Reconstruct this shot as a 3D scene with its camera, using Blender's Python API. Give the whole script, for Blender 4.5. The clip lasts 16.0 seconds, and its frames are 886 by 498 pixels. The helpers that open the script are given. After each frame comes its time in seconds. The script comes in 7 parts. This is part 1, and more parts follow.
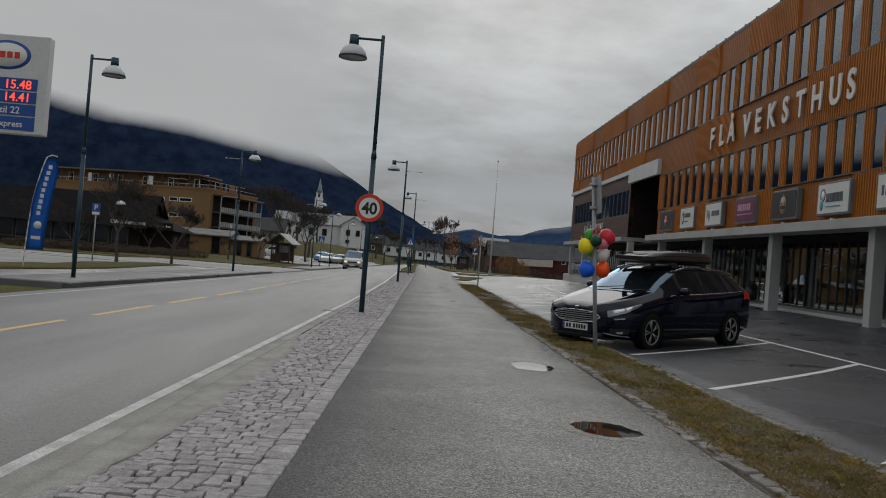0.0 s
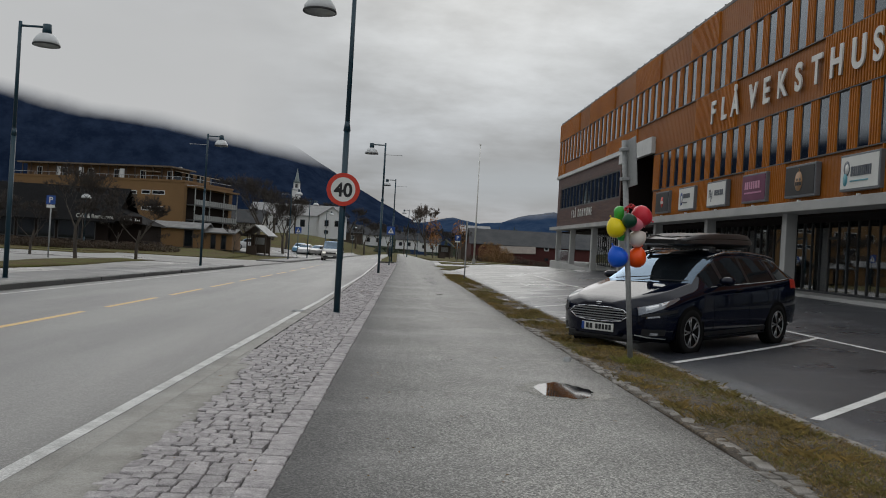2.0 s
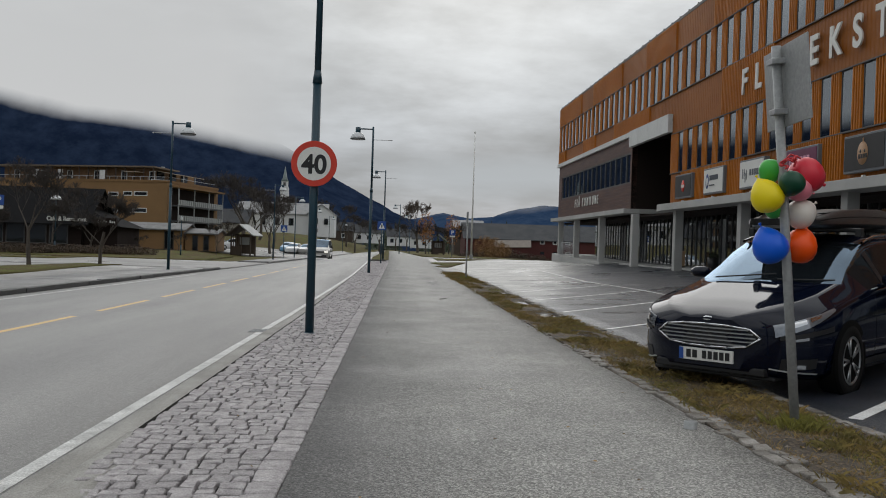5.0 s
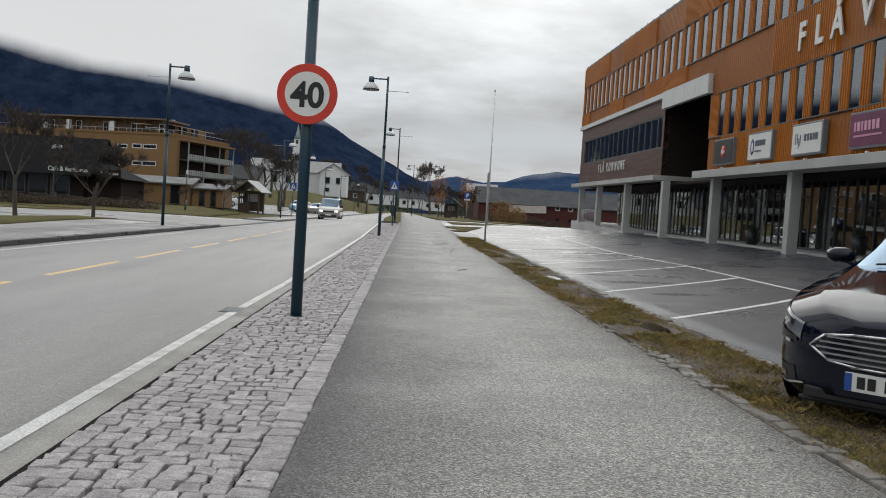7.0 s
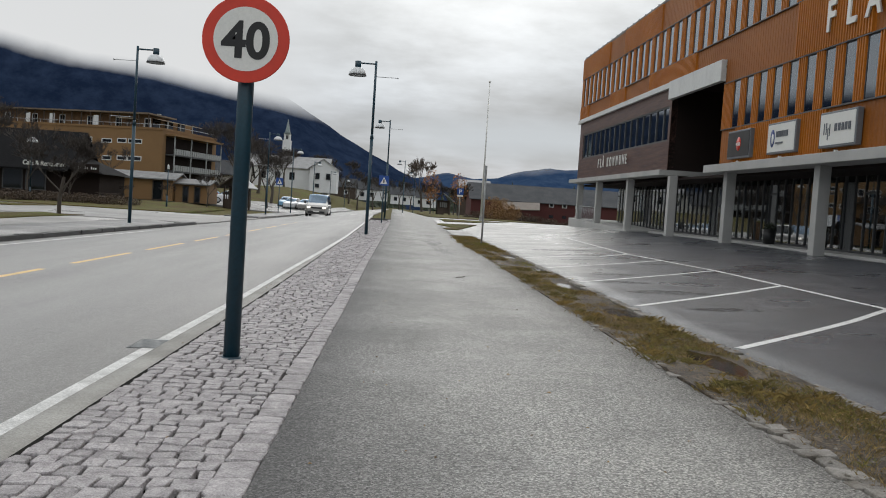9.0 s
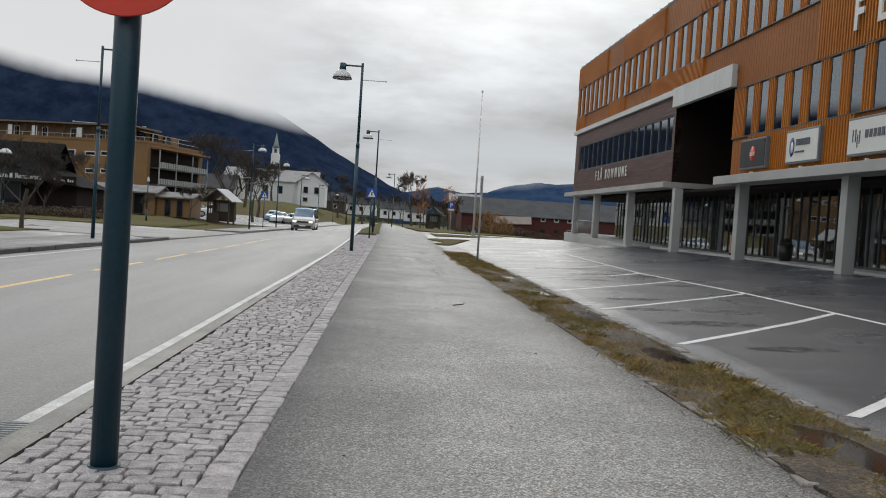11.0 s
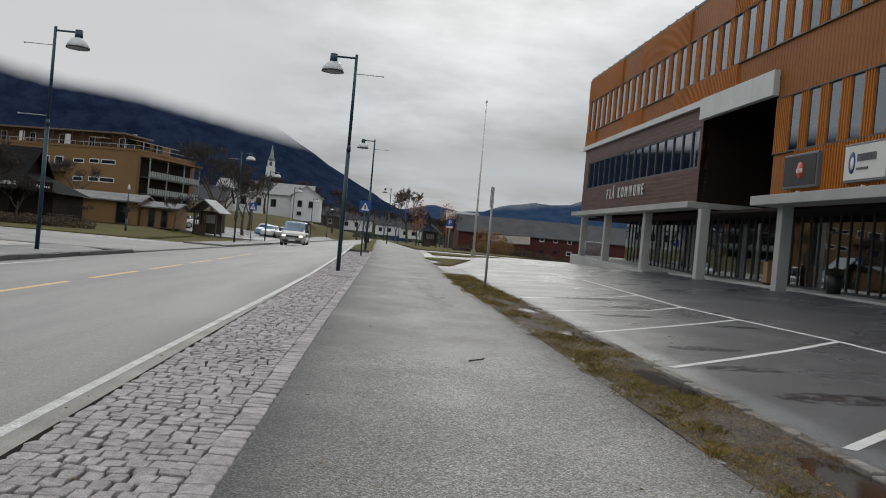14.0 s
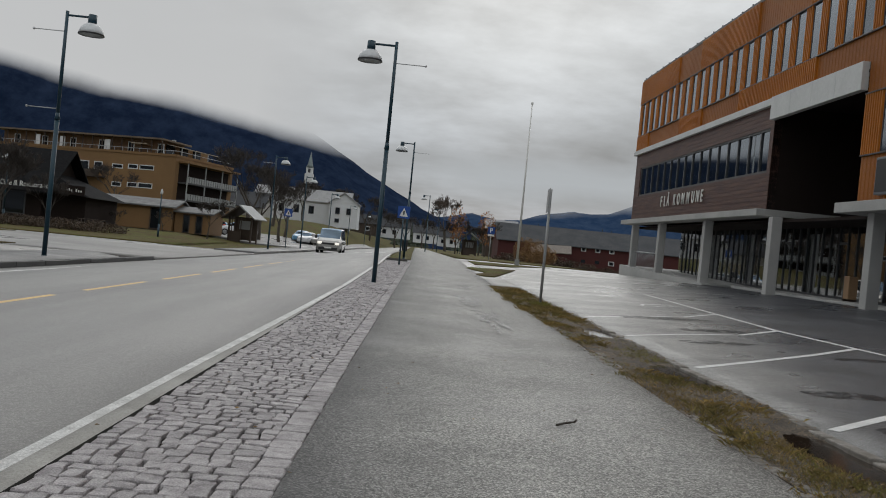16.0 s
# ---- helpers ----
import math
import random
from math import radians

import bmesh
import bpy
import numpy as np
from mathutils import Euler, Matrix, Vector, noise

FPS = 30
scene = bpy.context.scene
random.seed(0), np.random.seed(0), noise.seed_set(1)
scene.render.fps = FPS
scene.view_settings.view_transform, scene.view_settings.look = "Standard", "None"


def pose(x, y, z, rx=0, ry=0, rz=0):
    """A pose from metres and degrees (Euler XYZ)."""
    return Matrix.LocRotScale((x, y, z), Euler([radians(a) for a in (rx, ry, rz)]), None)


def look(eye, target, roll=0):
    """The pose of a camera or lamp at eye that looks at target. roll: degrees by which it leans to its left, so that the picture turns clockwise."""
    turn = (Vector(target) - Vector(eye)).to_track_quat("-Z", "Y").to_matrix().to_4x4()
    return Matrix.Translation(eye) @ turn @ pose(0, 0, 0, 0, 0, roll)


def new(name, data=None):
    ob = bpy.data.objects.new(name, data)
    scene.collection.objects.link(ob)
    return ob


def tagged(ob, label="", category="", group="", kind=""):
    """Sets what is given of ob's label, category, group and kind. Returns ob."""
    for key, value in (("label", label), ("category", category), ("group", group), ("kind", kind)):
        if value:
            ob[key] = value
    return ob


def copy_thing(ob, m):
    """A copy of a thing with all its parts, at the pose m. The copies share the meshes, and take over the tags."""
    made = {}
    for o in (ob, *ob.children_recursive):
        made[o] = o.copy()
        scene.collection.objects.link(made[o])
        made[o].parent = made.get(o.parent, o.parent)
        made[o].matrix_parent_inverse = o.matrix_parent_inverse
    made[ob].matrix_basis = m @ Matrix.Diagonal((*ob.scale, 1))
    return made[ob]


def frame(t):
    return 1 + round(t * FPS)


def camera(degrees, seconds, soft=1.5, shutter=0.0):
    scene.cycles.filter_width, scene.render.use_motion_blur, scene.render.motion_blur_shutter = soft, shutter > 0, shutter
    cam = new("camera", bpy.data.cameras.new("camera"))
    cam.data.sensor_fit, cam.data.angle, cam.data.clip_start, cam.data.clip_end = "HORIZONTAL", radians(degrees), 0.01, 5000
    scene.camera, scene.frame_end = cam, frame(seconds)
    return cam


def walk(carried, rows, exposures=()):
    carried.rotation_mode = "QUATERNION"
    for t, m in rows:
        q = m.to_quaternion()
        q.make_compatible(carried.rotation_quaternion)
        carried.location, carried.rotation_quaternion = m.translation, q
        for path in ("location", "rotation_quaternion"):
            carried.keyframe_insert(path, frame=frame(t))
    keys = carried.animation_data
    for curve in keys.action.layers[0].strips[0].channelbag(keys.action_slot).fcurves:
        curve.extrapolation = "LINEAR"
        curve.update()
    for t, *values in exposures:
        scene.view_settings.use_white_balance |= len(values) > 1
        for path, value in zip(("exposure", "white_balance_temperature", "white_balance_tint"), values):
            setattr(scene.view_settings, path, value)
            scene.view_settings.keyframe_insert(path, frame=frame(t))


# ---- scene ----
cam = camera(53.7, 16.0, soft=1.0)
METRES, EYE, TILT, LEAN, TURN = 21.389, 1.155, -2.06, 0.0, -1.6
ROWS = [
    (0.0, 0.0, 0.0, 0.0, -0.24, 3.11, -4.48),
    (0.5, -0.0021, 0.0317, 0.0011, -0.39, 2.79, -3.94),
    (1.0, -0.0037, 0.0636, 0.0024, -0.78, 2.69, -3.6),
    (1.5, -0.0055, 0.097, 0.0038, -1.08, 2.51, -3.41),
    (2.0, -0.0068, 0.1312, 0.0052, -1.49, 2.45, -3.23),
    (2.5, -0.0081, 0.1666, 0.0068, -1.76, 2.62, -3.22),
    (3.0, -0.0096, 0.202, 0.008, -1.76, 2.57, -3.0),
    (5.5, -0.0149, 0.3676, 0.0128, -2.01, 1.89, -1.71),
    (6.0, -0.0169, 0.4014, 0.0139, -1.67, 0.61, -5.53),
    (6.5, -0.0182, 0.4334, 0.0153, -1.4, 0.28, -3.66),
    (7.0, -0.0183, 0.4642, 0.0161, -1.27, -0.24, -3.57),
    (7.5, -0.0177, 0.4956, 0.017, -1.28, -0.69, -3.56),
    (8.0, -0.0168, 0.5266, 0.0185, -1.58, -0.42, -2.83),
    (8.5, -0.0176, 0.5586, 0.0196, -1.83, -0.53, -3.04),
    (9.0, -0.018, 0.5881, 0.0209, -1.83, -0.43, -3.63),
    (9.5, -0.0185, 0.6175, 0.0219, -2.04, 0.48, -3.18),
    (10.0, -0.0185, 0.6453, 0.0231, -2.16, 0.55, -3.48),
    (12.5, -0.0177, 0.7876, 0.0284, -2.75, 0.49, -3.49),
    (13.0, -0.0178, 0.8187, 0.0297, -2.74, 2.0, -3.54),
    (13.5, -0.0181, 0.8482, 0.0305, -2.81, 1.72, -4.06),
    (14.0, -0.0193, 0.8779, 0.0316, -2.87, 1.74, -4.99),
    (14.5, -0.0208, 0.9084, 0.0324, -2.39, 1.83, -5.78),
    (15.0, -0.0229, 0.9372, 0.0334, -1.54, 1.81, -5.85),
    (15.5, -0.0245, 0.967, 0.0347, -0.83, 1.9, -5.68),
    (16.0, -0.0262, 0.9986, 0.0359, -0.43, 2.06, -5.55),
]
walk(cam, [(t, pose(0, 0, EYE, TILT, LEAN, TURN) @ pose(METRES * x, METRES * y, METRES * z, 90 + pitch, roll, yaw)) for t, x, y, z, yaw, pitch, roll in ROWS],
     exposures=((0.0, -0.68), (0.5, -0.42), (1.0, -0.22), (1.5, -0.25), (2.0, -0.44), (3.0, -0.34), (5.5, -0.24), (6.2, 0.0), (7.0, 0.06), (7.5, 0.14), (8.0, -0.09), (8.5, -0.14), (9.0, 0.08), (9.5, -0.1), (10.0, -0.06), (12.5, 0.18), (13.0, -0.18), (13.5, -0.3), (14.0, -0.16), (14.5, -0.4), (15.0, -0.25), (15.5, -0.24), (16.0, -0.37)))

# ---- world and light ----
SUN_AZ, SUN_EL = 5.0, 24.0      # degrees right of +y, degrees up


def sun_way():
    a, e = radians(SUN_AZ), radians(SUN_EL)
    return Vector((math.sin(a) * math.cos(e), math.cos(a) * math.cos(e), math.sin(e)))


class Nodes:
    """Short way to write node trees."""

    def __init__(self, tree):
        self.tree = tree
        tree.nodes.clear()

    def add(self, kind, how=None, **inputs):
        n = self.tree.nodes.new(kind)
        if kind in ("ShaderNodeMath", "ShaderNodeVectorMath"):
            n.operation = how
        if kind == "ShaderNodeMix":
            n.data_type, n.blend_type = "RGBA", how
        for k, v in inputs.items():
            key = int(k[1:]) if k[0] == "i" and k[1:].isdigit() else k.replace("_", " ")
            self.put(n.inputs[key], v)
        return n

    def put(self, socket, v):
        if isinstance(v, bpy.types.Node):
            v = v.outputs[0]
        if isinstance(v, bpy.types.NodeSocket):
            self.tree.links.new(v, socket)
        elif isinstance(v, tuple) and len(v) == 3 and socket.type == "RGBA":
            socket.default_value = (*v, 1)
        else:
            socket.default_value = v

    def math(self, op, a, b=0.0, c=0.0):
        return self.add("ShaderNodeMath", op, i0=a, i1=b, i2=c)

    def ramp(self, fac, *stops):
        n = self.add("ShaderNodeValToRGB", i0=fac)
        el = n.color_ramp.elements
        while len(el) < len(stops):
            el.new(0.5)
        for e, (p, c) in zip(el, stops):
            e.position, e.color = p, (*(c if isinstance(c, tuple) else (c, c, c)), 1)
        return n

    def noise(self, vec, scale, detail=4.0, rough=0.6):
        return self.add("ShaderNodeTexNoise", Vector=vec, Scale=scale, Detail=detail, Roughness=rough)

    def mix(self, fac, a, b, blend="MIX"):
        n = self.add("ShaderNodeMix", blend)
        self.put(n.inputs[0], fac), self.put(n.inputs[6], a), self.put(n.inputs[7], b)
        return n.outputs[2]


def make_world():
    w = bpy.data.worlds.new("overcast_sky")
    w.use_nodes = True
    n = Nodes(w.node_tree)
    way = n.add("ShaderNodeTexCoord").outputs["Generated"]
    sky = n.add("ShaderNodeTexSky")
    sky.sky_type, sky.sun_disc, sky.sun_elevation, sky.sun_rotation = "NISHITA", False, radians(SUN_EL), radians(SUN_AZ)
    sep = n.add("ShaderNodeSeparateXYZ", Vector=way)
    up = n.math("MAXIMUM", sep.outputs[2], 0.0)
    low = n.math("ADD", up, 0.16)
    flat = n.add("ShaderNodeCombineXYZ", X=n.math("DIVIDE", sep.outputs[0], low), Y=n.math("DIVIDE", sep.outputs[1], low), Z=0.0)
    big = n.noise(flat, 0.55, 5.0, 0.55)
    small = n.noise(flat, 1.9, 6.0, 0.6)
    cloud = n.math("ADD", n.math("MULTIPLY", big, 0.62), n.math("MULTIPLY", small, 0.38))
    shade = n.ramp(cloud, (0.35, 0.58), (0.47, 0.92), (0.59, 1.40))
    grade = n.ramp(up, (0.0, (0.33, 0.365, 0.42)), (0.10, (0.35, 0.385, 0.43)), (0.22, (0.535, 0.565, 0.59)), (0.42, (0.84, 0.86, 0.865)), (1.0, (1.0, 1.03, 1.05)))
    dot = n.add("ShaderNodeVectorMath", "DOT_PRODUCT", i0=way, i1=tuple(sun_way()))
    glow = n.math("MULTIPLY", n.math("POWER", n.math("MAXIMUM", dot.outputs["Value"], 0.0), 18.0), 0.24)
    lit = n.mix(1.0, n.mix(1.0, grade, shade, "MULTIPLY"), n.ramp(glow, (0.0, 0.0), (1.0, (1.0, 0.98, 0.92))), "ADD")
    thin = n.mix(1.0, sky, (0.06, 0.06, 0.06), "MULTIPLY")
    out = n.mix(0.93, thin, lit)
    n.add("ShaderNodeOutputWorld", Surface=n.add("ShaderNodeBackground", Color=out, Strength=1.0))
    scene.world = w


make_world()
sun = new("sun", bpy.data.lights.new("sun", "SUN"))
sun.data.energy, sun.data.angle, sun.data.color = 0.75, radians(60), (1.0, 0.98, 0.95)
sun.matrix_world = look(sun_way() * 100, (0, 0, 0))

# ---- materials ----


def surface(name, base, rough=0.6, second=None, metal=0.0, grain=(60.0, 0.25), stain=(1.2, 0.25), bump=0.0, bump_scale=None, wet=None, spec=0.5, island=0.0, coat=0.0, emit=0.0, chips=None, along=None):
    """A painted, mineral or metal surface: grain and stains at two scales in world metres, fine relief, optional wet patches."""
    m = bpy.data.materials.new(name)
    m.use_nodes = True
    n = Nodes(m.node_tree)
    pos = n.add("ShaderNodeNewGeometry").outputs["Position"]
    fine = n.noise(pos, grain[0], 3.0, 0.7)
    wide = n.noise(n.add("ShaderNodeVectorMath", "MULTIPLY", i0=pos, i1=along) if along else pos, stain[0], 5.0, 0.6)
    second = second or tuple(c * 0.6 for c in base)
    col = n.mix(n.ramp(wide, (0.35, 0.0), (0.7, stain[1] * 2)), base, second)
    speck = n.ramp(fine, (0.3, 1 - grain[1]), (0.7, 1 + grain[1]))
    col = n.mix(1.0, col, speck, "MULTIPLY")
    if chips:
        cell = n.add("ShaderNodeTexVoronoi", Vector=pos, Scale=chips[0])
        tone = n.add("ShaderNodeSeparateColor", Color=cell.outputs["Color"])
        col = n.mix(1.0, col, n.ramp(tone, (0.0, 1 - chips[1]), (0.6, 1.0), (1.0, 1 + chips[1] * 1.5)), "MULTIPLY")
    if island:
        r = n.add("ShaderNodeNewGeometry").outputs["Random Per Island"]
        o = n.add("ShaderNodeObjectInfo").outputs["Random"]
        both = n.math("FRACT", n.math("ADD", r, o))
        col = n.mix(1.0, col, n.ramp(both, (0.0, 1 - island), (1.0, 1 + island)), "MULTIPLY")
    ro = n.math("ADD", rough - 0.08, n.math("MULTIPLY", wide, 0.16))
    if wet:
        w = n.noise(pos, wet[0], 3.0, 0.55)
        mask = n.ramp(w, (wet[1], 0.0), (wet[1] + 0.12, 1.0))
        col = n.mix(mask, col, n.mix(1.0, col, (wet[3],) * 3, "MULTIPLY"))
        ro = n.mix(mask, ro, (wet[2],) * 3)
    b = n.add("ShaderNodeBsdfPrincipled", Base_Color=col, Roughness=ro, Metallic=metal)
    b.inputs["Specular IOR Level"].default_value = spec
    b.inputs["Coat Weight"].default_value = coat
    b.inputs["Coat Roughness"].default_value = 0.06
    if emit:
        n.put(b.inputs["Emission Color"], base)
        b.inputs["Emission Strength"].default_value = emit
    if bump:
        h = n.noise(pos, bump_scale or grain[0], 4.0, 0.65)
        n.put(b.inputs["Normal"], n.add("ShaderNodeBump", Strength=bump, Distance=0.01, Height=h))
    n.add("ShaderNodeOutputMaterial", Surface=b)
    return m


def pane_glass(name, tint, ior=1.6, clear=0.8, coated=0.0, sheen=(0.95, 0.97, 1.0)):
    """Flat glass: see-through with a Fresnel gloss."""
    m = bpy.data.materials.new(name)
    m.use_nodes = True
    n = Nodes(m.node_tree)
    see = n.add("ShaderNodeBsdfTransparent", Color=tint)
    dark = n.add("ShaderNodeBsdfDiffuse", Color=(0.02, 0.024, 0.028))
    body = n.add("ShaderNodeMixShader", i0=clear, i1=dark, i2=see)
    gloss = n.add("ShaderNodeBsdfGlossy", Color=sheen, Roughness=0.02)
    fres = n.math("MINIMUM", n.math("ADD", n.add("ShaderNodeFresnel", IOR=ior), coated), 1.0)
    n.add("ShaderNodeOutputMaterial", Surface=n.add("ShaderNodeMixShader", i0=fres, i1=body, i2=gloss))
    return m


def dissolving(name, base, second, z_low, per_x, fade):
    """Forested mountainside whose upper part goes up into the cloud."""
    m = bpy.data.materials.new(name)
    m.use_nodes = True
    n = Nodes(m.node_tree)
    pos = n.add("ShaderNodeNewGeometry").outputs["Position"]
    sep = n.add("ShaderNodeSeparateXYZ", Vector=pos)
    tex = n.noise(pos, 0.035, 8.0, 0.7)
    col = n.mix(n.ramp(tex, (0.38, 0.0), (0.66, 1.0)), base, second)
    d = n.add("ShaderNodeBsdfDiffuse", Color=col)
    puff = n.math("MULTIPLY", n.math("SUBTRACT", n.noise(pos, 0.005, 5.0, 0.5), 0.5), fade * 1.0)
    line = n.math("ADD", z_low, n.math("MULTIPLY", sep.outputs[0], per_x))
    over = n.math("DIVIDE", n.math("SUBTRACT", n.math("ADD", sep.outputs[2], puff), line), fade)
    gone = n.ramp(over, (0.0, 0.0), (0.5, 0.45), (1.0, 1.0))
    n.add("ShaderNodeOutputMaterial", Surface=n.add("ShaderNodeMixShader", i0=gone, i1=d, i2=n.add("ShaderNodeBsdfTransparent")))
    return m


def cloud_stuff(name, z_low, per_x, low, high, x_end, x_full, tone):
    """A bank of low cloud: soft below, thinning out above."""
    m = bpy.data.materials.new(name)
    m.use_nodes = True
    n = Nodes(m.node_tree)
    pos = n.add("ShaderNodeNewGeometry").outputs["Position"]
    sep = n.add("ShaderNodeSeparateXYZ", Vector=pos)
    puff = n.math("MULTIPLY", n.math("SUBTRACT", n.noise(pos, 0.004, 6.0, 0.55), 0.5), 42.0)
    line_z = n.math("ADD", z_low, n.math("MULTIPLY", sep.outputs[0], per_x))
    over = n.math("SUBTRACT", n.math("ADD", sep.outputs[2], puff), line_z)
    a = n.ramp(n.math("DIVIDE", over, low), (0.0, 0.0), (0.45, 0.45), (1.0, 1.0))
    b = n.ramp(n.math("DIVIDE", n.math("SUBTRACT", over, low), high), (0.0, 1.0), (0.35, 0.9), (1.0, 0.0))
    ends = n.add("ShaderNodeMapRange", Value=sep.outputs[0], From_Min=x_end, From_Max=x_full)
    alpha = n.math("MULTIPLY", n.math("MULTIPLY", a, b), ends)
    # The cloud's daylight is put in as self-glow; the sheet reflects nothing.
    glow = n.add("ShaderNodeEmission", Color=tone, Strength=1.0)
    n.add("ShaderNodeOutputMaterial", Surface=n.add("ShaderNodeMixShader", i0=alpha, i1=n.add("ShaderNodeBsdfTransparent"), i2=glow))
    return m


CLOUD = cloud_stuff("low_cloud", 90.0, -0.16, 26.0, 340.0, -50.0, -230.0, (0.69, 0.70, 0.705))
WISP = cloud_stuff("thin_cloud", 92.0, 0.03, 60.0, 60.0, -90.0, 150.0, (0.55, 0.58, 0.60))


def laid_asphalt(name, dark, light, across, along, sand, chip, rough, spec=0.5, wet=(0.5, 0.5, 0.52), blots=(0.82, 1.08), drift=(0.0, 0.0), far_base=None):
    """Asphalt that pales, dry and sandy, from one side to the other: across = (x0, x1), along = (y0, y1), noise breaks the edge; drift = (per metre, from y)."""
    m = bpy.data.materials.new(name)
    m.use_nodes = True
    n = Nodes(m.node_tree)
    pos = n.add("ShaderNodeNewGeometry").outputs["Position"]
    sep = n.add("ShaderNodeSeparateXYZ", Vector=pos)
    slow, mid = n.noise(pos, 0.35, 5.0, 0.6), n.noise(pos, 1.6, 5.0, 0.65)
    side = n.math("SUBTRACT", sep.outputs[0], n.math("MULTIPLY", n.math("SUBTRACT", sep.outputs[1], drift[1]), drift[0]))
    x = n.math("ADD", side, n.math("ADD", n.math("MULTIPLY", n.math("SUBTRACT", slow, 0.5), across[2]), n.math("MULTIPLY", n.math("SUBTRACT", mid, 0.5), across[2] * 0.4)))
    fx = n.add("ShaderNodeMapRange", Value=x, From_Min=across[0], From_Max=across[1])
    fy = n.add("ShaderNodeMapRange", Value=n.math("ADD", sep.outputs[1], n.math("MULTIPLY", n.math("SUBTRACT", slow, 0.5), 8.0)), From_Min=along[0], From_Max=along[1])
    pale = n.math("MULTIPLY", fx, fy)
    # With a second base tone given, the unpaled base changes to it along y.
    col = n.mix(pale, n.mix(fy, dark, far_base) if far_base else dark, light)
    film = n.math("MULTIPLY", n.ramp(slow, (0.42, 0.0), (0.62, sand[1])), n.ramp(mid, (0.3, 0.3), (0.6, 1.0)))
    col = n.mix(n.math("MULTIPLY", film, fx), col, sand[0])
    blot = n.ramp(n.noise(pos, 0.8, 6.0, 0.7), (0.36, blots[0]), (0.6, blots[1]))
    col = n.mix(1.0, col, blot, "MULTIPLY")
    cell = n.add("ShaderNodeTexVoronoi", Vector=pos, Scale=chip[0])
    tone = n.add("ShaderNodeSeparateColor", Color=cell.outputs["Color"])
    col = n.mix(1.0, col, n.ramp(tone, (0.0, 1 - chip[1]), (0.6, 1.0), (1.0, 1 + chip[1] * 1.4)), "MULTIPLY")
    fine = n.noise(pos, 90.0, 3.0, 0.7)
    col = n.mix(1.0, col, n.ramp(fine, (0.3, 1 - chip[2]), (0.7, 1 + chip[2])), "MULTIPLY")
    damp = n.ramp(n.noise(pos, wet[0], 3.0, 0.55), (wet[1], 0.0), (wet[1] + 0.14, 1.0))
    ro = n.mix(damp, n.math("ADD", rough - 0.08, n.math("MULTIPLY", mid, 0.16)), (wet[2],) * 3)
    b = n.add("ShaderNodeBsdfPrincipled", Base_Color=col, Roughness=ro)
    b.inputs["Specular IOR Level"].default_value = spec
    n.put(b.inputs["Normal"], n.add("ShaderNodeBump", Strength=chip[3], Distance=0.01, Height=n.noise(pos, 120.0, 4.0, 0.65)))
    n.add("ShaderNodeOutputMaterial", Surface=b)
    return m


PATH_ASPHALT = laid_asphalt("path_asphalt", (0.098, 0.096, 0.093), (0.27, 0.265, 0.25), (-0.5, 0.85, 0.7), (-40.0, -20.0), ((0.35, 0.34, 0.31), 0.28), (105, 0.66, 0.5, 0.6), 0.64)
ROAD_ASPHALT = surface("road_asphalt", (0.255, 0.252, 0.243), 0.48, (0.185, 0.182, 0.178), grain=(110, 0.2), stain=(0.9, 0.5), bump=0.3, bump_scale=140, chips=(100, 0.2), wet=(0.22, 0.54, 0.42, 0.9), along=(1.0, 0.10, 1.0))
LOT_ASPHALT = laid_asphalt("parking_asphalt", (0.025, 0.029, 0.040), (0.25, 0.245, 0.232), (4.6, 3.3, 1.5), (15.0, 24.0), ((0.30, 0.29, 0.27), 0.0), (95, 0.5, 0.4, 0.55), 0.38, 0.5, (0.4, 0.5, 0.24), (0.5, 1.15), (0.28, 30.0), (0.060, 0.063, 0.072))
PLAZA = surface("plaza_asphalt", (0.24, 0.235, 0.225), 0.5, (0.17, 0.165, 0.16), grain=(60, 0.25), stain=(0.2, 0.5), bump=0.2, wet=(0.12, 0.5, 0.26, 0.8))
SIDEWALK = surface("sidewalk_asphalt", (0.17, 0.168, 0.165), 0.5, (0.11, 0.11, 0.11), grain=(90, 0.35), stain=(0.4, 0.4), bump=0.3, wet=(0.35, 0.5, 0.28, 0.8))
CONCRETE = surface("concrete", (0.44, 0.435, 0.42), 0.75, (0.33, 0.33, 0.32), grain=(70, 0.12), stain=(0.7, 0.4), bump=0.25)
GUTTER = surface("gutter_concrete", (0.36, 0.35, 0.325), 0.75, (0.24, 0.23, 0.21), grain=(90, 0.3), stain=(1.5, 0.5), bump=0.4)
GRANITE = surface("granite", (0.41, 0.388, 0.388), 0.66, (0.25, 0.23, 0.235), grain=(120, 0.45), stain=(14, 0.55), bump=1.0, bump_scale=45, island=0.17)
SOILED = surface("soiled_granite", (0.27, 0.255, 0.235), 0.75, (0.13, 0.115, 0.095), grain=(120, 0.42), stain=(5, 0.6), bump=1.0, bump_scale=45, island=0.2)
JOINT = surface("joint_sand", (0.014, 0.013, 0.012), 0.95, (0.03, 0.028, 0.024), grain=(120, 0.4), stain=(4, 0.4), bump=0.5, spec=0.06)
SAND = surface("washed_sand", (0.38, 0.37, 0.345), 0.85, (0.27, 0.26, 0.235), grain=(140, 0.35), stain=(3, 0.5), bump=0.5)
SOIL = surface("soil", (0.038, 0.027, 0.017), 0.75, (0.10, 0.075, 0.048), grain=(45, 0.6), stain=(3.0, 0.6), bump=1.0, bump_scale=34, chips=(60, 0.6))
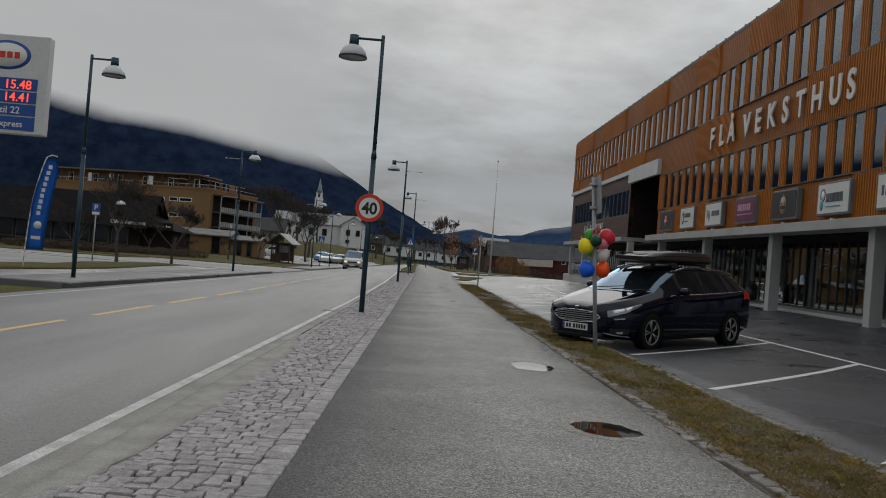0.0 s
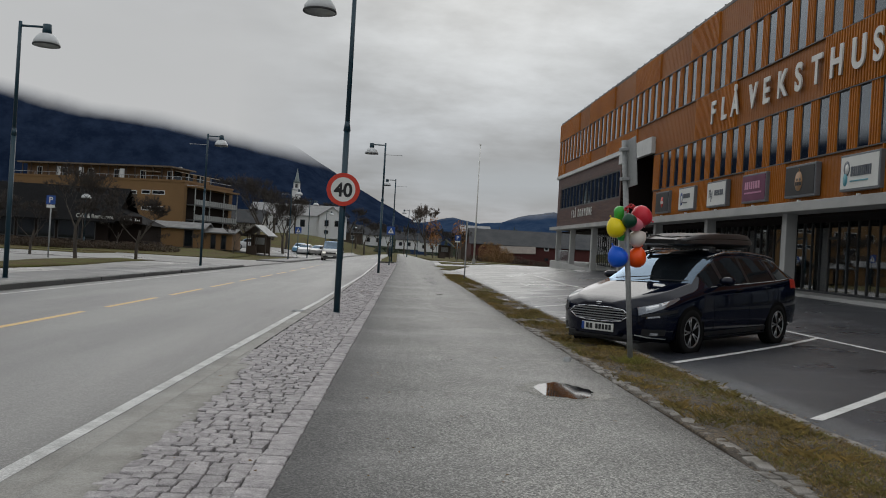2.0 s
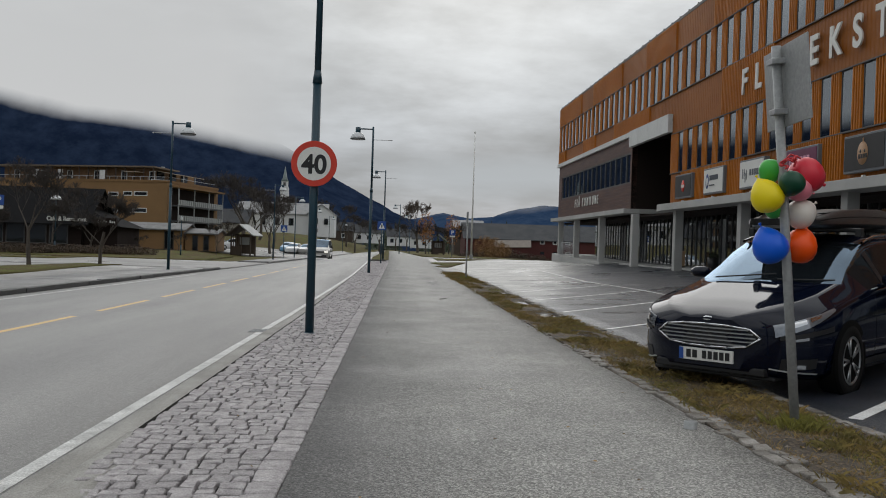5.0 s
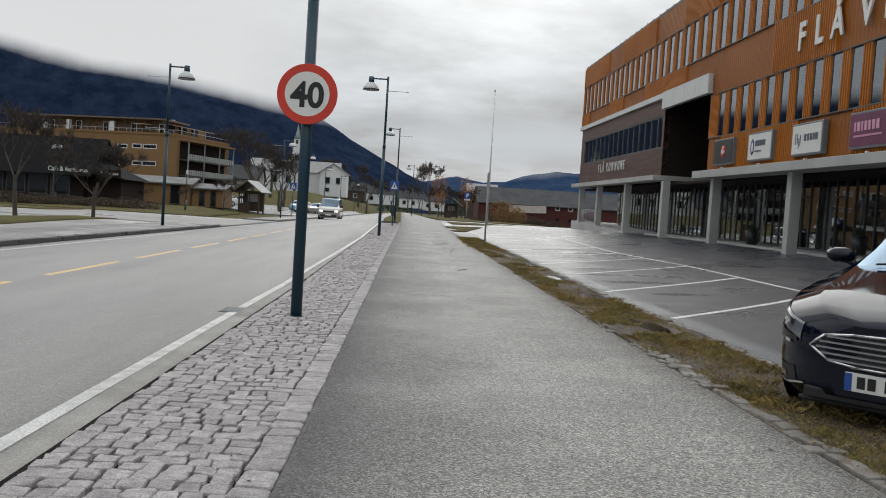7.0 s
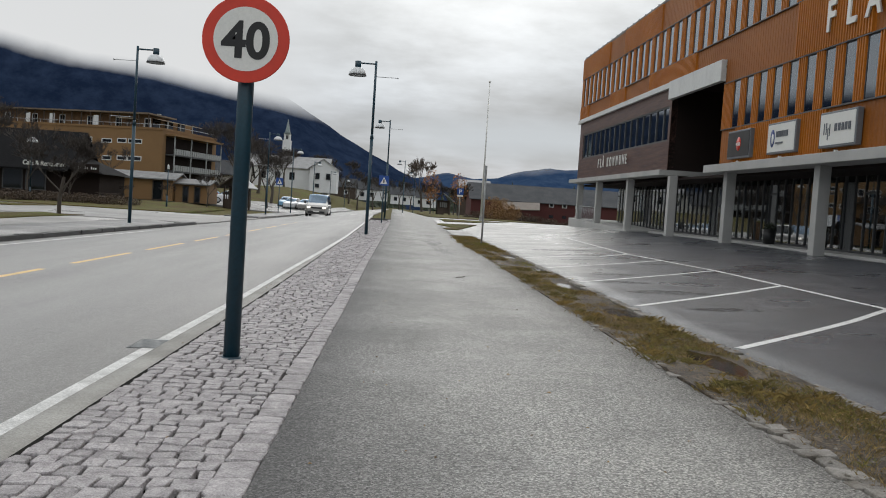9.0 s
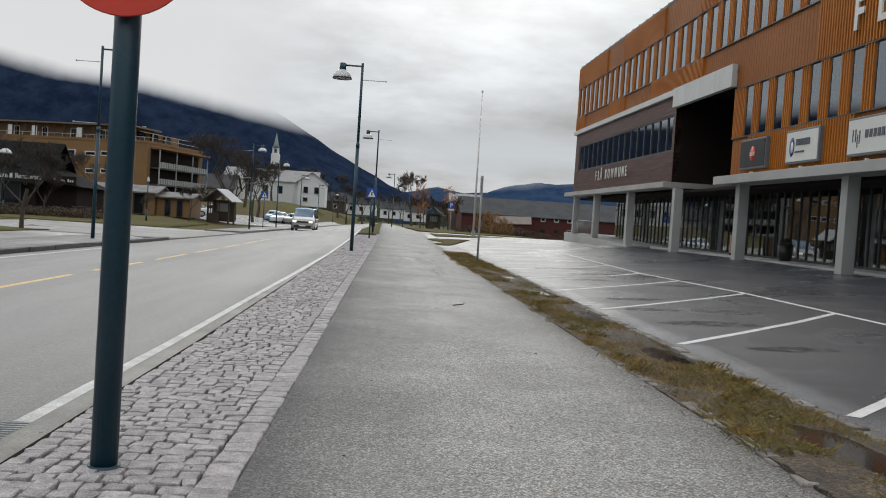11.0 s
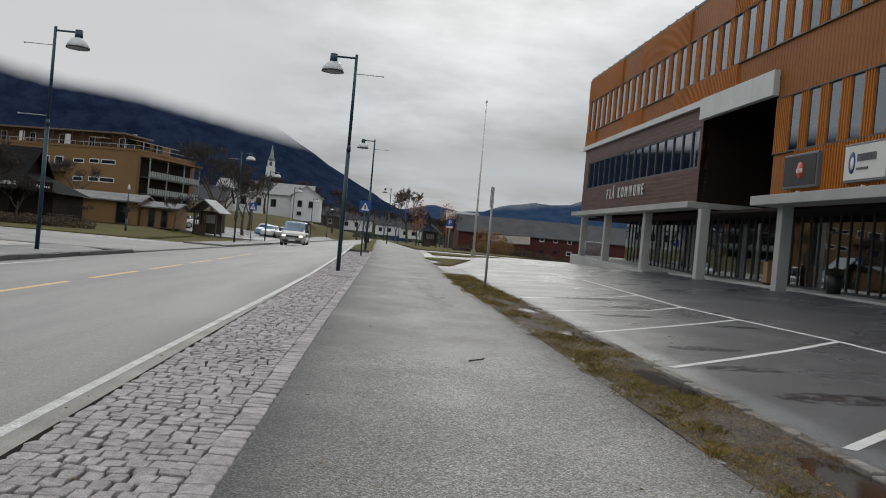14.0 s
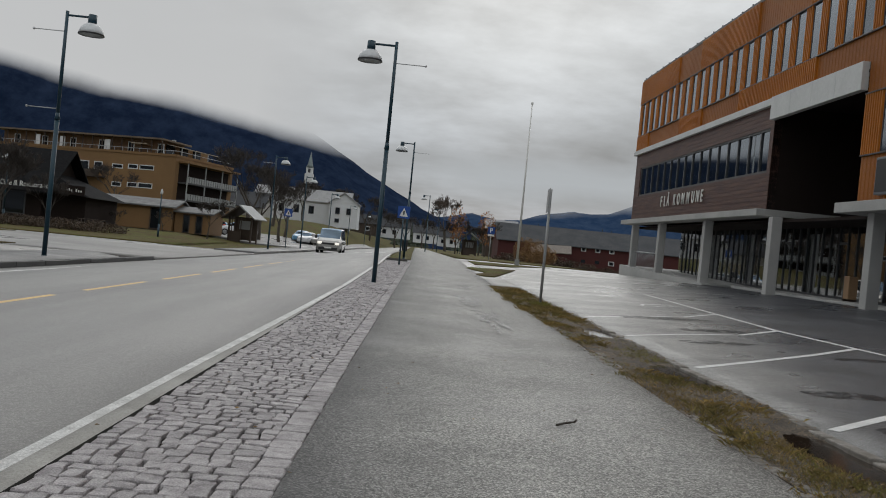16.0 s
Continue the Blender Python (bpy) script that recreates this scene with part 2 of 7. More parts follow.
GRASS = surface("grass_ground", (0.088, 0.097, 0.018), 0.95, (0.088, 0.064, 0.026), grain=(14, 0.6), stain=(0.5, 0.75), bump=1.0, bump_scale=9, spec=0.15)
BLADE_GREEN = surface("grass_blade_green", (0.20, 0.19, 0.035), 0.7, (0.20, 0.18, 0.05), grain=(20, 0.4), stain=(2, 0.5), island=0.35)
BLADE_DRY = surface("grass_blade_dry", (0.35, 0.25, 0.098), 0.8, (0.17, 0.125, 0.052), grain=(20, 0.4), stain=(2, 0.5), island=0.35)
WHITE_LINE = surface("road_paint_white", (0.60, 0.60, 0.585), 0.42, (0.30, 0.30, 0.29), grain=(70, 0.45), stain=(5, 0.45), bump=0.25)
BAY_LINE = surface("bay_paint_white", (0.80, 0.80, 0.79), 0.45, (0.55, 0.55, 0.54), grain=(70, 0.25), stain=(4, 0.4), bump=0.2)
YELLOW_LINE = surface("road_paint_yellow", (0.80, 0.54, 0.20), 0.55, (0.62, 0.45, 0.22), grain=(90, 0.3), stain=(3, 0.4), bump=0.2)
OCHRE = surface("ochre_cladding", (0.46, 0.153, 0.010), 0.5, (0.35, 0.11, 0.009), grain=(8, 0.12), stain=(0.5, 0.4), spec=0.3)
OCHRE_FLAT = surface("ochre_panel", (0.31, 0.098, 0.008), 0.5, (0.23, 0.072, 0.008), grain=(6, 0.1), stain=(0.35, 0.45), spec=0.25)
UMBER = surface("umber_cladding", (0.062, 0.030, 0.027), 0.5, (0.15, 0.085, 0.065), grain=(40, 0.35), stain=(7, 0.45), spec=0.3, along=(1.0, 0.09, 1.0))
# Near-black base colour adds to the shade in the opening and under soffits.
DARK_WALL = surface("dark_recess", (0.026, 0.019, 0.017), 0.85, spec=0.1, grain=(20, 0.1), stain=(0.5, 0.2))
STEEL = surface("galvanised_steel", (0.50, 0.51, 0.52), 0.42, (0.38, 0.39, 0.40), metal=0.7, grain=(30, 0.15), stain=(2, 0.4))
PALE_METAL = surface("pale_metal_sheet", (0.62, 0.63, 0.62), 0.5, (0.52, 0.53, 0.52), grain=(10, 0.06), stain=(0.8, 0.35))
FRAME_DARK = surface("dark_frame", (0.06, 0.062, 0.066), 0.45, grain=(30, 0.1))
POLE_GREEN = surface("dark_green_pole", (0.005, 0.034, 0.055), 0.4, (0.008, 0.042, 0.064), grain=(40, 0.2), stain=(2, 0.4))
DOME_WHITE = surface("lamp_dome_white", (0.62, 0.64, 0.65), 0.35, grain=(20, 0.05))
SIGN_RED = surface("sign_red", (0.62, 0.045, 0.022), 0.4, grain=(10, 0.06))
SIGN_WHITE = surface("sign_white", (0.72, 0.72, 0.69), 0.4, (0.62, 0.62, 0.58), grain=(60, 0.06))
SIGN_BLACK = surface("sign_black", (0.012, 0.012, 0.013), 0.45)
SIGN_BLUE = surface("sign_blue", (0.015, 0.075, 0.32), 0.4, grain=(10, 0.06))
MAGENTA = surface("sign_magenta", (0.15, 0.02, 0.075), 0.4, grain=(10, 0.06))
SIGN_GREY = surface("sign_back_grey", (0.33, 0.34, 0.34), 0.5, (0.25, 0.26, 0.26), metal=0.2, grain=(30, 0.15))
LED_RED = surface("led_red", (1.0, 0.09, 0.05), 0.4, emit=1.6)
GLASS = pane_glass("window_glass", (0.35, 0.38, 0.40), 1.7, 0.5, 0.1, (0.84, 0.92, 1.0))
SHOP_GLASS = pane_glass("shop_glass", (0.74, 0.77, 0.76), 1.5, 0.96, 0.24)
CAR_GLASS = pane_glass("car_glass", (0.20, 0.23, 0.25), 1.5, 0.5, 0.2, (0.62, 0.8, 1.0))
SIDE_GLASS = pane_glass("tinted_side_glass", (0.06, 0.065, 0.07), 1.15, 0.4)
DARK_GLASS = pane_glass("unlit_glass", (0.2, 0.2, 0.2), 1.35, 0.4)
# Distance haze is put into these forest colours as blue.
MOUNTAIN = dissolving("mountain_forest_hazed", (0.010, 0.018, 0.040), (0.023, 0.037, 0.072), 112.0, -0.16, 30.0)
FAR_HILL = dissolving("far_hill_forest_hazed", (0.021, 0.044, 0.095), (0.042, 0.070, 0.125), 74.0, 0.085, 80.0)
BARK = surface("bark", (0.055, 0.045, 0.036), 0.85, (0.09, 0.075, 0.06), grain=(40, 0.4), stain=(4, 0.4), bump=0.6)
TWIG = surface("twig", (0.05, 0.04, 0.034), 0.85, (0.034, 0.028, 0.025), grain=(40, 0.3))
LEAF_ORANGE = surface("orange_leaf", (0.40, 0.17, 0.035), 0.7, (0.28, 0.11, 0.03), grain=(20, 0.3), stain=(2, 0.5), island=0.4)
LEAF_DARK = surface("spruce_needles", (0.028, 0.04, 0.024), 0.8, (0.045, 0.055, 0.03), grain=(4, 0.4), stain=(0.5, 0.5), island=0.4)
SHRUB = surface("bare_shrub", (0.05, 0.036, 0.025), 0.8, (0.09, 0.058, 0.035), grain=(20, 0.4), stain=(1, 0.5), island=0.4)
BARN_RED = surface("barn_red", (0.07, 0.010, 0.009), 0.75, (0.055, 0.012, 0.011), grain=(12, 0.2), stain=(0.8, 0.4))
SLATE = surface("slate_roof", (0.045, 0.048, 0.054), 0.75, (0.075, 0.077, 0.08), grain=(9, 0.4), spec=0.25, stain=(0.5, 0.5))
APT_WALL = surface("apartment_ochre", (0.22, 0.125, 0.05), 0.75, (0.17, 0.095, 0.04), grain=(10, 0.08), stain=(0.2, 0.3))
WHITE_WALL = surface("white_timber", (0.68, 0.69, 0.70), 0.7, (0.58, 0.59, 0.6), grain=(10, 0.06), stain=(0.5, 0.3))
DARK_TIMBER = surface("dark_timber", (0.045, 0.03, 0.022), 0.7, (0.07, 0.05, 0.036), grain=(18, 0.3), stain=(1, 0.4))
CAR_PAINT = surface("car_paint_navy", (0.003, 0.005, 0.014), 0.045, (0.004, 0.006, 0.016), grain=(30, 0.05), coat=0.08, spec=0.26)
RUBBER = surface("rubber", (0.008, 0.008, 0.008), 0.8, grain=(60, 0.2), spec=0.2)
ARCH_SHADE = surface("arch_shade_black", (0.004, 0.004, 0.004), 0.9, grain=(60, 0.2), spec=0.1)
BLACK_PLASTIC = surface("black_plastic", (0.014, 0.014, 0.015), 0.45, grain=(80, 0.15))
ALLOY = surface("alloy", (0.45, 0.46, 0.47), 0.32, metal=0.9, grain=(30, 0.06))
CHROME = surface("chrome", (0.75, 0.76, 0.78), 0.12, metal=1.0, grain=(30, 0.03))
LAMP_LENS = surface("headlamp_lens", (0.30, 0.32, 0.35), 0.10, metal=0.5, grain=(40, 0.2), coat=1.0)
ROOM = surface("interior_grey", (0.36, 0.35, 0.32), 0.7, grain=(10, 0.1))
STALK = surface("tan_stalks", (0.30, 0.17, 0.06), 0.8, (0.16, 0.09, 0.04), grain=(20, 0.3), stain=(2, 0.5), island=0.4)


def damp_stain(name, tone=(0.016, 0.016, 0.018), full=0.95):
    """A dark wet patch on asphalt that breaks up towards its edges."""
    m = bpy.data.materials.new(name)
    m.use_nodes = True
    n = Nodes(m.node_tree)
    pos = n.add("ShaderNodeNewGeometry").outputs["Position"]
    wet = n.add("ShaderNodeBsdfPrincipled", Base_Color=tone, Roughness=0.3)
    a = n.ramp(n.noise(pos, 5.0, 6.0, 0.65), (0.42, 0.0), (0.62, full))
    n.add("ShaderNodeOutputMaterial", Surface=n.add("ShaderNodeMixShader", i0=a, i1=n.add("ShaderNodeBsdfTransparent"), i2=wet))
    return m


DAMP = damp_stain("damp_stain")
PATH_DAMP = damp_stain("path_damp", (0.07, 0.068, 0.065), 0.8)
WATER = surface("puddle_water", (0.02, 0.018, 0.014), 0.03, grain=(3, 0.05), spec=0.6)
MURKY = surface("muddy_water", (0.028, 0.018, 0.012), 0.11, (0.018, 0.012, 0.008), grain=(3, 0.1), spec=0.35)

# ---- building helpers ----


def terrain_line(y, pts):
    for (a, za), (b, zb) in zip(pts, pts[1:]):
        if y <= b:
            t = max(0.0, (y - a) / (b - a))
            return za + (zb - za) * t
    return pts[-1][1]


def smooth(a, b, v):
    t = min(1.0, max(0.0, (v - a) / (b - a)))
    return t * t * (3 - 2 * t)


RISE = ((0, 0.0), (23, 0.0), (42, 0.15), (60, 0.35), (69, 0.54), (77, 0.62), (400, 0.62))
BASE = ((6, 0.08), (24, 0.38), (45, 0.64), (58.5, 0.71), (73, 0.66), (90, 0.62), (400, 0.62))


def ground_z(x, y):
    """Height of the paved ground: level carriageway, footway and parking rising gently to the offices."""
    r = terrain_line(y, RISE) * smooth(-7.7, -1.0, x)
    if x > 3.3:
        f = min(1.0, (x - 3.3) / 9.2)
        r += (terrain_line(y, BASE) - terrain_line(y, RISE)) * f
    if y > 100 and x < -8.5:
        r += 3.4 * smooth(124, 176, y) * smooth(-8.5, -16, x)
    if x < -15 and y > 70:
        r += 0.42 * smooth(72, 96, y) * smooth(-15, -19, x)
    return r


def mesh_of(name, bm, material):
    me = bpy.data.meshes.new(name)
    bm.to_mesh(me)
    bm.free()
    me.materials.append(material)
    return me


def part(name, bm, material, parent=None, label="", at=None):
    ob = new(name, mesh_of(name, bm, material))
    if parent is not None:
        ob.parent = parent
    if at is not None:
        ob.matrix_basis = at
    if label:
        tagged(ob, label)
    return ob


def thing(name, m, label, category, group="", kind=""):
    ob = new(name)
    ob.empty_display_size = 0.2
    ob.matrix_basis = m
    return tagged(ob, label, category, group, kind)


def box(bm, x0, y0, z0, x1, y1, z1, bevel=0.0):
    g = bmesh.ops.create_cube(bm, size=1.0, matrix=Matrix.Translation(((x0 + x1) / 2, (y0 + y1) / 2, (z0 + z1) / 2)) @ Matrix.Diagonal((abs(x1 - x0), abs(y1 - y0), abs(z1 - z0), 1)))
    if bevel:
        ed = {e for v in g["verts"] for e in v.link_edges}
        bmesh.ops.bevel(bm, geom=list(ed), offset=bevel, segments=2, affect="EDGES", profile=0.5)
    return bm


def boxed(x0, y0, z0, x1, y1, z1, bevel=0.0):
    return box(bmesh.new(), x0, y0, z0, x1, y1, z1, bevel)


def tube(bm, a, b, r0, r1=None, n=12, caps=True):
    a, b = Vector(a), Vector(b)
    r1 = r0 if r1 is None else r1
    q = (b - a).to_track_quat("Z", "Y").to_matrix()
    rings = []
    for p, r in ((a, r0), (b, r1)):
        rings.append([bm.verts.new(p + q @ Vector((r * math.cos(t), r * math.sin(t), 0))) for t in (2 * math.pi * i / n for i in range(n))])
    for i in range(n):
        f = bm.faces.new((rings[0][i], rings[0][(i + 1) % n], rings[1][(i + 1) % n], rings[1][i]))
        f.smooth = True
    if caps:
        bm.faces.new(rings[0][::-1])
        bm.faces.new(rings[1])
    return bm


def lathe(bm, profile, n=24, m=None, closed=False):
    """Turns (radius, height) pairs round z."""
    m = m or Matrix()
    rings = [[bm.verts.new(m @ Vector((r * math.cos(2 * math.pi * i / n), r * math.sin(2 * math.pi * i / n), z))) for i in range(n)] for r, z in profile]
    for a, b in zip(rings, rings[1:]):
        for i in range(n):
            bm.faces.new((a[i], a[(i + 1) % n], b[(i + 1) % n], b[i])).smooth = True
    if closed:
        bm.faces.new(rings[0][::-1])
        bm.faces.new(rings[-1])
    return bm


def disc(bm, c, r, n=32, m=None):
    m = m or Matrix()
    return bm.faces.new([bm.verts.new(m @ (Vector(c) + Vector((r * math.cos(2 * math.pi * i / n), r * math.sin(2 * math.pi * i / n), 0)))) for i in range(n)])


def letters(name, text, size, depth, material, m, parent=None, stretch=1.0, label="", category="lettering", align="LEFT", bold=0.012):
    cu = bpy.data.curves.new(name, "FONT")
    cu.body, cu.size, cu.extrude, cu.align_x = text, size, depth / 2, align
    cu.offset = size * bold
    tmp = bpy.data.objects.new(name, cu)
    scene.collection.objects.link(tmp)
    dg = bpy.context.evaluated_depsgraph_get()
    me = bpy.data.meshes.new_from_object(tmp.evaluated_get(dg))
    bpy.data.objects.remove(tmp)
    me.transform(Matrix.Diagonal((stretch, 1, 1, 1)))
    me.materials.clear()
    me.materials.append(material)
    ob = new(name, me)
    ob.matrix_basis = m
    if parent is not None:
        ob.parent = parent
    else:
        tagged(ob, label, category)
    return ob


def sheet(name, x0, x1, y0, y1, nx, ny, lift, material, label, category, kind="structure", skirt=0.25, wobble=0.0, edge=None, dips=()):
    """A paved or planted sheet laid on the ground, with a skirt so that it has depth. edge(y) gives (left, right) offsets."""
    bm = bmesh.new()
    rows = []
    for j in range(ny + 1):
        y = y0 + (y1 - y0) * j / ny
        el, er = edge(y) if edge else (0, 0)
        row = []
        for i in range(nx + 1):
            x = x0 + el + (x1 + er - x0 - el) * i / nx
            w = wobble * noise.noise((x * 0.7, y * 0.7, 3.1)) if wobble else 0.0
            if dips:
                w += 0.014 * noise.noise((x * 9, y * 7, 5.2)) + 0.010 * noise.noise((x * 23, y * 19, 1.2))
            for a, b, c, d in dips:
                w -= 0.095 * math.exp(-(((x - a) / c) ** 2 + ((y - b) / d) ** 2) * 0.8)
            row.append(bm.verts.new((x, y, ground_z(x, y) + lift + w)))
        rows.append(row)
    for a, b in zip(rows, rows[1:]):
        for i in range(nx):
            bm.faces.new((a[i], a[i + 1], b[i + 1], b[i])).smooth = True
    loop = rows[0] + [r[-1] for r in rows[1:]] + rows[-1][-2::-1] + [r[0] for r in rows[-2:0:-1]]
    low = [bm.verts.new(v.co - Vector((0, 0, skirt))) for v in loop]
    k = len(loop)
    for i in range(k):
        bm.faces.new((loop[i], low[i], low[(i + 1) % k], loop[(i + 1) % k]))
    return tagged(part(name, bm, material), label, category, kind=kind)


# ---- ground, road, footway, parking ----
PUDDLES = ((2.86, 19.85, 0.16, 0.55), (2.98, 23.6, 0.17, 0.45), (3.04, 27.2, 0.20, 0.72), (3.05, 30.8, 0.19, 0.66), (1.53, 6.65, 0.25, 0.30), (1.50, 10.65, 0.27, 0.44), (3.02, 34.9, 0.17, 0.5))


def skew(y):
    """The footway and its edges run a little off the offices' line."""
    return 0.007 * (min(y, 60) - 10)


def path_skew(y):
    """The edge of the footway bears off a little more, further on."""
    return skew(y) + 0.004 * max(0.0, min(y, 60) - 30)


def edge_x(y):
    """The white edge line closes in on the setts along the road."""
    return -2.06 + 0.0128 * y - 0.04 * smooth(13, 18, y) * smooth(34, 27, y) if y < 42 else -1.5224 + 0.004 * (min(y, 75) - 42)


def build_ground():
    bm = bmesh.new()
    xs = [-3500, -1500, -700, -300, -150, -90, -60, -40, -30, -24, -20, -17, -15, -13, -11, -9, -8, -6, -4, -2, 0, 2, 4, 7, 10, 13, 17, 25, 40, 70, 150, 400, 1200, 3500]
    ys = [-600, -120, -40, -20] + list(range(0, 120, 6)) + [126, 135, 145, 155, 165, 180, 200, 240, 300, 400, 700, 1300, 2500, 4200]
    g = [[bm.verts.new((x, y, ground_z(x, y) - 0.09 - (0.9 * smooth(74, 84, y) * smooth(9, 13, x)))) for x in xs] for y in ys]
    for a, b in zip(g, g[1:]):
        for i in range(len(xs) - 1):
            bm.faces.new((a[i], a[i + 1], b[i + 1], b[i])).smooth = True
    tagged(part("ground", bm, GRASS), "autumn grass and earth reaching to the hills", "ground", kind="structure")


build_ground()
sheet("road", -8.0, -1.72, -25, 330, 4, 240, -0.06, ROAD_ASPHALT, "pale grey damp asphalt carriageway with two lanes", "road", edge=lambda y: (0, skew(y)))
sheet("footway", -0.58, 2.12, -12, 330, 6, 120, 0.0, PATH_ASPHALT, "grey damp asphalt footway with washed-out sand", "pavement", edge=lambda y: (path_skew(y), 1.2 * skew(y) + 0.1 * smooth(40, 70, y)))
sheet("gutter", 0.0, -1.63, -12, 70, 2, 120, -0.048, GUTTER, "narrow worn concrete gutter beside the setts", "gutter", edge=lambda y: (edge_x(y) + 0.06, skew(y)))
sheet("sett_bed", -1.66, -0.58, -12, 66, 2, 60, -0.028, JOINT, "dark sandy bed between granite setts", "pavement", edge=lambda y: (skew(y), path_skew(y)))
sheet("parking_ground", 3.30, 22.0, -12, 78, 44, 180, -0.01, LOT_ASPHALT, "dark damp new asphalt parking ground", "parking")
sheet("verge", 2.12, 3.22, -12, 47.5, 26, 900, 0.002, SOIL, "muddy verge with worn grass between footway and parking", "verge", wobble=0.035, dips=PUDDLES[:4] + PUDDLES[6:], edge=lambda y: (1.2 * skew(y), 0))
sheet("sand_wash", -1.66, -1.28, 3.2, 12.6, 3, 60, -0.010, SAND, "pale washed sand lying over the edge of the setts", "sand", edge=lambda y: (skew(y), skew(y) - 0.25 + 0.19 * math.sin((y - 3.2) / 9.4 * math.pi) + 0.07 * noise.noise((y * 1.7, 0, 0)) + 0.04 * noise.noise((y * 6, 0, 3))))
sheet("parking_entry", 2.5, 3.30, 47.5, 78, 3, 40, -0.01, PLAZA, "pale worn asphalt where the footway meets the parking", "parking")
sheet("lawn", 2.75, 4.3, 54, 63, 4, 10, 0.02, GRASS, "small worn grass island by the parking entry", "lawn", wobble=0.03, edge=lambda y: (0.3 * math.sin(y), (y - 60) * 0.2))
sheet("lawn", 3.0, 7.6, 67, 73, 6, 8, 0.02, GRASS, "grass round the foot of the flagpole", "lawn", wobble=0.03, edge=lambda y: (0.2, (y - 72) * 0.5))
sheet("lawn", 3.2, 12.0, 80, 128, 6, 12, 0.02, GRASS, "grass beyond the parking", "lawn", wobble=0.05)
sheet("plaza", -62, -10.2, 14, 68, 10, 40, -0.02, PLAZA, "light grey wet asphalt forecourt", "forecourt")
sheet("side_street", -40, -8.0, 49, 66.5, 8, 12, -0.015, PLAZA, "light grey wet asphalt side street", "road")
sheet("far_sidewalk", -10.2, -8.14, 20.5, 48.5, 2, 30, 0.05, SIDEWALK, "dark damp asphalt sidewalk across the road", "pavement", edge=lambda y: (0, -1.8 * smooth(46, 49, y)))
sheet("far_sidewalk_2", -10.2, -8.14, 66.5, 200, 2, 60, 0.05, SIDEWALK, "damp asphalt sidewalk beyond the side street", "pavement")
sheet("church_car_park", -40, -10.6, 100, 136, 8, 8, 0.0, PLAZA, "pale gravel car park below the church", "parking")


def line(name, pts, width, lift, material, label):
    """A painted line through ground points."""
    bm = bmesh.new()
    prev = None
    dense = []
    for (xa, ya), (xb, yb) in zip(pts, pts[1:]):
        n = max(2, int(math.hypot(xb - xa, yb - ya) / 0.7))
        dense += [(xa + (xb - xa) * i / n, ya + (yb - ya) * i / n) for i in range(n)]
    dense.append(pts[-1])
    for i, (x, y) in enumerate(dense):
        xa, ya = dense[max(0, i - 1)]
        xb, yb = dense[min(len(dense) - 1, i + 1)]
        d = Vector((xb - xa, yb - ya)).normalized()
        s = Vector((-d.y, d.x)) * width / 2 * (1 + 0.06 * noise.noise((x * 3, y * 3, 0)))
        row = [bm.verts.new((x + k * s.x, y + k * s.y, ground_z(x + k * s.x, y + k * s.y) + lift)) for k in (1, -1)]
        if prev:
            bm.faces.new((prev[0], prev[1], row[1], row[0]))
        prev = row
    return tagged(part(name, bm, material), label, "road marking", "painted lines", "structure")


line("edge_line", [(edge_x(y), y) for y in (-10, 5, 20, 35, 42, 50, 60, 75)], 0.098, -0.056, WHITE_LINE, "worn white edge line along the gutter")
line("edge_line", [(-7.55, 12), (-7.55, 200)], 0.11, -0.056, WHITE_LINE, "white edge line on the far lane")
for k in range(-3, 16):
    y = 13.9 + 4.24 * k
    line("centre_dash", [(-5.0, y), (-5.0, y + 3.1)], 0.11, -0.057, YELLOW_LINE, "yellow dashed centre line on asphalt")
for k in range(7):
    line("crossing_bar", [(-7.2 + 0.85 * k, 78.0), (-7.2 + 0.85 * k, 81.5)], 0.45, -0.05, WHITE_LINE, "white zebra crossing bar on asphalt")
HEAD = ((4, 7.3), (20, 7.22), (24.6, 7.08), (31.4, 7.1), (34.5, 6.87), (37.0, 6.7), (40.5, 6.8), (47.3, 7.0))
line("bay_head_line", [(x, y) for y, x in HEAD], 0.105, -0.006, BAY_LINE, "white line along the heads of the parking bays")
for a, b in ((2.4, 6.6), (6.1, 10.3), (9.8, 14.0), (13.5, 17.5), (17.3, 21.1), (20.9, 24.6), (24.5, 28.03), (28.1, 31.4), (31.45, 34.5), (34.85, 37.0), (38.1, 40.5)):
    xe = terrain_line(b, HEAD)
    line("bay_line", [(3.42, a), (3.42 + (xe - 3.42) / 3, a + (b - a) * 0.33 - 0.05), (3.42 + (xe - 3.42) * 2 / 3, a + (b - a) * (0.66 if b < 36 else 0.5) - 0.06), (xe, b)], 0.105, -0.006, BAY_LINE, "white slanting line between parking bays")
for pts in (((5.6, 42.3), (5.75, 42.75), (6.15, 42.95), (6.5, 42.8)), ((5.9, 42.2), (6.2, 42.45), (6.55, 42.4))):
    line("bay_mark", pts, 0.10, -0.006, BAY_LINE, "white painted mark on the bay asphalt")
for y in (51, 56.5, 62):
    line("bay_line", [(5.5, y), (10.5, y - 1.5)], 0.105, -0.006, BAY_LINE, "white line between parking bays")


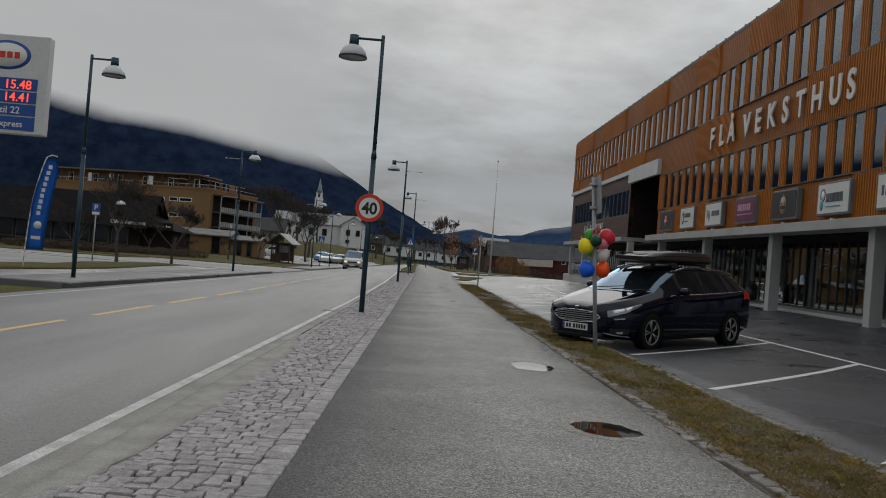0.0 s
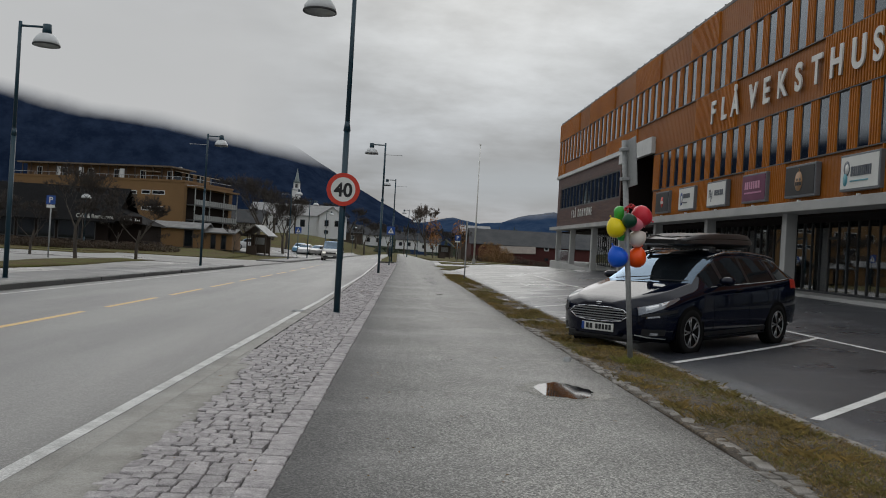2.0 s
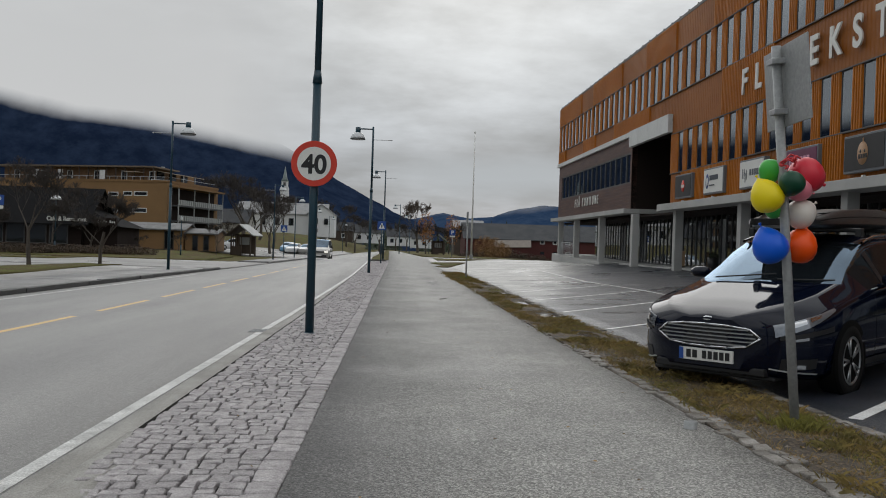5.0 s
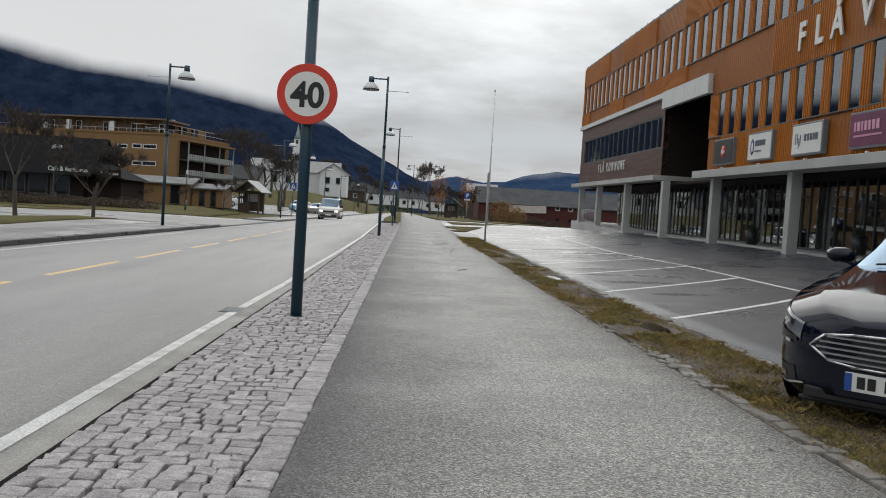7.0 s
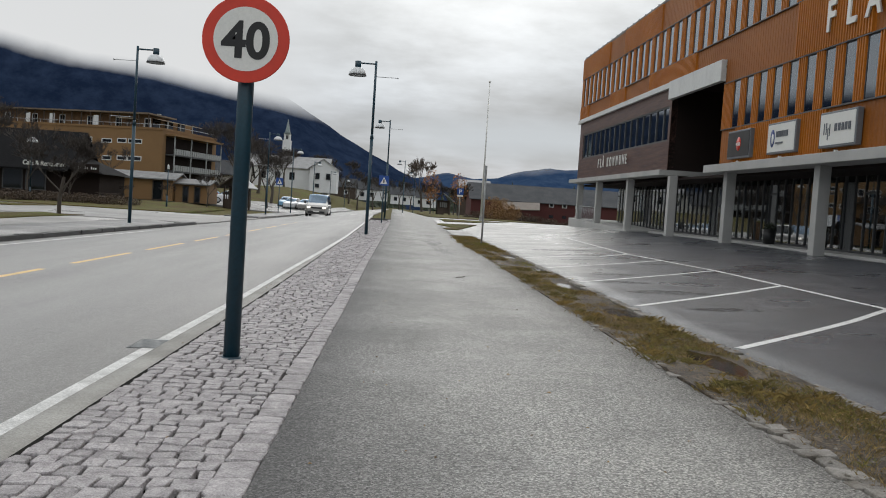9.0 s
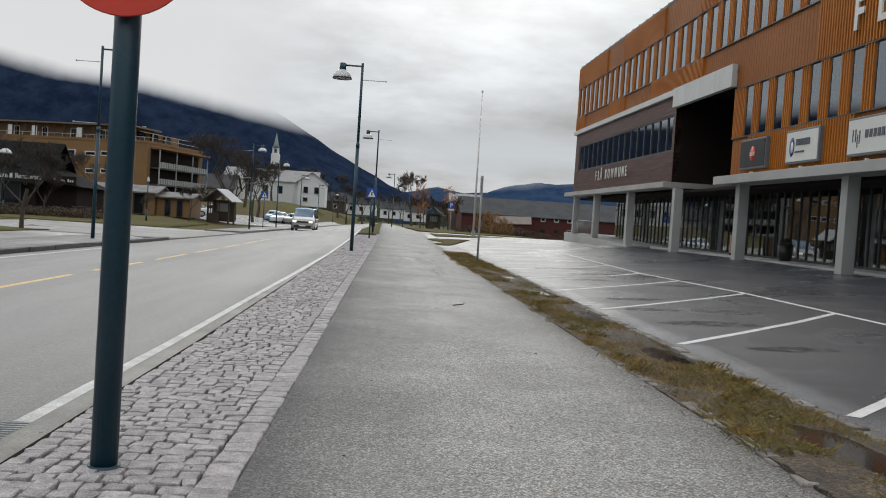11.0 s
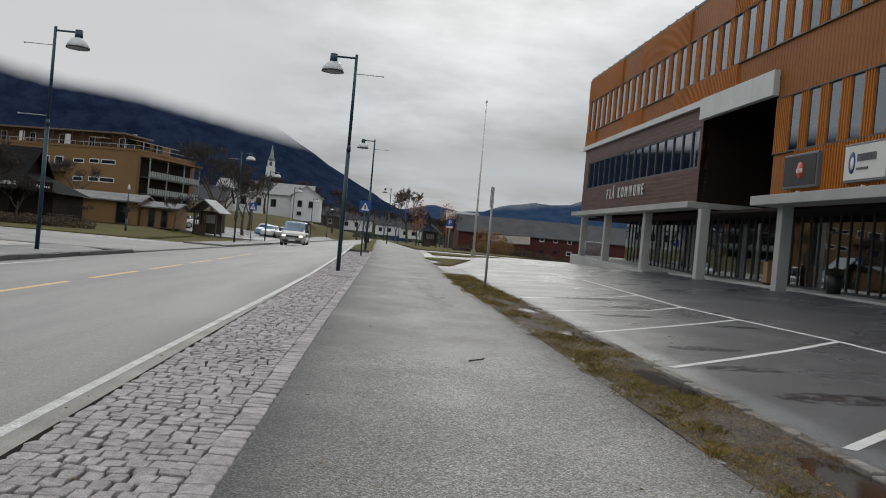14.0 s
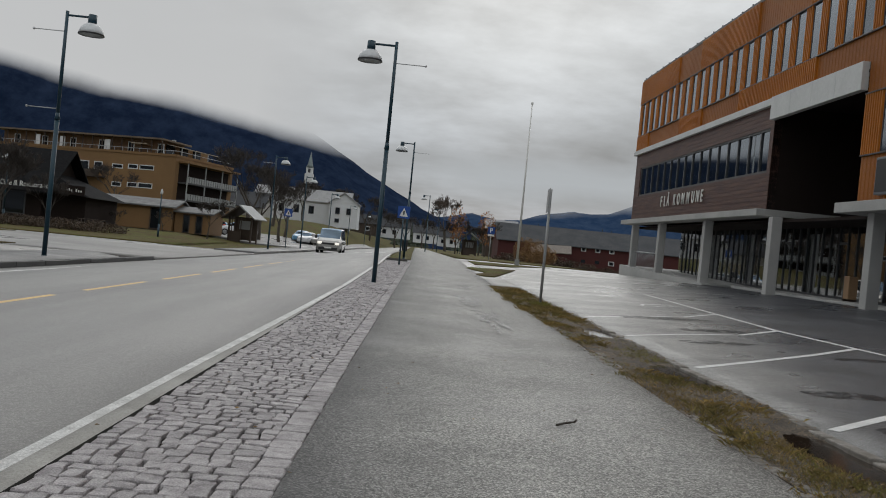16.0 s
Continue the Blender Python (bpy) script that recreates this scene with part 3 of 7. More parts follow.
def kerb_run(name, x, y0, y1, length, w, h, lift, label, material=GRANITE):
    root = thing(name, Matrix(), label, "kerb", kind="structure")
    y = y0
    rnd = random.Random(5)
    while y < y1:
        L = length * rnd.uniform(0.8, 1.25)
        xx = x + rnd.uniform(-0.012, 0.012)
        z = ground_z(xx, y + L / 2) + lift + rnd.uniform(-0.012, 0.008)
        part("kerb_stone", boxed(-w / 2, -L / 2 + 0.006, -h, w / 2, L / 2 - 0.006, 0, 0.012), material, root, at=pose(xx, y + L / 2, z, rnd.uniform(-0.6, 0.6), rnd.uniform(-1.5, 1.5), rnd.uniform(-1, 1)))
        y += L
    return root


kerb_run("far_kerb", -8.07, 20.5, 48.0, 1.3, 0.14, 0.25, 0.055, "dark wet stone kerb across the road", surface("dark_kerb", (0.07, 0.07, 0.07), 0.6, grain=(60, 0.3), bump=0.3))
kerb_run("parking_kerb", 3.23, -6, 47, 0.3, 0.11, 0.2, 0.012, "weathered granite kerb between verge and parking", SOILED)

# ---- mountains ----


def ridge(name, y, x0, x1, n, m, height, back, material, label):
    bm = bmesh.new()
    rows = []
    for j in range(m + 1):
        t = j / m
        row = []
        for i in range(n + 1):
            x = x0 + (x1 - x0) * i / n
            top = height(x) * (1 + 0.05 * noise.noise((x * 0.012, 1.7, 0)) + 0.02 * noise.noise((x * 0.06, 4.4, 0)))
            prof = t ** 0.8
            row.append(bm.verts.new((x + 30 * noise.noise((x * 0.01, t * 3, 2)), y - back * (1 - t), -8 + (top + 8) * prof * (1 + 0.12 * (1 - t) * noise.noise((x * 0.008, t * 4, 7))))))
        rows.append(row)
    for a, b in zip(rows, rows[1:]):
        for i in range(n):
            bm.faces.new((a[i], a[i + 1], b[i + 1], b[i])).smooth = True
    tagged(part(name, bm, material), label, "mountain", kind="structure")


def left_height(x):
    return terrain_line(x, ((-3200, 900), (-1500, 640), (-715, 420), (-450, 272), (-290, 215), (-212, 188), (-175, 170), (-147, 151), (-103, 125), (-82, 111), (-43, 87), (10, 62), (80, 40), (200, 10), (500, 0)))


def right_height(x):
    return terrain_line(x, ((-300, 60), (60, 80), (130, 98), (200, 88), (260, 92), (310, 112), (380, 124), (480, 130), (560, 168), (700, 220), (1500, 300)))


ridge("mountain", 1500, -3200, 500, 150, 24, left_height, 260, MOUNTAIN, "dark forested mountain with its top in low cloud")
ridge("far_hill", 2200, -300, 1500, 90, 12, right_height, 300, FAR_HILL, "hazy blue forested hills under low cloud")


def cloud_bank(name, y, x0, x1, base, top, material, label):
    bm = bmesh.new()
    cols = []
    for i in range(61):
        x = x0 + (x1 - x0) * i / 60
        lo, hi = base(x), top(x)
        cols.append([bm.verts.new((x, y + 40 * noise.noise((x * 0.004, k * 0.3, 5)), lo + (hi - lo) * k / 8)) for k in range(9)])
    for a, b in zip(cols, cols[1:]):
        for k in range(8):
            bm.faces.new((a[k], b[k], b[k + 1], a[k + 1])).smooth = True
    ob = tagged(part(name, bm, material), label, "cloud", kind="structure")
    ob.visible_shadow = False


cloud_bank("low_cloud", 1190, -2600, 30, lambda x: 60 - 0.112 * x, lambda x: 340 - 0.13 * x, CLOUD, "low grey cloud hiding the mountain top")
cloud_bank("thin_cloud", 1850, -100, 1300, lambda x: 70, lambda x: 260 + 0.05 * x, WISP, "thin cloud along the far hilltops")

# ---- office building ----
FACE_X, MID_Y = 12.55, 46.2
TILT_B = pose(FACE_X, MID_Y, 0, 0.54, 0, 0)


def ribbed(y0, y1, z0, z1, period, depth, x=0.0):
    """Vertical trapezoid ribs on a wall band."""
    bm = bmesh.new()
    n = max(1, int(round((y1 - y0) / period)))
    p = (y1 - y0) / n
    prof = []
    for i in range(n):
        a = y0 + i * p
        prof += [(a, 0.0), (a + p * 0.42, 0.0), (a + p * 0.5, -depth), (a + p * 0.92, -depth)]
    prof.append((y1, 0.0))
    lo = [bm.verts.new((x + d, y, z0)) for y, d in prof]
    hi = [bm.verts.new((x + d, y, z1)) for y, d in prof]
    for i in range(len(prof) - 1):
        bm.faces.new((lo[i], hi[i], hi[i + 1], lo[i + 1]))
    # back of the sheet
    b = [bm.verts.new(c) for c in ((x + 0.06, y0, z0), (x + 0.06, y1, z0), (x + 0.06, y1, z1), (x + 0.06, y0, z1))]
    bm.faces.new(b)
    bm.faces.new((lo[0], b[0], b[3], hi[0]))
    bm.faces.new((lo[-1], hi[-1], b[2], b[1]))
    bm.faces.new([hi[0], b[3], b[2], hi[-1]])
    bm.faces.new([lo[-1], b[1], b[0], lo[0]])
    return bm


def build_offices():
    root = thing("office_building", TILT_B, "three-storey office block with ochre ribbed metal cladding", "building")
    near, far = 8.0 - MID_Y, 72.75 - MID_Y
    hole0, hole1 = 0.0, 52.75 - MID_Y
    rnd = random.Random(8)
    # body behind the cladding
    part("wall", boxed(0.10, near, 7.5, 14, far, 11.8), UMBER, root, "dark wall behind the cladding")
    part("wall", boxed(0.30, near, 3.3, 14, hole0 - 0.02, 7.5), UMBER, root)
    part("wall", boxed(0.30, hole1 + 0.02, 3.4, 14, far - 0.1, 7.5), UMBER, root)
    part("roof", boxed(-0.02, near, 11.8, 14, far, 11.95, 0.02), FRAME_DARK, root, "flat dark roof edge")
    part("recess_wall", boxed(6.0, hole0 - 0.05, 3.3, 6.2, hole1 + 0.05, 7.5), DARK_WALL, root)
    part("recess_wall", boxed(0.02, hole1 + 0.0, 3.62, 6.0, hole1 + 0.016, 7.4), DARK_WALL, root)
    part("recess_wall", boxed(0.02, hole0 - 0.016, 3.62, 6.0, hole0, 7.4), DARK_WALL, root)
    # cladding, panel by panel
    def band(y0, y1, z0, z1, first=0):
        y, k = y0, first
        while y < y1 - 0.2:
            L = min(rnd.choice((3.4, 4.6, 5.75, 6.9)), y1 - y)
            if y1 - y - L < 1.0:
                L = y1 - y
            coarse = k % 2 == 0
            part("cladding_panel", ribbed(y, y + L - 0.008, z0, z1, 0.15 if coarse else 0.21, 0.085 if coarse else 0.007), OCHRE if coarse else OCHRE_FLAT, root)
            y, k = y + L, k + 1
    band(near, far, 10.45, 11.8, 0)
    band(near, 0.0, 6.78, 8.55, 0)
    band(0.0, far, 7.72, 8.55, 1)
    band(near, 0.0, 3.6, 4.95, 0)
    # thin sills and heads
    for z in (8.55, 10.42):
        part("flashing", boxed(-0.075, near, z, 0.06, far + 0.01, z + 0.035), FRAME_DARK, root)
    for z in (4.95, 6.74):
        part("flashing", boxed(-0.075, near, z, 0.06, 0.0, z + 0.035), FRAME_DARK, root)
    # windows and piers
    def window(y0, y1, z0, z1):
        w = new("window")
        w.parent = root
        bm = bmesh.new()
        t = 0.03
        for a in ((y0, z0, y1, z0 + t), (y0, z1 - t, y1, z1), (y0, z0 + t, y0 + t, z1 - t), (y1 - t, z0 + t, y1, z1 - t)):
            box(bm, -0.015, a[0], a[1], 0.07, a[2], a[3])
        part("frame", bm, FRAME_DARK, w)
        part("pane", boxed(0.0, y0 + t, z0 + t, 0.012, y1 - t, z1 - t), GLASS, w)
    def pier(y0, y1, z0, z1):
        part("cladding_pier", ribbed(y0, y1, z0, z1, 0.12, 0.055, 0.0), OCHRE, root)
    y = 72.2 - MID_Y
    while y > near + 1.2:
        window(y - 0.66, y, 8.585, 10.42)
        pier(y - 1.152, y - 0.66, 8.585, 10.42)
        y -= 1.152
    pier(72.2 - MID_Y, far, 8.585, 10.42)
    y = 45.2 - MID_Y
    pier(45.2 - MID_Y, 0.0, 4.985, 6.74)
    while y > near + 1.2:
        window(y - 0.64, y, 4.985, 6.74)
        pier(y - 1.162, y - 0.64, 4.985, 6.74)
        y -= 1.162
    # brown block on the far side
    k0, k1 = hole1, far - 0.12
    for z0, z1 in ((3.66, 5.02), (6.66, 7.45)):
        z = z0
        while z < z1 - 0.02:
            h = min(0.17, z1 - z)
            part("board", boxed(0.0, k0, z, 0.30, k1, z + h - 0.008), UMBER, root)
            z += h
    part("wall", boxed(0.0, 71.55 - MID_Y, 5.02, 0.3, k1, 6.66), UMBER, root)
    part("wall", boxed(0.0, k0, 5.02, 0.3, k0 + 0.3, 6.66), UMBER, root)
    y = 71.5 - MID_Y
    while y > k0 + 0.9:
        w = new("window")
        w.parent = root
        bm = bmesh.new()
        for a in ((y - 1.165, 5.02, y, 5.10), (y - 1.165, 6.58, y, 6.66), (y - 0.09, 5.10, y, 6.58)):
            box(bm, 0.03, a[0], a[1], 0.14, a[2], a[3])
        part("frame", bm, FRAME_DARK, w)
        part("pane", boxed(0.08, y - 1.16, 5.10, 0.095, y - 0.09, 6.58), GLASS, w)
        y -= 1.167
    # pale strip and big pale sheet over the opening
    part("pale_strip", boxed(-0.14, k0, 7.45, 0.1, far + 0.15, 7.71, 0.01), PALE_METAL, root, "pale metal strip")
    for i in range(4):
        a = hole0 + 0.05 + i * (hole1 - hole0 - 0.05) / 4
        part("pale_sheet", boxed(-0.2, a, 6.88, 0.02, a + (hole1 - hole0 - 0.05) / 4 - 0.012, 7.71, 0.006), PALE_METAL, root, "large pale metal sheet")
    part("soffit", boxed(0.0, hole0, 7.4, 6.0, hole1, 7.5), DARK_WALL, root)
    # concrete floor edges
    part("floor_edge", boxed(-0.55, near, 3.28, 0.4, hole0 + 0.2, 3.58, 0.015), CONCRETE, root, "grey concrete floor edge")
    part("floor_edge", boxed(-0.45, k0 - 0.3, 3.39, 0.4, far + 0.5, 3.64, 0.015), CONCRETE, root)
    part("floor_edge", boxed(0.4, k0 - 0.3, 3.40, 8.0, k0 + 0.2, 3.64, 0.01), CONCRETE, root)
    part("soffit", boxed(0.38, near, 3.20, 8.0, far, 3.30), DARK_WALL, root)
    # columns
    for y in (9.6, 16.7, 23.7, 30.6, 37.85, 45.0, 51.8, 58.9, 65.95, 71.4):
        bm = boxed(-0.17, y - MID_Y - 0.17, 0.2, 0.19, y - MID_Y + 0.19, 3.34, 0.015)
        part("column", bm, CONCRETE, root, "square grey concrete column")
    # plinth, ramp and ground-floor glazing
    part("plinth", boxed(0.75, near, 0.0, 9, 57.5 - MID_Y, 0.70, 0.01), CONCRETE, root)
    bm = boxed(-0.25, 58.2 - MID_Y, 0.0, 9, far + 0.6, 1.0, 0.0)
    for v in bm.verts:
        if v.co.z > 0.5 and v.co.y < 20:
            v.co.z = 0.66
    part("ramp", bm, CONCRETE, root, "pale concrete ramp")
    gx = 2.35
    part("back_wall", boxed(8.0, near, 0.66, 8.2, far, 3.3), ROOM, root)
    y = near + 0.2
    rnd2 = random.Random(3)
    while y < far - 3:
        L = 0.64
        g = new("glazed_bay")
        g.parent = root
        bm = bmesh.new()
        box(bm, gx - 0.04, y, 0.68, gx + 0.06, y + 0.045, 3.25)
        box(bm, gx - 0.03, y + 0.045, 0.68, gx + 0.05, y + L, 0.78)
        if int(y * 3) % 7 == 0:
            box(bm, gx - 0.03, y + 0.045, 2.6, gx + 0.05, y + L, 2.68)
        part("frame", bm, FRAME_DARK, g)
        part("pane", boxed(gx, y + 0.045, 0.78, gx + 0.012, y + L, 3.24), SHOP_GLASS, g)
        y += L
    # end return, rail
    part("wall", boxed(gx, far - 3.0, 0.66, gx + 0.2, far - 2.9, 3.3), ROOM, root)
    rail = new("railing")
    rail.parent = root
    bm = bmesh.new()
    y0, y1 = 65.95 - MID_Y, 71.4 - MID_Y
    tube(bm, (0, y0, 1.78), (0, y1, 1.85), 0.025)
    for i in range(30):
        yy = y0 + (y1 - y0) * i / 29
        tube(bm, (0, yy, 0.9), (0, yy, 1.8), 0.009, n=6)
    part("rail", bm, STEEL, rail)
    # roof clips
    y = 72.3 - MID_Y
    while y > near:
        part("roof_clip", boxed(-0.04, y - 0.02, 11.93, 0.02, y + 0.02, 11.985), FRAME_DARK, root)
        y -= 1.16
    # end wall facing the hills
    part("end_wall", boxed(0.0, far, 7.71, 14, far + 0.1, 11.8), OCHRE_FLAT, root)
    return root


build_offices()
veksthus = thing("building_sign", TILT_B @ pose(-0.12, 38.25 - MID_Y, 7.24, 0, 0, -90), "raised white letters on the ochre cladding", "lettering")
for ch, off in zip("FL\u00c5VEKSTHUS", (0.0, 1.15, 2.2, 3.9, 5.12, 6.3, 7.62, 8.75, 9.9, 11.15, 12.3)):
    letters("letter", ch, 1.25, 0.05, SIGN_WHITE, pose(off + 0.1, 0, 0, 90, 0, 0), veksthus, 0.88, bold=0.026)
kommune = thing("building_sign", TILT_B @ pose(-0.045, 66.6 - MID_Y, 4.24, 0, 0, -90), "raised white letters on brown boards", "lettering")
for ch, off in zip("FL\u00c5KOMMUNE", (0.0, 0.62, 1.16, 2.25, 2.86, 3.58, 4.34, 5.1, 5.74, 6.4)):
    letters("letter", ch, 0.76, 0.03, SIGN_WHITE, pose(off + 0.04, 0, 0, 90, 0, 0), kommune, 0.78, bold=0.016)


SIGN_CASE = surface("sign_case_grey", (0.15, 0.16, 0.175), 0.45, (0.11, 0.12, 0.13), grain=(20, 0.1))


def sign_board(y, face, label, shapes):
    """A shallow lit sign case; shapes are bars (x0, z0, x1, z1, material) and ovals ("o", x, z, rx, rz, material)."""
    root = thing("sign_board", TILT_B @ pose(-0.13, y - MID_Y, 4.28, 0, 0, -90) @ Matrix.Diagonal((0.83, 1, 0.97, 1)), label, "sign", "shop signs")
    part("case", boxed(-1.25, -0.08, -0.53, 1.25, 0.1, 0.53, 0.02), SIGN_CASE, root)
    part("face", boxed(-1.17, -0.095, -0.46, 1.17, -0.07, 0.46), face, root)
    lift = 0.0
    for sh in shapes:
        lift += 0.0015
        if sh[0] == "o":
            _, x, z, rx, rz, mt = sh
            part("mark", lathe(bmesh.new(), ((0.0, 0.004), (1.0, 0.004), (1.0, -0.004)), 28, pose(x, -0.097 - lift, z, 90, 0, 0) @ Matrix.Diagonal((rx, rz, 1, 1))), mt, root)
        else:
            x0, z0, x1, z1, mt = sh
            part("mark", boxed(x0, -0.101 - lift, z0, x1, -0.09, z1), mt, root)
    part("spot_lamp", boxed(-0.04, -0.12, -0.72, 0.04, -0.02, -0.62, 0.01), SIGN_WHITE, root)


def word(x, z, h, widths, mt, gap=0.035):
    """Unreadable or trade lettering as a row of small upright bars."""
    out = []
    for w in widths:
        out.append((x, z, x + w, z + h, mt))
        x += w + gap
    return out


B, W, MG = SIGN_BLACK, SIGN_WHITE, MAGENTA
GREYISH = surface("print_grey", (0.10, 0.11, 0.13), 0.5)
TEAL = surface("print_teal", (0.10, 0.35, 0.42), 0.5)
TAN = surface("print_tan", (0.42, 0.24, 0.12), 0.5)
NAVY = surface("print_navy", (0.02, 0.05, 0.22), 0.5)
sign_board(43.9, B, "black shop sign with a red round mark", [("o", 0.05, 0.0, 0.24, 0.26, SIGN_RED)] + word(-0.2, -0.07, 0.13, (0.06, 0.06, 0.06, 0.06, 0.06), W))
sign_board(40.4, W, "white shop sign with a blue oval mark", [("o", -0.72, 0.0, 0.19, 0.3, NAVY), ("o", -0.70, -0.02, 0.10, 0.18, W)] + word(-0.42, 0.02, 0.2, (0.1, 0.05, 0.08, 0.08, 0.08, 0.04, 0.09, 0.04, 0.09, 0.08), GREYISH) + word(-0.42, -0.2, 0.05, (0.3, 0.3), GREYISH))
sign_board(36.8, W, "white shop sign with dark capital bars", [(-0.9, -0.15, -0.84, 0.2, GREYISH), (-0.74, -0.15, -0.68, 0.2, GREYISH), (-0.62, -0.3, -0.57, 0.05, GREYISH), (-0.5, -0.2, -0.45, 0.15, GREYISH)] + word(-0.15, -0.07, 0.22, (0.17, 0.15, 0.14, 0.14, 0.15), GREYISH, 0.08))
sign_board(33.15, MG, "magenta shop sign with pale bars", word(-0.9, -0.03, 0.27, (0.1, 0.18, 0.1, 0.15, 0.15, 0.17, 0.17), surface("print_pink", (0.72, 0.36, 0.5), 0.5), 0.09) + [(-0.9, -0.2, 0.85, -0.14, surface("print_pale_pink", (0.6, 0.25, 0.4), 0.5))])
sign_board(29.6, B, "black shop sign with a tan apple-shaped mark", [("o", -0.05, -0.02, 0.31, 0.32, TAN), ("o", -0.17, 0.04, 0.05, 0.05, B), ("o", 0.07, 0.04, 0.05, 0.05, B), (-0.05, 0.26, 0.0, 0.4, TAN)] + word(-0.28, -0.16, 0.12, (0.1, 0.1, 0.1, 0.1), B))
sign_board(26.05, W, "white shop sign with a teal bird-shaped mark", [("o", -0.78, 0.12, 0.2, 0.22, GREYISH), ("o", -0.76, 0.1, 0.13, 0.15, W), ("o", -0.85, -0.2, 0.14, 0.18, TEAL)] + word(-0.5, -0.12, 0.28, (0.12, 0.08, 0.09, 0.07, 0.08, 0.09, 0.06, 0.05, 0.08, 0.09), GREYISH, 0.05) + [(-0.5, -0.27, 0.6, -0.24, TEAL)])
sign_board(22.5, W, "white shop sign with a dark mark", word(-0.9, -0.12, 0.28, (0.14, 0.14, 0.14, 0.14, 0.14), GREYISH, 0.1))

# ---- street lamps ----


def street_lamp(height=6.0, arm=1):
    root = thing("street_lamp", Matrix(), "dark green steel street lamp with a white dome", "street lamp", "street lamps")
    bm = bmesh.new()
    tube(bm, (0, 0, -0.2), (0, 0, 0.015), 0.075, 0.07, 16)
    tube(bm, (0, 0, 0.01), (0, 0, 3.35), 0.058, 0.056, 16)
    tube(bm, (0, 0, 3.33), (0, 0, 3.5), 0.066, 0.046, 16)
    tube(bm, (0, 0, 3.5), (0, 0, height), 0.044, 0.040, 14)
    part("pole", bm, POLE_GREEN, root)
    bm = bmesh.new()
    tube(bm, (0, 0, height - 0.1), (-0.55, 0, height - 0.1), 0.028, n=8)
    part("arm", bm, POLE_GREEN, root)
    bm = lathe(bmesh.new(), ((0.02, 0.06), (0.10, 0.06), (0.105, -0.14), (0.085, -0.16)), 18, Matrix.Translation((-0.62, 0, height - 0.1)), True)
    part("cap", bm, POLE_GREEN, root)
    prof = [(0.09, -0.15), (0.16, -0.17), (0.235, -0.24), (0.285, -0.33), (0.30, -0.42), (0.285, -0.43), (0.27, -0.33), (0.22, -0.25), (0.08, -0.18)]
    part("dome", lathe(bmesh.new(), prof, 28, Matrix.Translation((-0.62, 0, height - 0.1))), DOME_WHITE, root, "white lamp dome")
    part("ring", lathe(bmesh.new(), [(0.305, -0.40), (0.31, -0.435), (0.28, -0.435)], 28, Matrix.Translation((-0.62, 0, height - 0.1))), FRAME_DARK, root)
    return root


first = street_lamp()
first.matrix_basis = pose(-1.12, 18.9, 0.0)


def banner_arm(lamp, z, side):
    bm = bmesh.new()
    tube(bm, (0, 0, z), (0.78 * side, 0, z), 0.012, n=6)
    tube(bm, (0.76 * side, 0, z - 0.02), (0.78 * side, 0, z + 0.02), 0.025, n=6)
    part("banner_rod", bm, STEEL, lamp)


lamps_right = [(-0.9, 43.1), (-0.5, 66.6), (1.1, 113), (3.0, 143), (7.5, 175), (10, 215)]
for i, (x, y) in enumerate(lamps_right):
    lamp = copy_thing(first, pose(x, y, ground_z(x, y) + (0.0 if i else -0.02)))
    if i < 2:
        banner_arm(lamp, 5.47, 1)
for i, (x, y) in enumerate([(-9.15, 23.7), (-8.96, 43.05), (-9.3, 77.5), (-9.4, 94), (-9.6, 118), (-9.9, 150), (-9.8, 190)]):
    lamp = copy_thing(first, pose(x, y, ground_z(x, y) + 0.05, 0, 0, 180))
    if 0 < i < 3:
        banner_arm(lamp, 5.5, 1)
        banner_arm(lamp, 3.6, 1)


def park_lamp(x, y, h, r):
    """A short lamp post with a dome on its top."""
    root = thing("park_lamp", pose(x, y, ground_z(x, y) - 0.05), "short dark lamp post with a white dome", "lamp", "park lamps")
    part("pole", tube(tube(bmesh.new(), (0, 0, -0.2), (0, 0, 0.9), 0.07, 0.07), (0, 0, 0.9), (0, 0, h), 0.045, 0.04), POLE_GREEN, root)
    part("dome", lathe(bmesh.new(), ((r, -0.05), (r * 0.98, 0.04), (r * 0.75, 0.2), (r * 0.4, 0.29), (0.03, 0.32)), 20, Matrix.Translation((0, 0, h)), True), DOME_WHITE, root, "white lamp dome")


park_lamp(-27.2, 80.0, 4.3, 0.42)
park_lamp(-17.6, 82.0, 3.0, 0.10)


def speed_sign():
    root = thing("speed_limit_sign", pose(-1.12, 18.9, 2.25), "round red-rimmed speed limit sign on a lamp post", "traffic sign")
    face = Matrix.Translation((0, -0.10, 0)) @ pose(0, 0, 0, 90, 0, 0)
    part("plate", lathe(bmesh.new(), ((0.298, 0.006), (0.302, 0.0), (0.298, -0.006)), 48, face, True), SIGN_RED, root)
    bm = bmesh.new()
    disc(bm, (0, 0, 0.0085), 0.222, 48, face)
    part("field", bm, SIGN_WHITE, root)
    letters("number", "40", 0.345, 0.002, SIGN_BLACK, pose(0.002, -0.110, -0.124, 90, 0, 0), root, 0.95, align="CENTER", bold=0.03)
    bm = bmesh.new()
    for z in (-0.16, 0.16):
        box(bm, -0.1, -0.094, z - 0.02, 0.1, 0.09, z + 0.02)
    part("bracket", bm, SIGN_GREY, root)


speed_sign()

# ---- cars ----
RING = 11


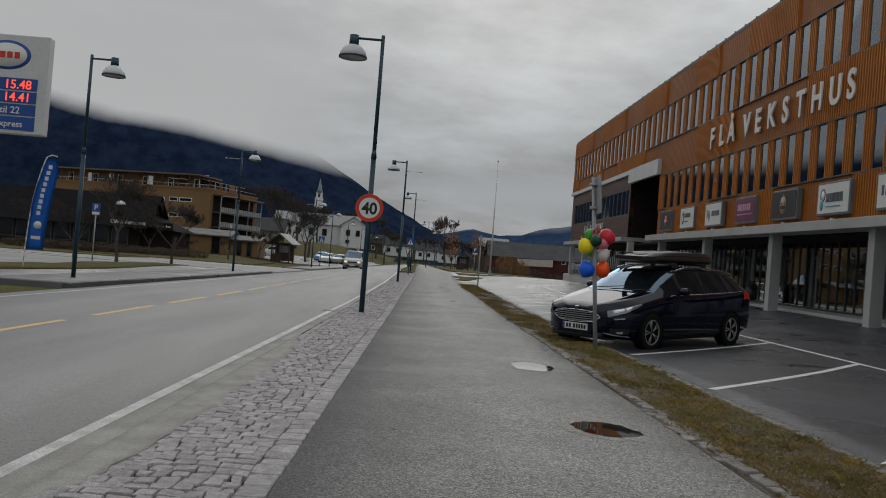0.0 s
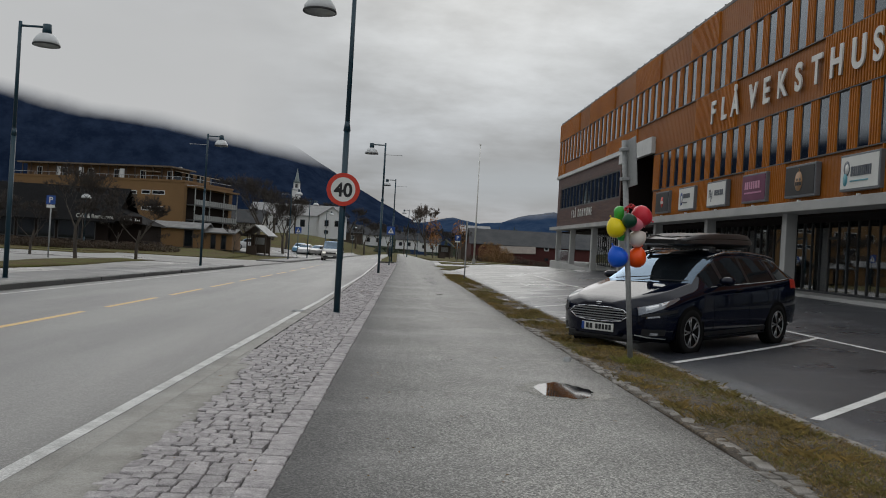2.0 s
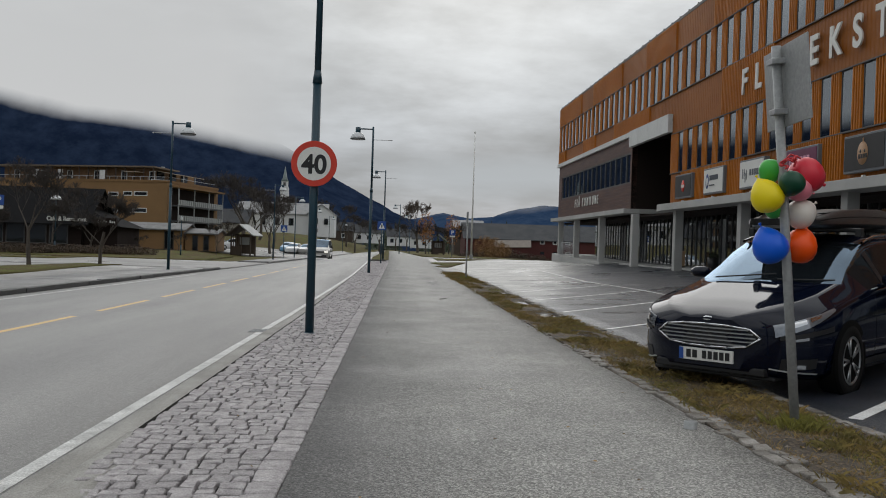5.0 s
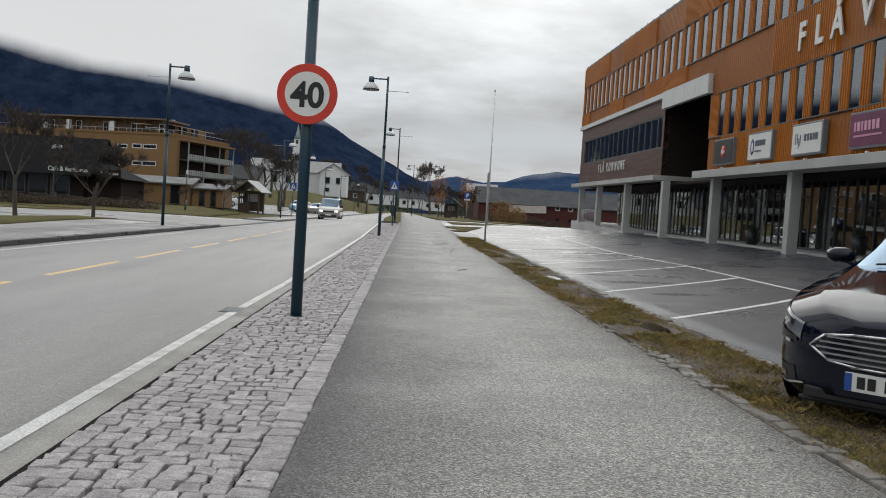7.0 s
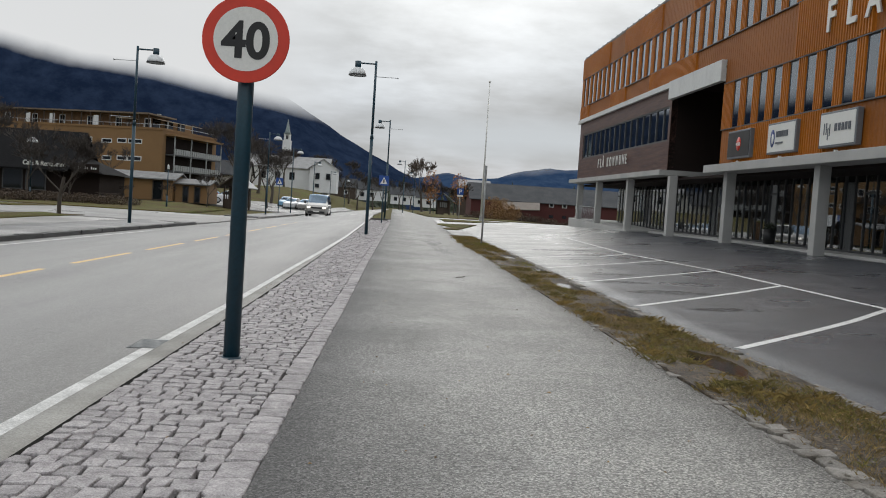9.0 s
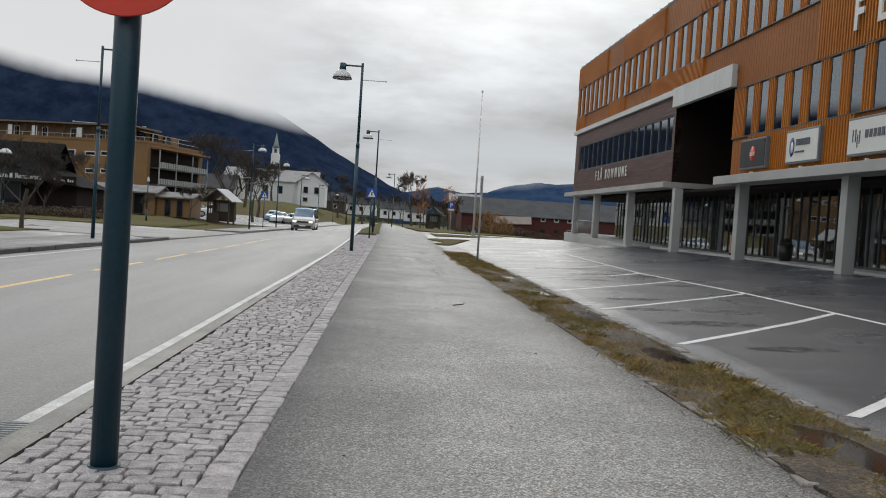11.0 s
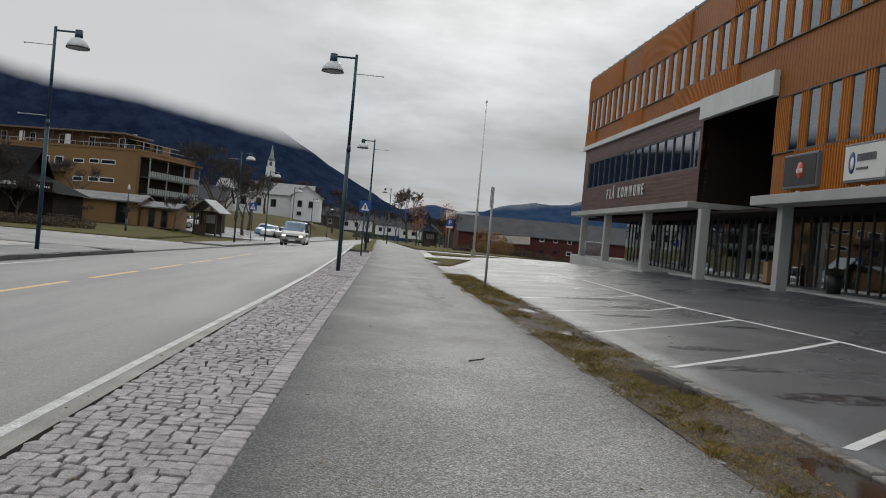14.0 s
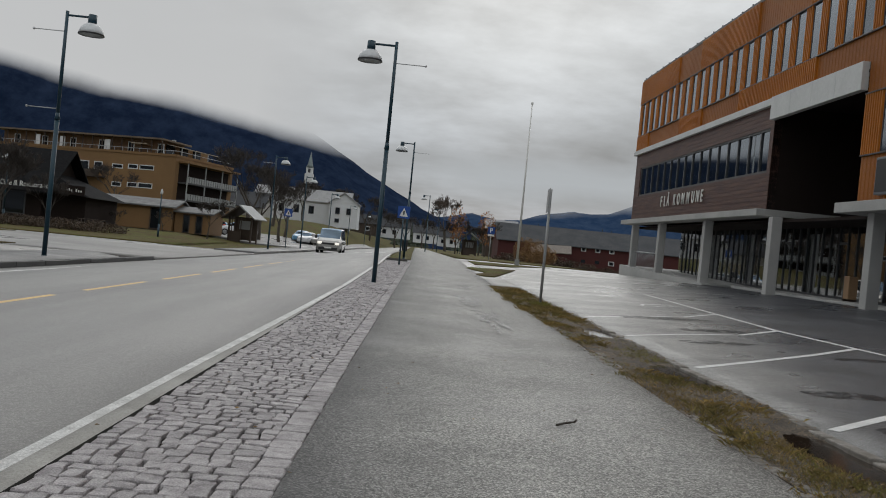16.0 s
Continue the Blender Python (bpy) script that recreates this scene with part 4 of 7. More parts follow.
class Shell:
    """A car body lofted through stations (u, half width, sill, belt, top, half width of the top); u runs back from the nose."""

    def __init__(self, stations):
        self.st = stations

    def station(self, u):
        st = self.st
        for a, b in zip(st, st[1:]):
            if u <= b[0]:
                t = max(0.0, (u - a[0]) / (b[0] - a[0]))
                return [p + (q - p) * t for p, q in zip(a, b)]
        return list(st[-1])

    def ring(self, u):
        u, w, zb, belt, top, wt = self.station(u)
        k = top - belt
        pts = [(0, zb), (w * 0.86, zb), (w * 0.965, zb + 0.07), (w, zb + 0.42 * (belt - zb)), (w * 0.992, zb + 0.8 * (belt - zb)), (w * 0.965, belt - 0.015), (w * 0.94, belt + 0.012),
               (wt + 0.05 * min(1, k), top - 0.20 * min(k, 0.5)), (wt - 0.01, top - 0.075 * min(k, 0.5)), (wt * 0.62, top - 0.01), (0, top)]
        return [Vector((-u, v, z)) for v, z in pts]

    def at(self, u, s):
        r = self.ring(u)
        i = min(RING - 2, int(s))
        return r[i].lerp(r[i + 1], s - i)

    def faces(self, us, want):
        """The loft between the stations us, both sides, with the faces for which want(i, j) holds."""
        bm = bmesh.new()
        rows = []
        for u in us:
            r = self.ring(u)
            rows.append([bm.verts.new(p) for p in r] + [bm.verts.new((p.x, -p.y, p.z)) for p in r[1:-1][::-1]])
        k = len(rows[0])
        for i in range(len(us) - 1):
            for j in range(k):
                jj = j if j < RING - 1 else k - 1 - j
                if want(i, jj):
                    bm.faces.new((rows[i][j], rows[i][(j + 1) % k], rows[i + 1][(j + 1) % k], rows[i + 1][j])).smooth = True
        for row, rev in ((rows[0], True), (rows[-1], False)):
            if want(-1 if rev else len(us), 0):
                bm.faces.new(row[::-1] if rev else row)
        bmesh.ops.delete(bm, geom=[v for v in bm.verts if not v.link_faces], context="VERTS")
        bm.normal_update()
        for f in bm.faces:
            c = f.calc_center_median()
            axis = Vector((max(min(c.x, us[0] - 0.9), -us[-1] + 0.9) if us[-1] > 2 else c.x, 0, 0.75 if us[0] < 1 else 1.65))
            if f.normal.dot(c - axis) < 0:
                f.normal_flip()
        return bm

    def patch(self, u0, u1, s0, s1, lift, side, nu=6, ns=4, taper=0.0):
        bm = bmesh.new()
        g = []
        for i in range(nu + 1):
            u = u0 + (u1 - u0) * i / nu
            cut = taper * i / nu
            row = []
            for j in range(ns + 1):
                s = s0 + cut * (s1 - s0) + (s1 - s0) * (1 - cut) * j / ns
                p = self.at(u, s)
                q = self.at(u, s + 0.05) - self.at(u, s - 0.05)
                d = self.at(u + 0.02, s) - self.at(u - 0.02, s)
                nrm = d.cross(q).normalized()
                if nrm.y < 0:
                    nrm = -nrm
                p = p + nrm * lift
                row.append(bm.verts.new((p.x, p.y * side, p.z)))
            g.append(row)
        for a, b in zip(g, g[1:]):
            for j in range(ns):
                bm.faces.new((a[j], a[j + 1], b[j + 1], b[j])).smooth = True
        return bm


def wheel(parent, u, v, side, r=0.325):
    w = new("wheel")
    w.parent = parent
    w.matrix_basis = pose(-u, v * side, r, 90, 0, 0) if side < 0 else pose(-u, v, r, -90, 0, 0)
    part("tyre", lathe(bmesh.new(), ((r * 0.66, -0.2), (r * 0.93, -0.2), (r, -0.17), (r, -0.03), (r * 0.95, 0.0), (r * 0.68, 0.01), (r * 0.64, -0.02)), 32), RUBBER, w)
    bm = lathe(bmesh.new(), ((r * 0.67, 0.004), (r * 0.60, 0.0), (r * 0.57, -0.07), (0.02, -0.075)), 32)
    part("rim_well", bm, BLACK_PLASTIC, w)
    bm = lathe(bmesh.new(), ((r * 0.675, 0.006), (r * 0.63, 0.012), (r * 0.60, 0.0)), 32)
    for i in range(5):
        a = 2 * math.pi * i / 5
        for d in (-0.16, 0.16):
            p, q = Vector((math.cos(a) * r * 0.12, math.sin(a) * r * 0.12, -0.012)), Vector((math.cos(a + d) * r * 0.62, math.sin(a + d) * r * 0.62, 0.0))
            tube(bm, p, q, 0.017, 0.012, 6)
    tube(bm, (0, 0, -0.05), (0, 0, 0.0), r * 0.17, r * 0.13, 14)
    part("rim", bm, ALLOY, w)


def glazed(shell, us, root, front, rear, pillars, paint, n_side):
    """Body, windscreen, rear window and side windows from one loft."""
    def is_front(i):
        return front[0] <= us[max(i, 0)] and us[min(i + 1, len(us) - 1)] <= front[1] + 1e-6
    def is_rear(i):
        return rear[0] <= us[max(i, 0)] + 1e-6 and us[min(i + 1, len(us) - 1)] <= rear[1] + 1e-6
    def is_side(i, j):
        return j == 6 and front[0] + 0.2 < us[max(i, 0)] < rear[0] - 0.05
    def glass(i, j):
        return 0 <= i < len(us) - 1 and ((j >= 7 and is_front(i)) or (6 <= j and is_rear(i)) or is_side(i, j))
    part("body", shell.faces(us, lambda i, j: not glass(i, j)), paint, root)
    part("windscreen", shell.faces(us, lambda i, j: 0 <= i < len(us) - 1 and j >= 7 and is_front(i)), CAR_GLASS, root)
    part("rear_window", shell.faces(us, lambda i, j: 0 <= i < len(us) - 1 and j >= 6 and is_rear(i)), CAR_GLASS, root)
    for side in (1, -1):
        bm = shell.faces(us, lambda i, j: 0 <= i < len(us) - 1 and is_side(i, j) and not (j >= 7))
        bmesh.ops.delete(bm, geom=[f for f in bm.faces if f.calc_center_median().y * side < 0], context="FACES")
        part("side_window", bm, SIDE_GLASS, root)
    for p in pillars:
        for side in (1, -1):
            part("pillar", shell.patch(p, p + 0.09, 5.9, 7.1, 0.006, side, 2, 3), BLACK_PLASTIC, root)


WAGON = Shell([(0.0, 0.36, 0.27, 0.63, 0.70, 0.24), (0.06, 0.53, 0.24, 0.65, 0.735, 0.36), (0.18, 0.70, 0.21, 0.69, 0.775, 0.50), (0.30, 0.79, 0.20, 0.72, 0.805, 0.57), (0.45, 0.85, 0.185, 0.755, 0.84, 0.62),
               (0.65, 0.895, 0.17, 0.80, 0.88, 0.66), (0.95, 0.905, 0.17, 0.855, 0.94, 0.68), (1.22, 0.91, 0.17, 0.90, 0.995, 0.70), (1.45, 0.91, 0.17, 0.925, 1.13, 0.65), (1.70, 0.91, 0.17, 0.94, 1.27, 0.635),
               (1.98, 0.91, 0.17, 0.95, 1.39, 0.615), (2.3, 0.91, 0.17, 0.96, 1.45, 0.605), (2.7, 0.91, 0.17, 0.97, 1.465, 0.60), (3.1, 0.91, 0.17, 0.985, 1.45, 0.595), (3.5, 0.905, 0.18, 1.0, 1.42, 0.59),
               (3.9, 0.89, 0.2, 1.02, 1.375, 0.575), (4.15, 0.87, 0.22, 1.04, 1.33, 0.56), (4.28, 0.85, 0.24, 1.045, 1.29, 0.52), (4.42, 0.82, 0.25, 1.02, 1.16, 0.58), (4.50, 0.78, 0.28, 0.97, 1.02, 0.60), (4.56, 0.68, 0.32, 0.88, 0.92, 0.52)])
WAGON_US = [0.0, 0.03, 0.06, 0.12, 0.18, 0.24, 0.30, 0.37, 0.45, 0.55, 0.65, 0.8, 0.95, 1.08, 1.22, 1.33, 1.45, 1.57, 1.70, 1.84, 1.98, 2.14, 2.3, 2.5, 2.7, 2.9, 3.1, 3.3, 3.5, 3.7, 3.9, 4.02, 4.15, 4.28, 4.35, 4.42, 4.46, 4.50, 4.56]


def wagon():
    root = thing("estate_car", pose(2.76, 14.8, -0.06, 0, 1.6, 221.5), "dark navy estate car with a black roof box", "car")
    glazed(WAGON, WAGON_US, root, (1.22, 1.98), (4.28, 4.46), (1.86, 2.62, 3.52), CAR_PAINT, 1)
    part("cabin_floor", boxed(-4.1, -0.72, 0.32, -1.35, 0.72, 0.5), BLACK_PLASTIC, root)
    part("dashboard", boxed(-1.72, -0.74, 0.55, -1.36, 0.74, 0.93, 0.04), BLACK_PLASTIC, root)
    for u in (2.35, 3.2):
        for v in (-0.37, 0.37):
            bm = boxed(-u - 0.25, v - 0.25, 0.5, -u + 0.25, v + 0.25, 0.66, 0.04)
            box(bm, -u - 0.32, v - 0.24, 0.6, -u - 0.2, v + 0.24, 1.12, 0.04)
            box(bm, -u - 0.32, v - 0.12, 1.12, -u - 0.24, v + 0.12, 1.3, 0.03)
            part("seat", bm, RUBBER, root)
    for side in (1, -1):
        for u in (0.93, 3.58):
            # Black disc on the uncut body stands for the shaded wheel well.
            part("wheel_arch", lathe(bmesh.new(), ((0.0, 0.0), (0.352, 0.0), (0.357, -0.02)), 32, pose(-u, 0.908 * side, 0.335, -90 * side, 0, 0)), ARCH_SHADE, root)
            wheel(root, u, 0.908, side)
        lamp = part("headlight", WAGON.patch(0.10, 0.66, 3.9, 5.6, 0.007, side, 12, 5, 0.62), LAMP_LENS, root, "clear swept-back headlight")
        part("reflector", WAGON.patch(0.16, 0.30, 4.5, 5.2, 0.010, side, 6, 3, 0.3), CHROME, lamp)
        part("reflector", WAGON.patch(0.34, 0.46, 4.75, 5.3, 0.010, side, 6, 3, 0.3), CHROME, lamp)
        part("lamp_bezel", WAGON.patch(0.12, 0.60, 3.75, 3.95, 0.010, side, 10, 1), BLACK_PLASTIC, lamp)
        part("trim", WAGON.patch(0.16, 0.30, 3.62, 3.74, 0.009, side, 6, 1), CHROME, lamp)
        part("tail_light", WAGON.patch(4.1, 4.45, 4.1, 5.4, 0.006, side, 5, 3), SIGN_RED, root, "red tail light")
        # Chrome's bright reflection is put into the colour as pale matt metal.
        part("window_trim", WAGON.patch(1.5, 4.05, 5.75, 5.95, 0.010, side, 20, 1), PALE_METAL, root, "bright strip under the windows")
        for u0 in (1.55, 2.62, 3.42):
            part("door_seam", WAGON.patch(u0, u0 + 0.008, 2.1, 5.7, 0.003, side, 1, 8), RUBBER, root)
        for u0 in (2.28, 3.2):
            h = WAGON.at(u0, 4.6)
            part("door_handle", boxed(-u0 - 0.1, h.y * side - 0.012, h.z - 0.014, -u0 + 0.1, h.y * side + 0.03 * side, h.z + 0.014, 0.008), CAR_PAINT, root)
        part("side_sill", WAGON.patch(1.3, 3.2, 1.5, 2.3, 0.008, side, 10, 2), BLACK_PLASTIC, root)
        mirror = lathe(bmesh.new(), [(0.01, -0.11), (0.06, -0.10), (0.085, -0.04), (0.085, 0.04), (0.06, 0.09), (0.01, 0.10)], 14, pose(-1.72, 1.0 * side, 1.03, 90, 0, 0) @ Matrix.Diagonal((1.1, 0.75, 1, 1)), True)
        tube(mirror, (-1.70, 0.86 * side, 0.96), (-1.71, 0.97 * side, 1.0), 0.025, n=8)
        part("wing_mirror", mirror, CAR_PAINT, root)
        bm = bmesh.new()
        for k in range(12):
            u = 1.95 + 2.15 * k / 12
            p, q = WAGON.at(u, 7.7), WAGON.at(u + 2.15 / 12, 7.7)
            tube(bm, (p.x, p.y * side, p.z + 0.045), (q.x, q.y * side, q.z + 0.045), 0.015, n=8, caps=False)
        part("roof_rail", bm, CHROME, root, "chrome roof rail")
        part("fog_recess", WAGON.patch(0.13, 0.40, 1.95, 2.75, 0.005, side, 8, 3, 0.35), BLACK_PLASTIC, root)
        part("fog_light", WAGON.patch(0.20, 0.29, 2.15, 2.4, 0.010, side, 4, 2), LAMP_LENS, root)
        # Pale matt metal here too, for the shine of a chrome strip.
        part("bumper_trim", WAGON.patch(0.08, 0.42, 1.86, 2.0, 0.014, side, 10, 1), PALE_METAL, root, "bright bumper strip")
    # grille with slats
    grille = new("grille")
    grille.parent = root
    outline = ((-0.49, 0.550), (-0.40, 0.620), (-0.22, 0.641), (0, 0.647), (0.22, 0.641), (0.40, 0.620), (0.49, 0.550), (0.37, 0.468), (0.2, 0.451), (0, 0.447), (-0.2, 0.451), (-0.37, 0.468))

    def bow(v, lift=0.0):
        return lift + 0.006 - 0.02 * abs(v) - 0.125 * v * v

    bm = bmesh.new()
    front = [bm.verts.new((bow(v, 0.012), v, z)) for v, z in outline]
    backs = [bm.verts.new((bow(v, -0.12), v, z)) for v, z in outline]
    mid_f = bm.verts.new((0.012, 0, 0.545))
    m = len(outline)
    for i in range(m):
        bm.faces.new((front[i], front[(i + 1) % m], mid_f))
        bm.faces.new((front[i], backs[i], backs[(i + 1) % m], front[(i + 1) % m]))
    part("grille_back", bm, BLACK_PLASTIC, grille)
    bm = bmesh.new()
    for (v0, z0), (v1, z1) in zip(outline, outline[1:] + outline[:1]):
        tube(bm, (bow(v0, 0.016), v0, z0), (bow(v1, 0.016), v1, z1), 0.009, n=8)
    part("surround", bm, CHROME, grille)
    for k in range(5):
        z = 0.477 + 0.034 * k
        half = (0.37, 0.42, 0.45, 0.43, 0.385)[k]
        bm = bmesh.new()
        rows = []
        for i in range(17):
            v = -half + 2 * half * i / 16
            rows.append([bm.verts.new((bow(v, dx), v, z + dz)) for dx, dz in ((0.012, -0.007), (0.022, -0.005), (0.022, 0.004), (0.012, 0.007))])
        for a, b in zip(rows, rows[1:]):
            for q in range(3):
                bm.faces.new((a[q], b[q], b[q + 1], a[q + 1]))
        part("slat", bm, ALLOY, grille)
    part("badge", lathe(bmesh.new(), ((0.052, 0.0), (0.049, 0.007), (0.0, 0.008)), 24, pose(-0.022, 0, 0.688, 0, 66, 0) @ Matrix.Diagonal((0.42, 1, 1, 1)) @ Matrix.Translation((0, 0, 0.012))), CHROME, root)
    part("lower_intake", boxed(-0.2, -0.52, 0.22, -0.03, 0.52, 0.29, 0.01), BLACK_PLASTIC, root)
    part("bumper_lip", boxed(-0.4, -0.58, 0.18, -0.10, 0.58, 0.215, 0.012), BLACK_PLASTIC, root)
    plate = part("number_plate", boxed(-0.03, -0.26, 0.31, 0.018, 0.26, 0.42, 0.004), SIGN_WHITE, root, "white plate with a blue end and dark bars")
    part("plate_band", boxed(0.016, -0.257, 0.313, 0.022, -0.215, 0.417), SIGN_BLUE, plate)
    for v0, v1 in ((-0.185, -0.14), (-0.125, -0.08), (-0.03, 0.01), (0.025, 0.065), (0.08, 0.12), (0.135, 0.175), (0.19, 0.23)):
        part("plate_bar", boxed(0.016, v0, 0.332, 0.022, v1, 0.402), SIGN_BLACK, plate)
    part("wiper", tube(tube(bmesh.new(), (-1.2, -0.55, 1.005), (-1.28, 0.05, 1.06), 0.008, n=6), (-1.2, 0.1, 1.01), (-1.28, 0.62, 1.02), 0.008, n=6), BLACK_PLASTIC, root)
    # roof box on bars
    for u in (2.05, 3.05):
        bm = boxed(-u - 0.03, -0.58, 1.485, -u + 0.03, 0.58, 1.52, 0.008)
        for v in (-0.56, 0.56):
            box(bm, -u - 0.05, v - 0.03, 1.43, -u + 0.05, v + 0.03, 1.52, 0.01)
        part("roof_bar", bm, BLACK_PLASTIC, root)
    rb = Shell([(1.42, 0.30, 1.54, 1.56, 1.575, 0.2), (1.52, 0.37, 1.525, 1.585, 1.61, 0.27), (1.72, 0.41, 1.515, 1.61, 1.655, 0.32), (2.1, 0.43, 1.515, 1.635, 1.71, 0.35), (2.7, 0.43, 1.515, 1.65, 1.74, 0.36), (3.3, 0.42, 1.515, 1.65, 1.745, 0.35), (3.62, 0.40, 1.525, 1.645, 1.725, 0.33), (3.74, 0.36, 1.545, 1.625, 1.675, 0.29)])
    us = [1.42, 1.52, 1.62, 1.72, 1.92, 2.1, 2.4, 2.7, 3.0, 3.3, 3.46, 3.62, 3.74]
    bx = part("roof_box", rb.faces(us, lambda i, j: True), surface("roof_box_black", (0.016, 0.016, 0.017), 0.38, grain=(200, 0.2), bump=0.1, coat=0.15), root, "glossy black roof box")
    for side in (1, -1):
        part("seam", rb.patch(1.54, 3.66, 5.3, 5.6, 0.006, side, 14, 1), RUBBER, bx)


wagon()


def plain_car(name, m, label, paint, L=4.3, H=1.5, group="parked cars"):
    k, h = L / 4.56, H / 1.475
    sh = Shell([(u * k, w, zb, b * h, t * h, wt) for u, w, zb, b, t, wt in WAGON.st])
    us = [u * k for u in WAGON_US[::1]]
    root = thing(name, m, label, "car", group)
    glazed(sh, us, root, (1.22 * k, 1.98 * k), (4.28 * k, 4.46 * k), (2.62 * k,), paint, 1)
    part("cabin_floor", boxed(-4.0 * k, -0.72, 0.32, -1.4 * k, 0.72, 0.7), BLACK_PLASTIC, root)
    for side in (1, -1):
        for u in (0.93 * k, 3.58 * k):
            wheel(root, u, 0.925, side)
        part("headlight", sh.patch(0.06 * k, 0.55 * k, 4.15, 5.3, 0.008, side, 6, 3, 0.5), LAMP_LENS, root)
        part("tail_light", sh.patch(4.1 * k, 4.45 * k, 4.1, 5.4, 0.006, side, 4, 3), SIGN_RED, root)
    return root


WHITE_PAINT = surface("car_paint_white", (0.62, 0.63, 0.64), 0.25, grain=(20, 0.03), coat=1.0)
BLACK_PAINT = surface("car_paint_black", (0.012, 0.012, 0.014), 0.25, grain=(20, 0.03), coat=1.0)
BLUE_PAINT = surface("car_paint_pale_blue", (0.16, 0.36, 0.55), 0.3, grain=(20, 0.03), coat=1.0)
SILVER = surface("car_paint_silver", (0.36, 0.35, 0.33), 0.3, metal=0.5, grain=(20, 0.03), coat=1.0)
for x, y, a, nm, lb, pt in ((-13.9, 130, 262, "parked_car", "white car with a pale blue side on the church car park", WHITE_PAINT), (-14.9, 133, 265, "parked_car", "small pale blue car on the church car park", BLUE_PAINT), (-12.2, 130, 256, "parked_car", "silver car parked on the church car park", SILVER), (-11.0, 132, 260, "parked_car", "black car parked on the church car park", BLACK_PAINT), (-20.6, 112, 200, "parked_car", "white car parked behind the shelter", WHITE_PAINT), (-24.5, 116, 185, "parked_car", "dark red car parked by the garage", BARN_RED)):
    plain_car(nm, pose(x, y, ground_z(x, y) + 0.01, 0, 0, a), lb, pt)


def minibus():
    root = thing("minibus", pose(-6.45, 87, -0.055, 0, 0, -90), "silver-beige van with headlights on, on the far lane", "van")
    sh = Shell([(0.0, 0.62, 0.35, 0.66, 0.72, 0.5), (0.06, 0.78, 0.28, 0.74, 0.82, 0.6), (0.2, 0.88, 0.24, 0.90, 0.98, 0.7), (0.6, 0.94, 0.22, 1.02, 1.12, 0.76), (0.8, 0.95, 0.22, 1.06, 1.2, 0.76), (1.1, 0.95, 0.22, 1.08, 1.5, 0.74), (1.5, 0.95, 0.22, 1.09, 1.84, 0.74), (1.8, 0.95, 0.22, 1.1, 1.93, 0.74), (3.0, 0.95, 0.22, 1.1, 1.96, 0.74), (4.6, 0.95, 0.24, 1.1, 1.95, 0.74), (4.8, 0.93, 0.3, 1.1, 1.9, 0.74), (4.9, 0.9, 0.35, 1.08, 1.2, 0.8)])
    us = [0, 0.06, 0.2, 0.4, 0.6, 0.8, 0.95, 1.1, 1.3, 1.5, 1.8, 2.2, 2.6, 3.0, 3.5, 4.0, 4.6, 4.8, 4.85, 4.9]
    glazed(sh, us, root, (0.8, 1.8), (4.8, 4.9), (2.2, 3.4), SILVER, 1)
    part("cabin_floor", boxed(-4.5, -0.8, 0.35, -1.2, 0.8, 0.8), BLACK_PLASTIC, root)
    for side in (1, -1):
        for u in (0.95, 3.95):
            wheel(root, u, 0.955, side, 0.34)
        part("headlight", boxed(-0.12, 0.5 * side, 0.72, 0.0, 0.8 * side, 0.88, 0.02), surface("lit_headlamp", (1.0, 0.95, 0.85), 0.2, emit=0.9), root, "lit headlight")
        part("wing_mirror", boxed(-1.15, 0.96 * side, 1.1, -1.05, 1.16 * side, 1.35, 0.03), BLACK_PLASTIC, root)
    part("grille", boxed(-0.08, -0.48, 0.70, 0.012, 0.48, 0.84, 0.01), BLACK_PLASTIC, root)
    part("bumper", boxed(-0.1, -0.7, 0.32, 0.03, 0.7, 0.5, 0.02), BLACK_PLASTIC, root)
    part("number_plate", boxed(0.02, -0.26, 0.42, 0.04, 0.26, 0.53), SIGN_WHITE, root)


minibus()

# ---- verge post with balloons ----


def balloon_post():
    root = thing("sign_post", pose(2.77, 13.1, 0.0, 0, -4.8, 0), "leaning grey steel post with the back of a sign", "sign post")
    part("pole", tube(bmesh.new(), (0, 0, -0.2), (0, 0, 2.66), 0.032, n=16), SIGN_GREY, root)
    plate = part("sign_plate", boxed(-0.42, -0.006, 2.1, 0.33, 0.006, 2.66, 0.004), SIGN_GREY, root, at=pose(0.045, 0.0, 0, 0, 0, 87))
    for z in (2.2, 2.55):
        part("clamp", boxed(-0.06, -0.06, z - 0.02, 0.06, 0.04, z + 0.02, 0.005), STEEL, root)


balloon_post()
RUBBERS = {"yellow": (0.88, 0.70, 0.008), "red": (0.70, 0.035, 0.06), "dark green": (0.005, 0.06, 0.03), "green": (0.06, 0.42, 0.06), "pink": (0.75, 0.22, 0.28), "white": (0.72, 0.66, 0.60), "orange": (0.9, 0.09, 0.006), "blue": (0.004, 0.11, 0.68)}


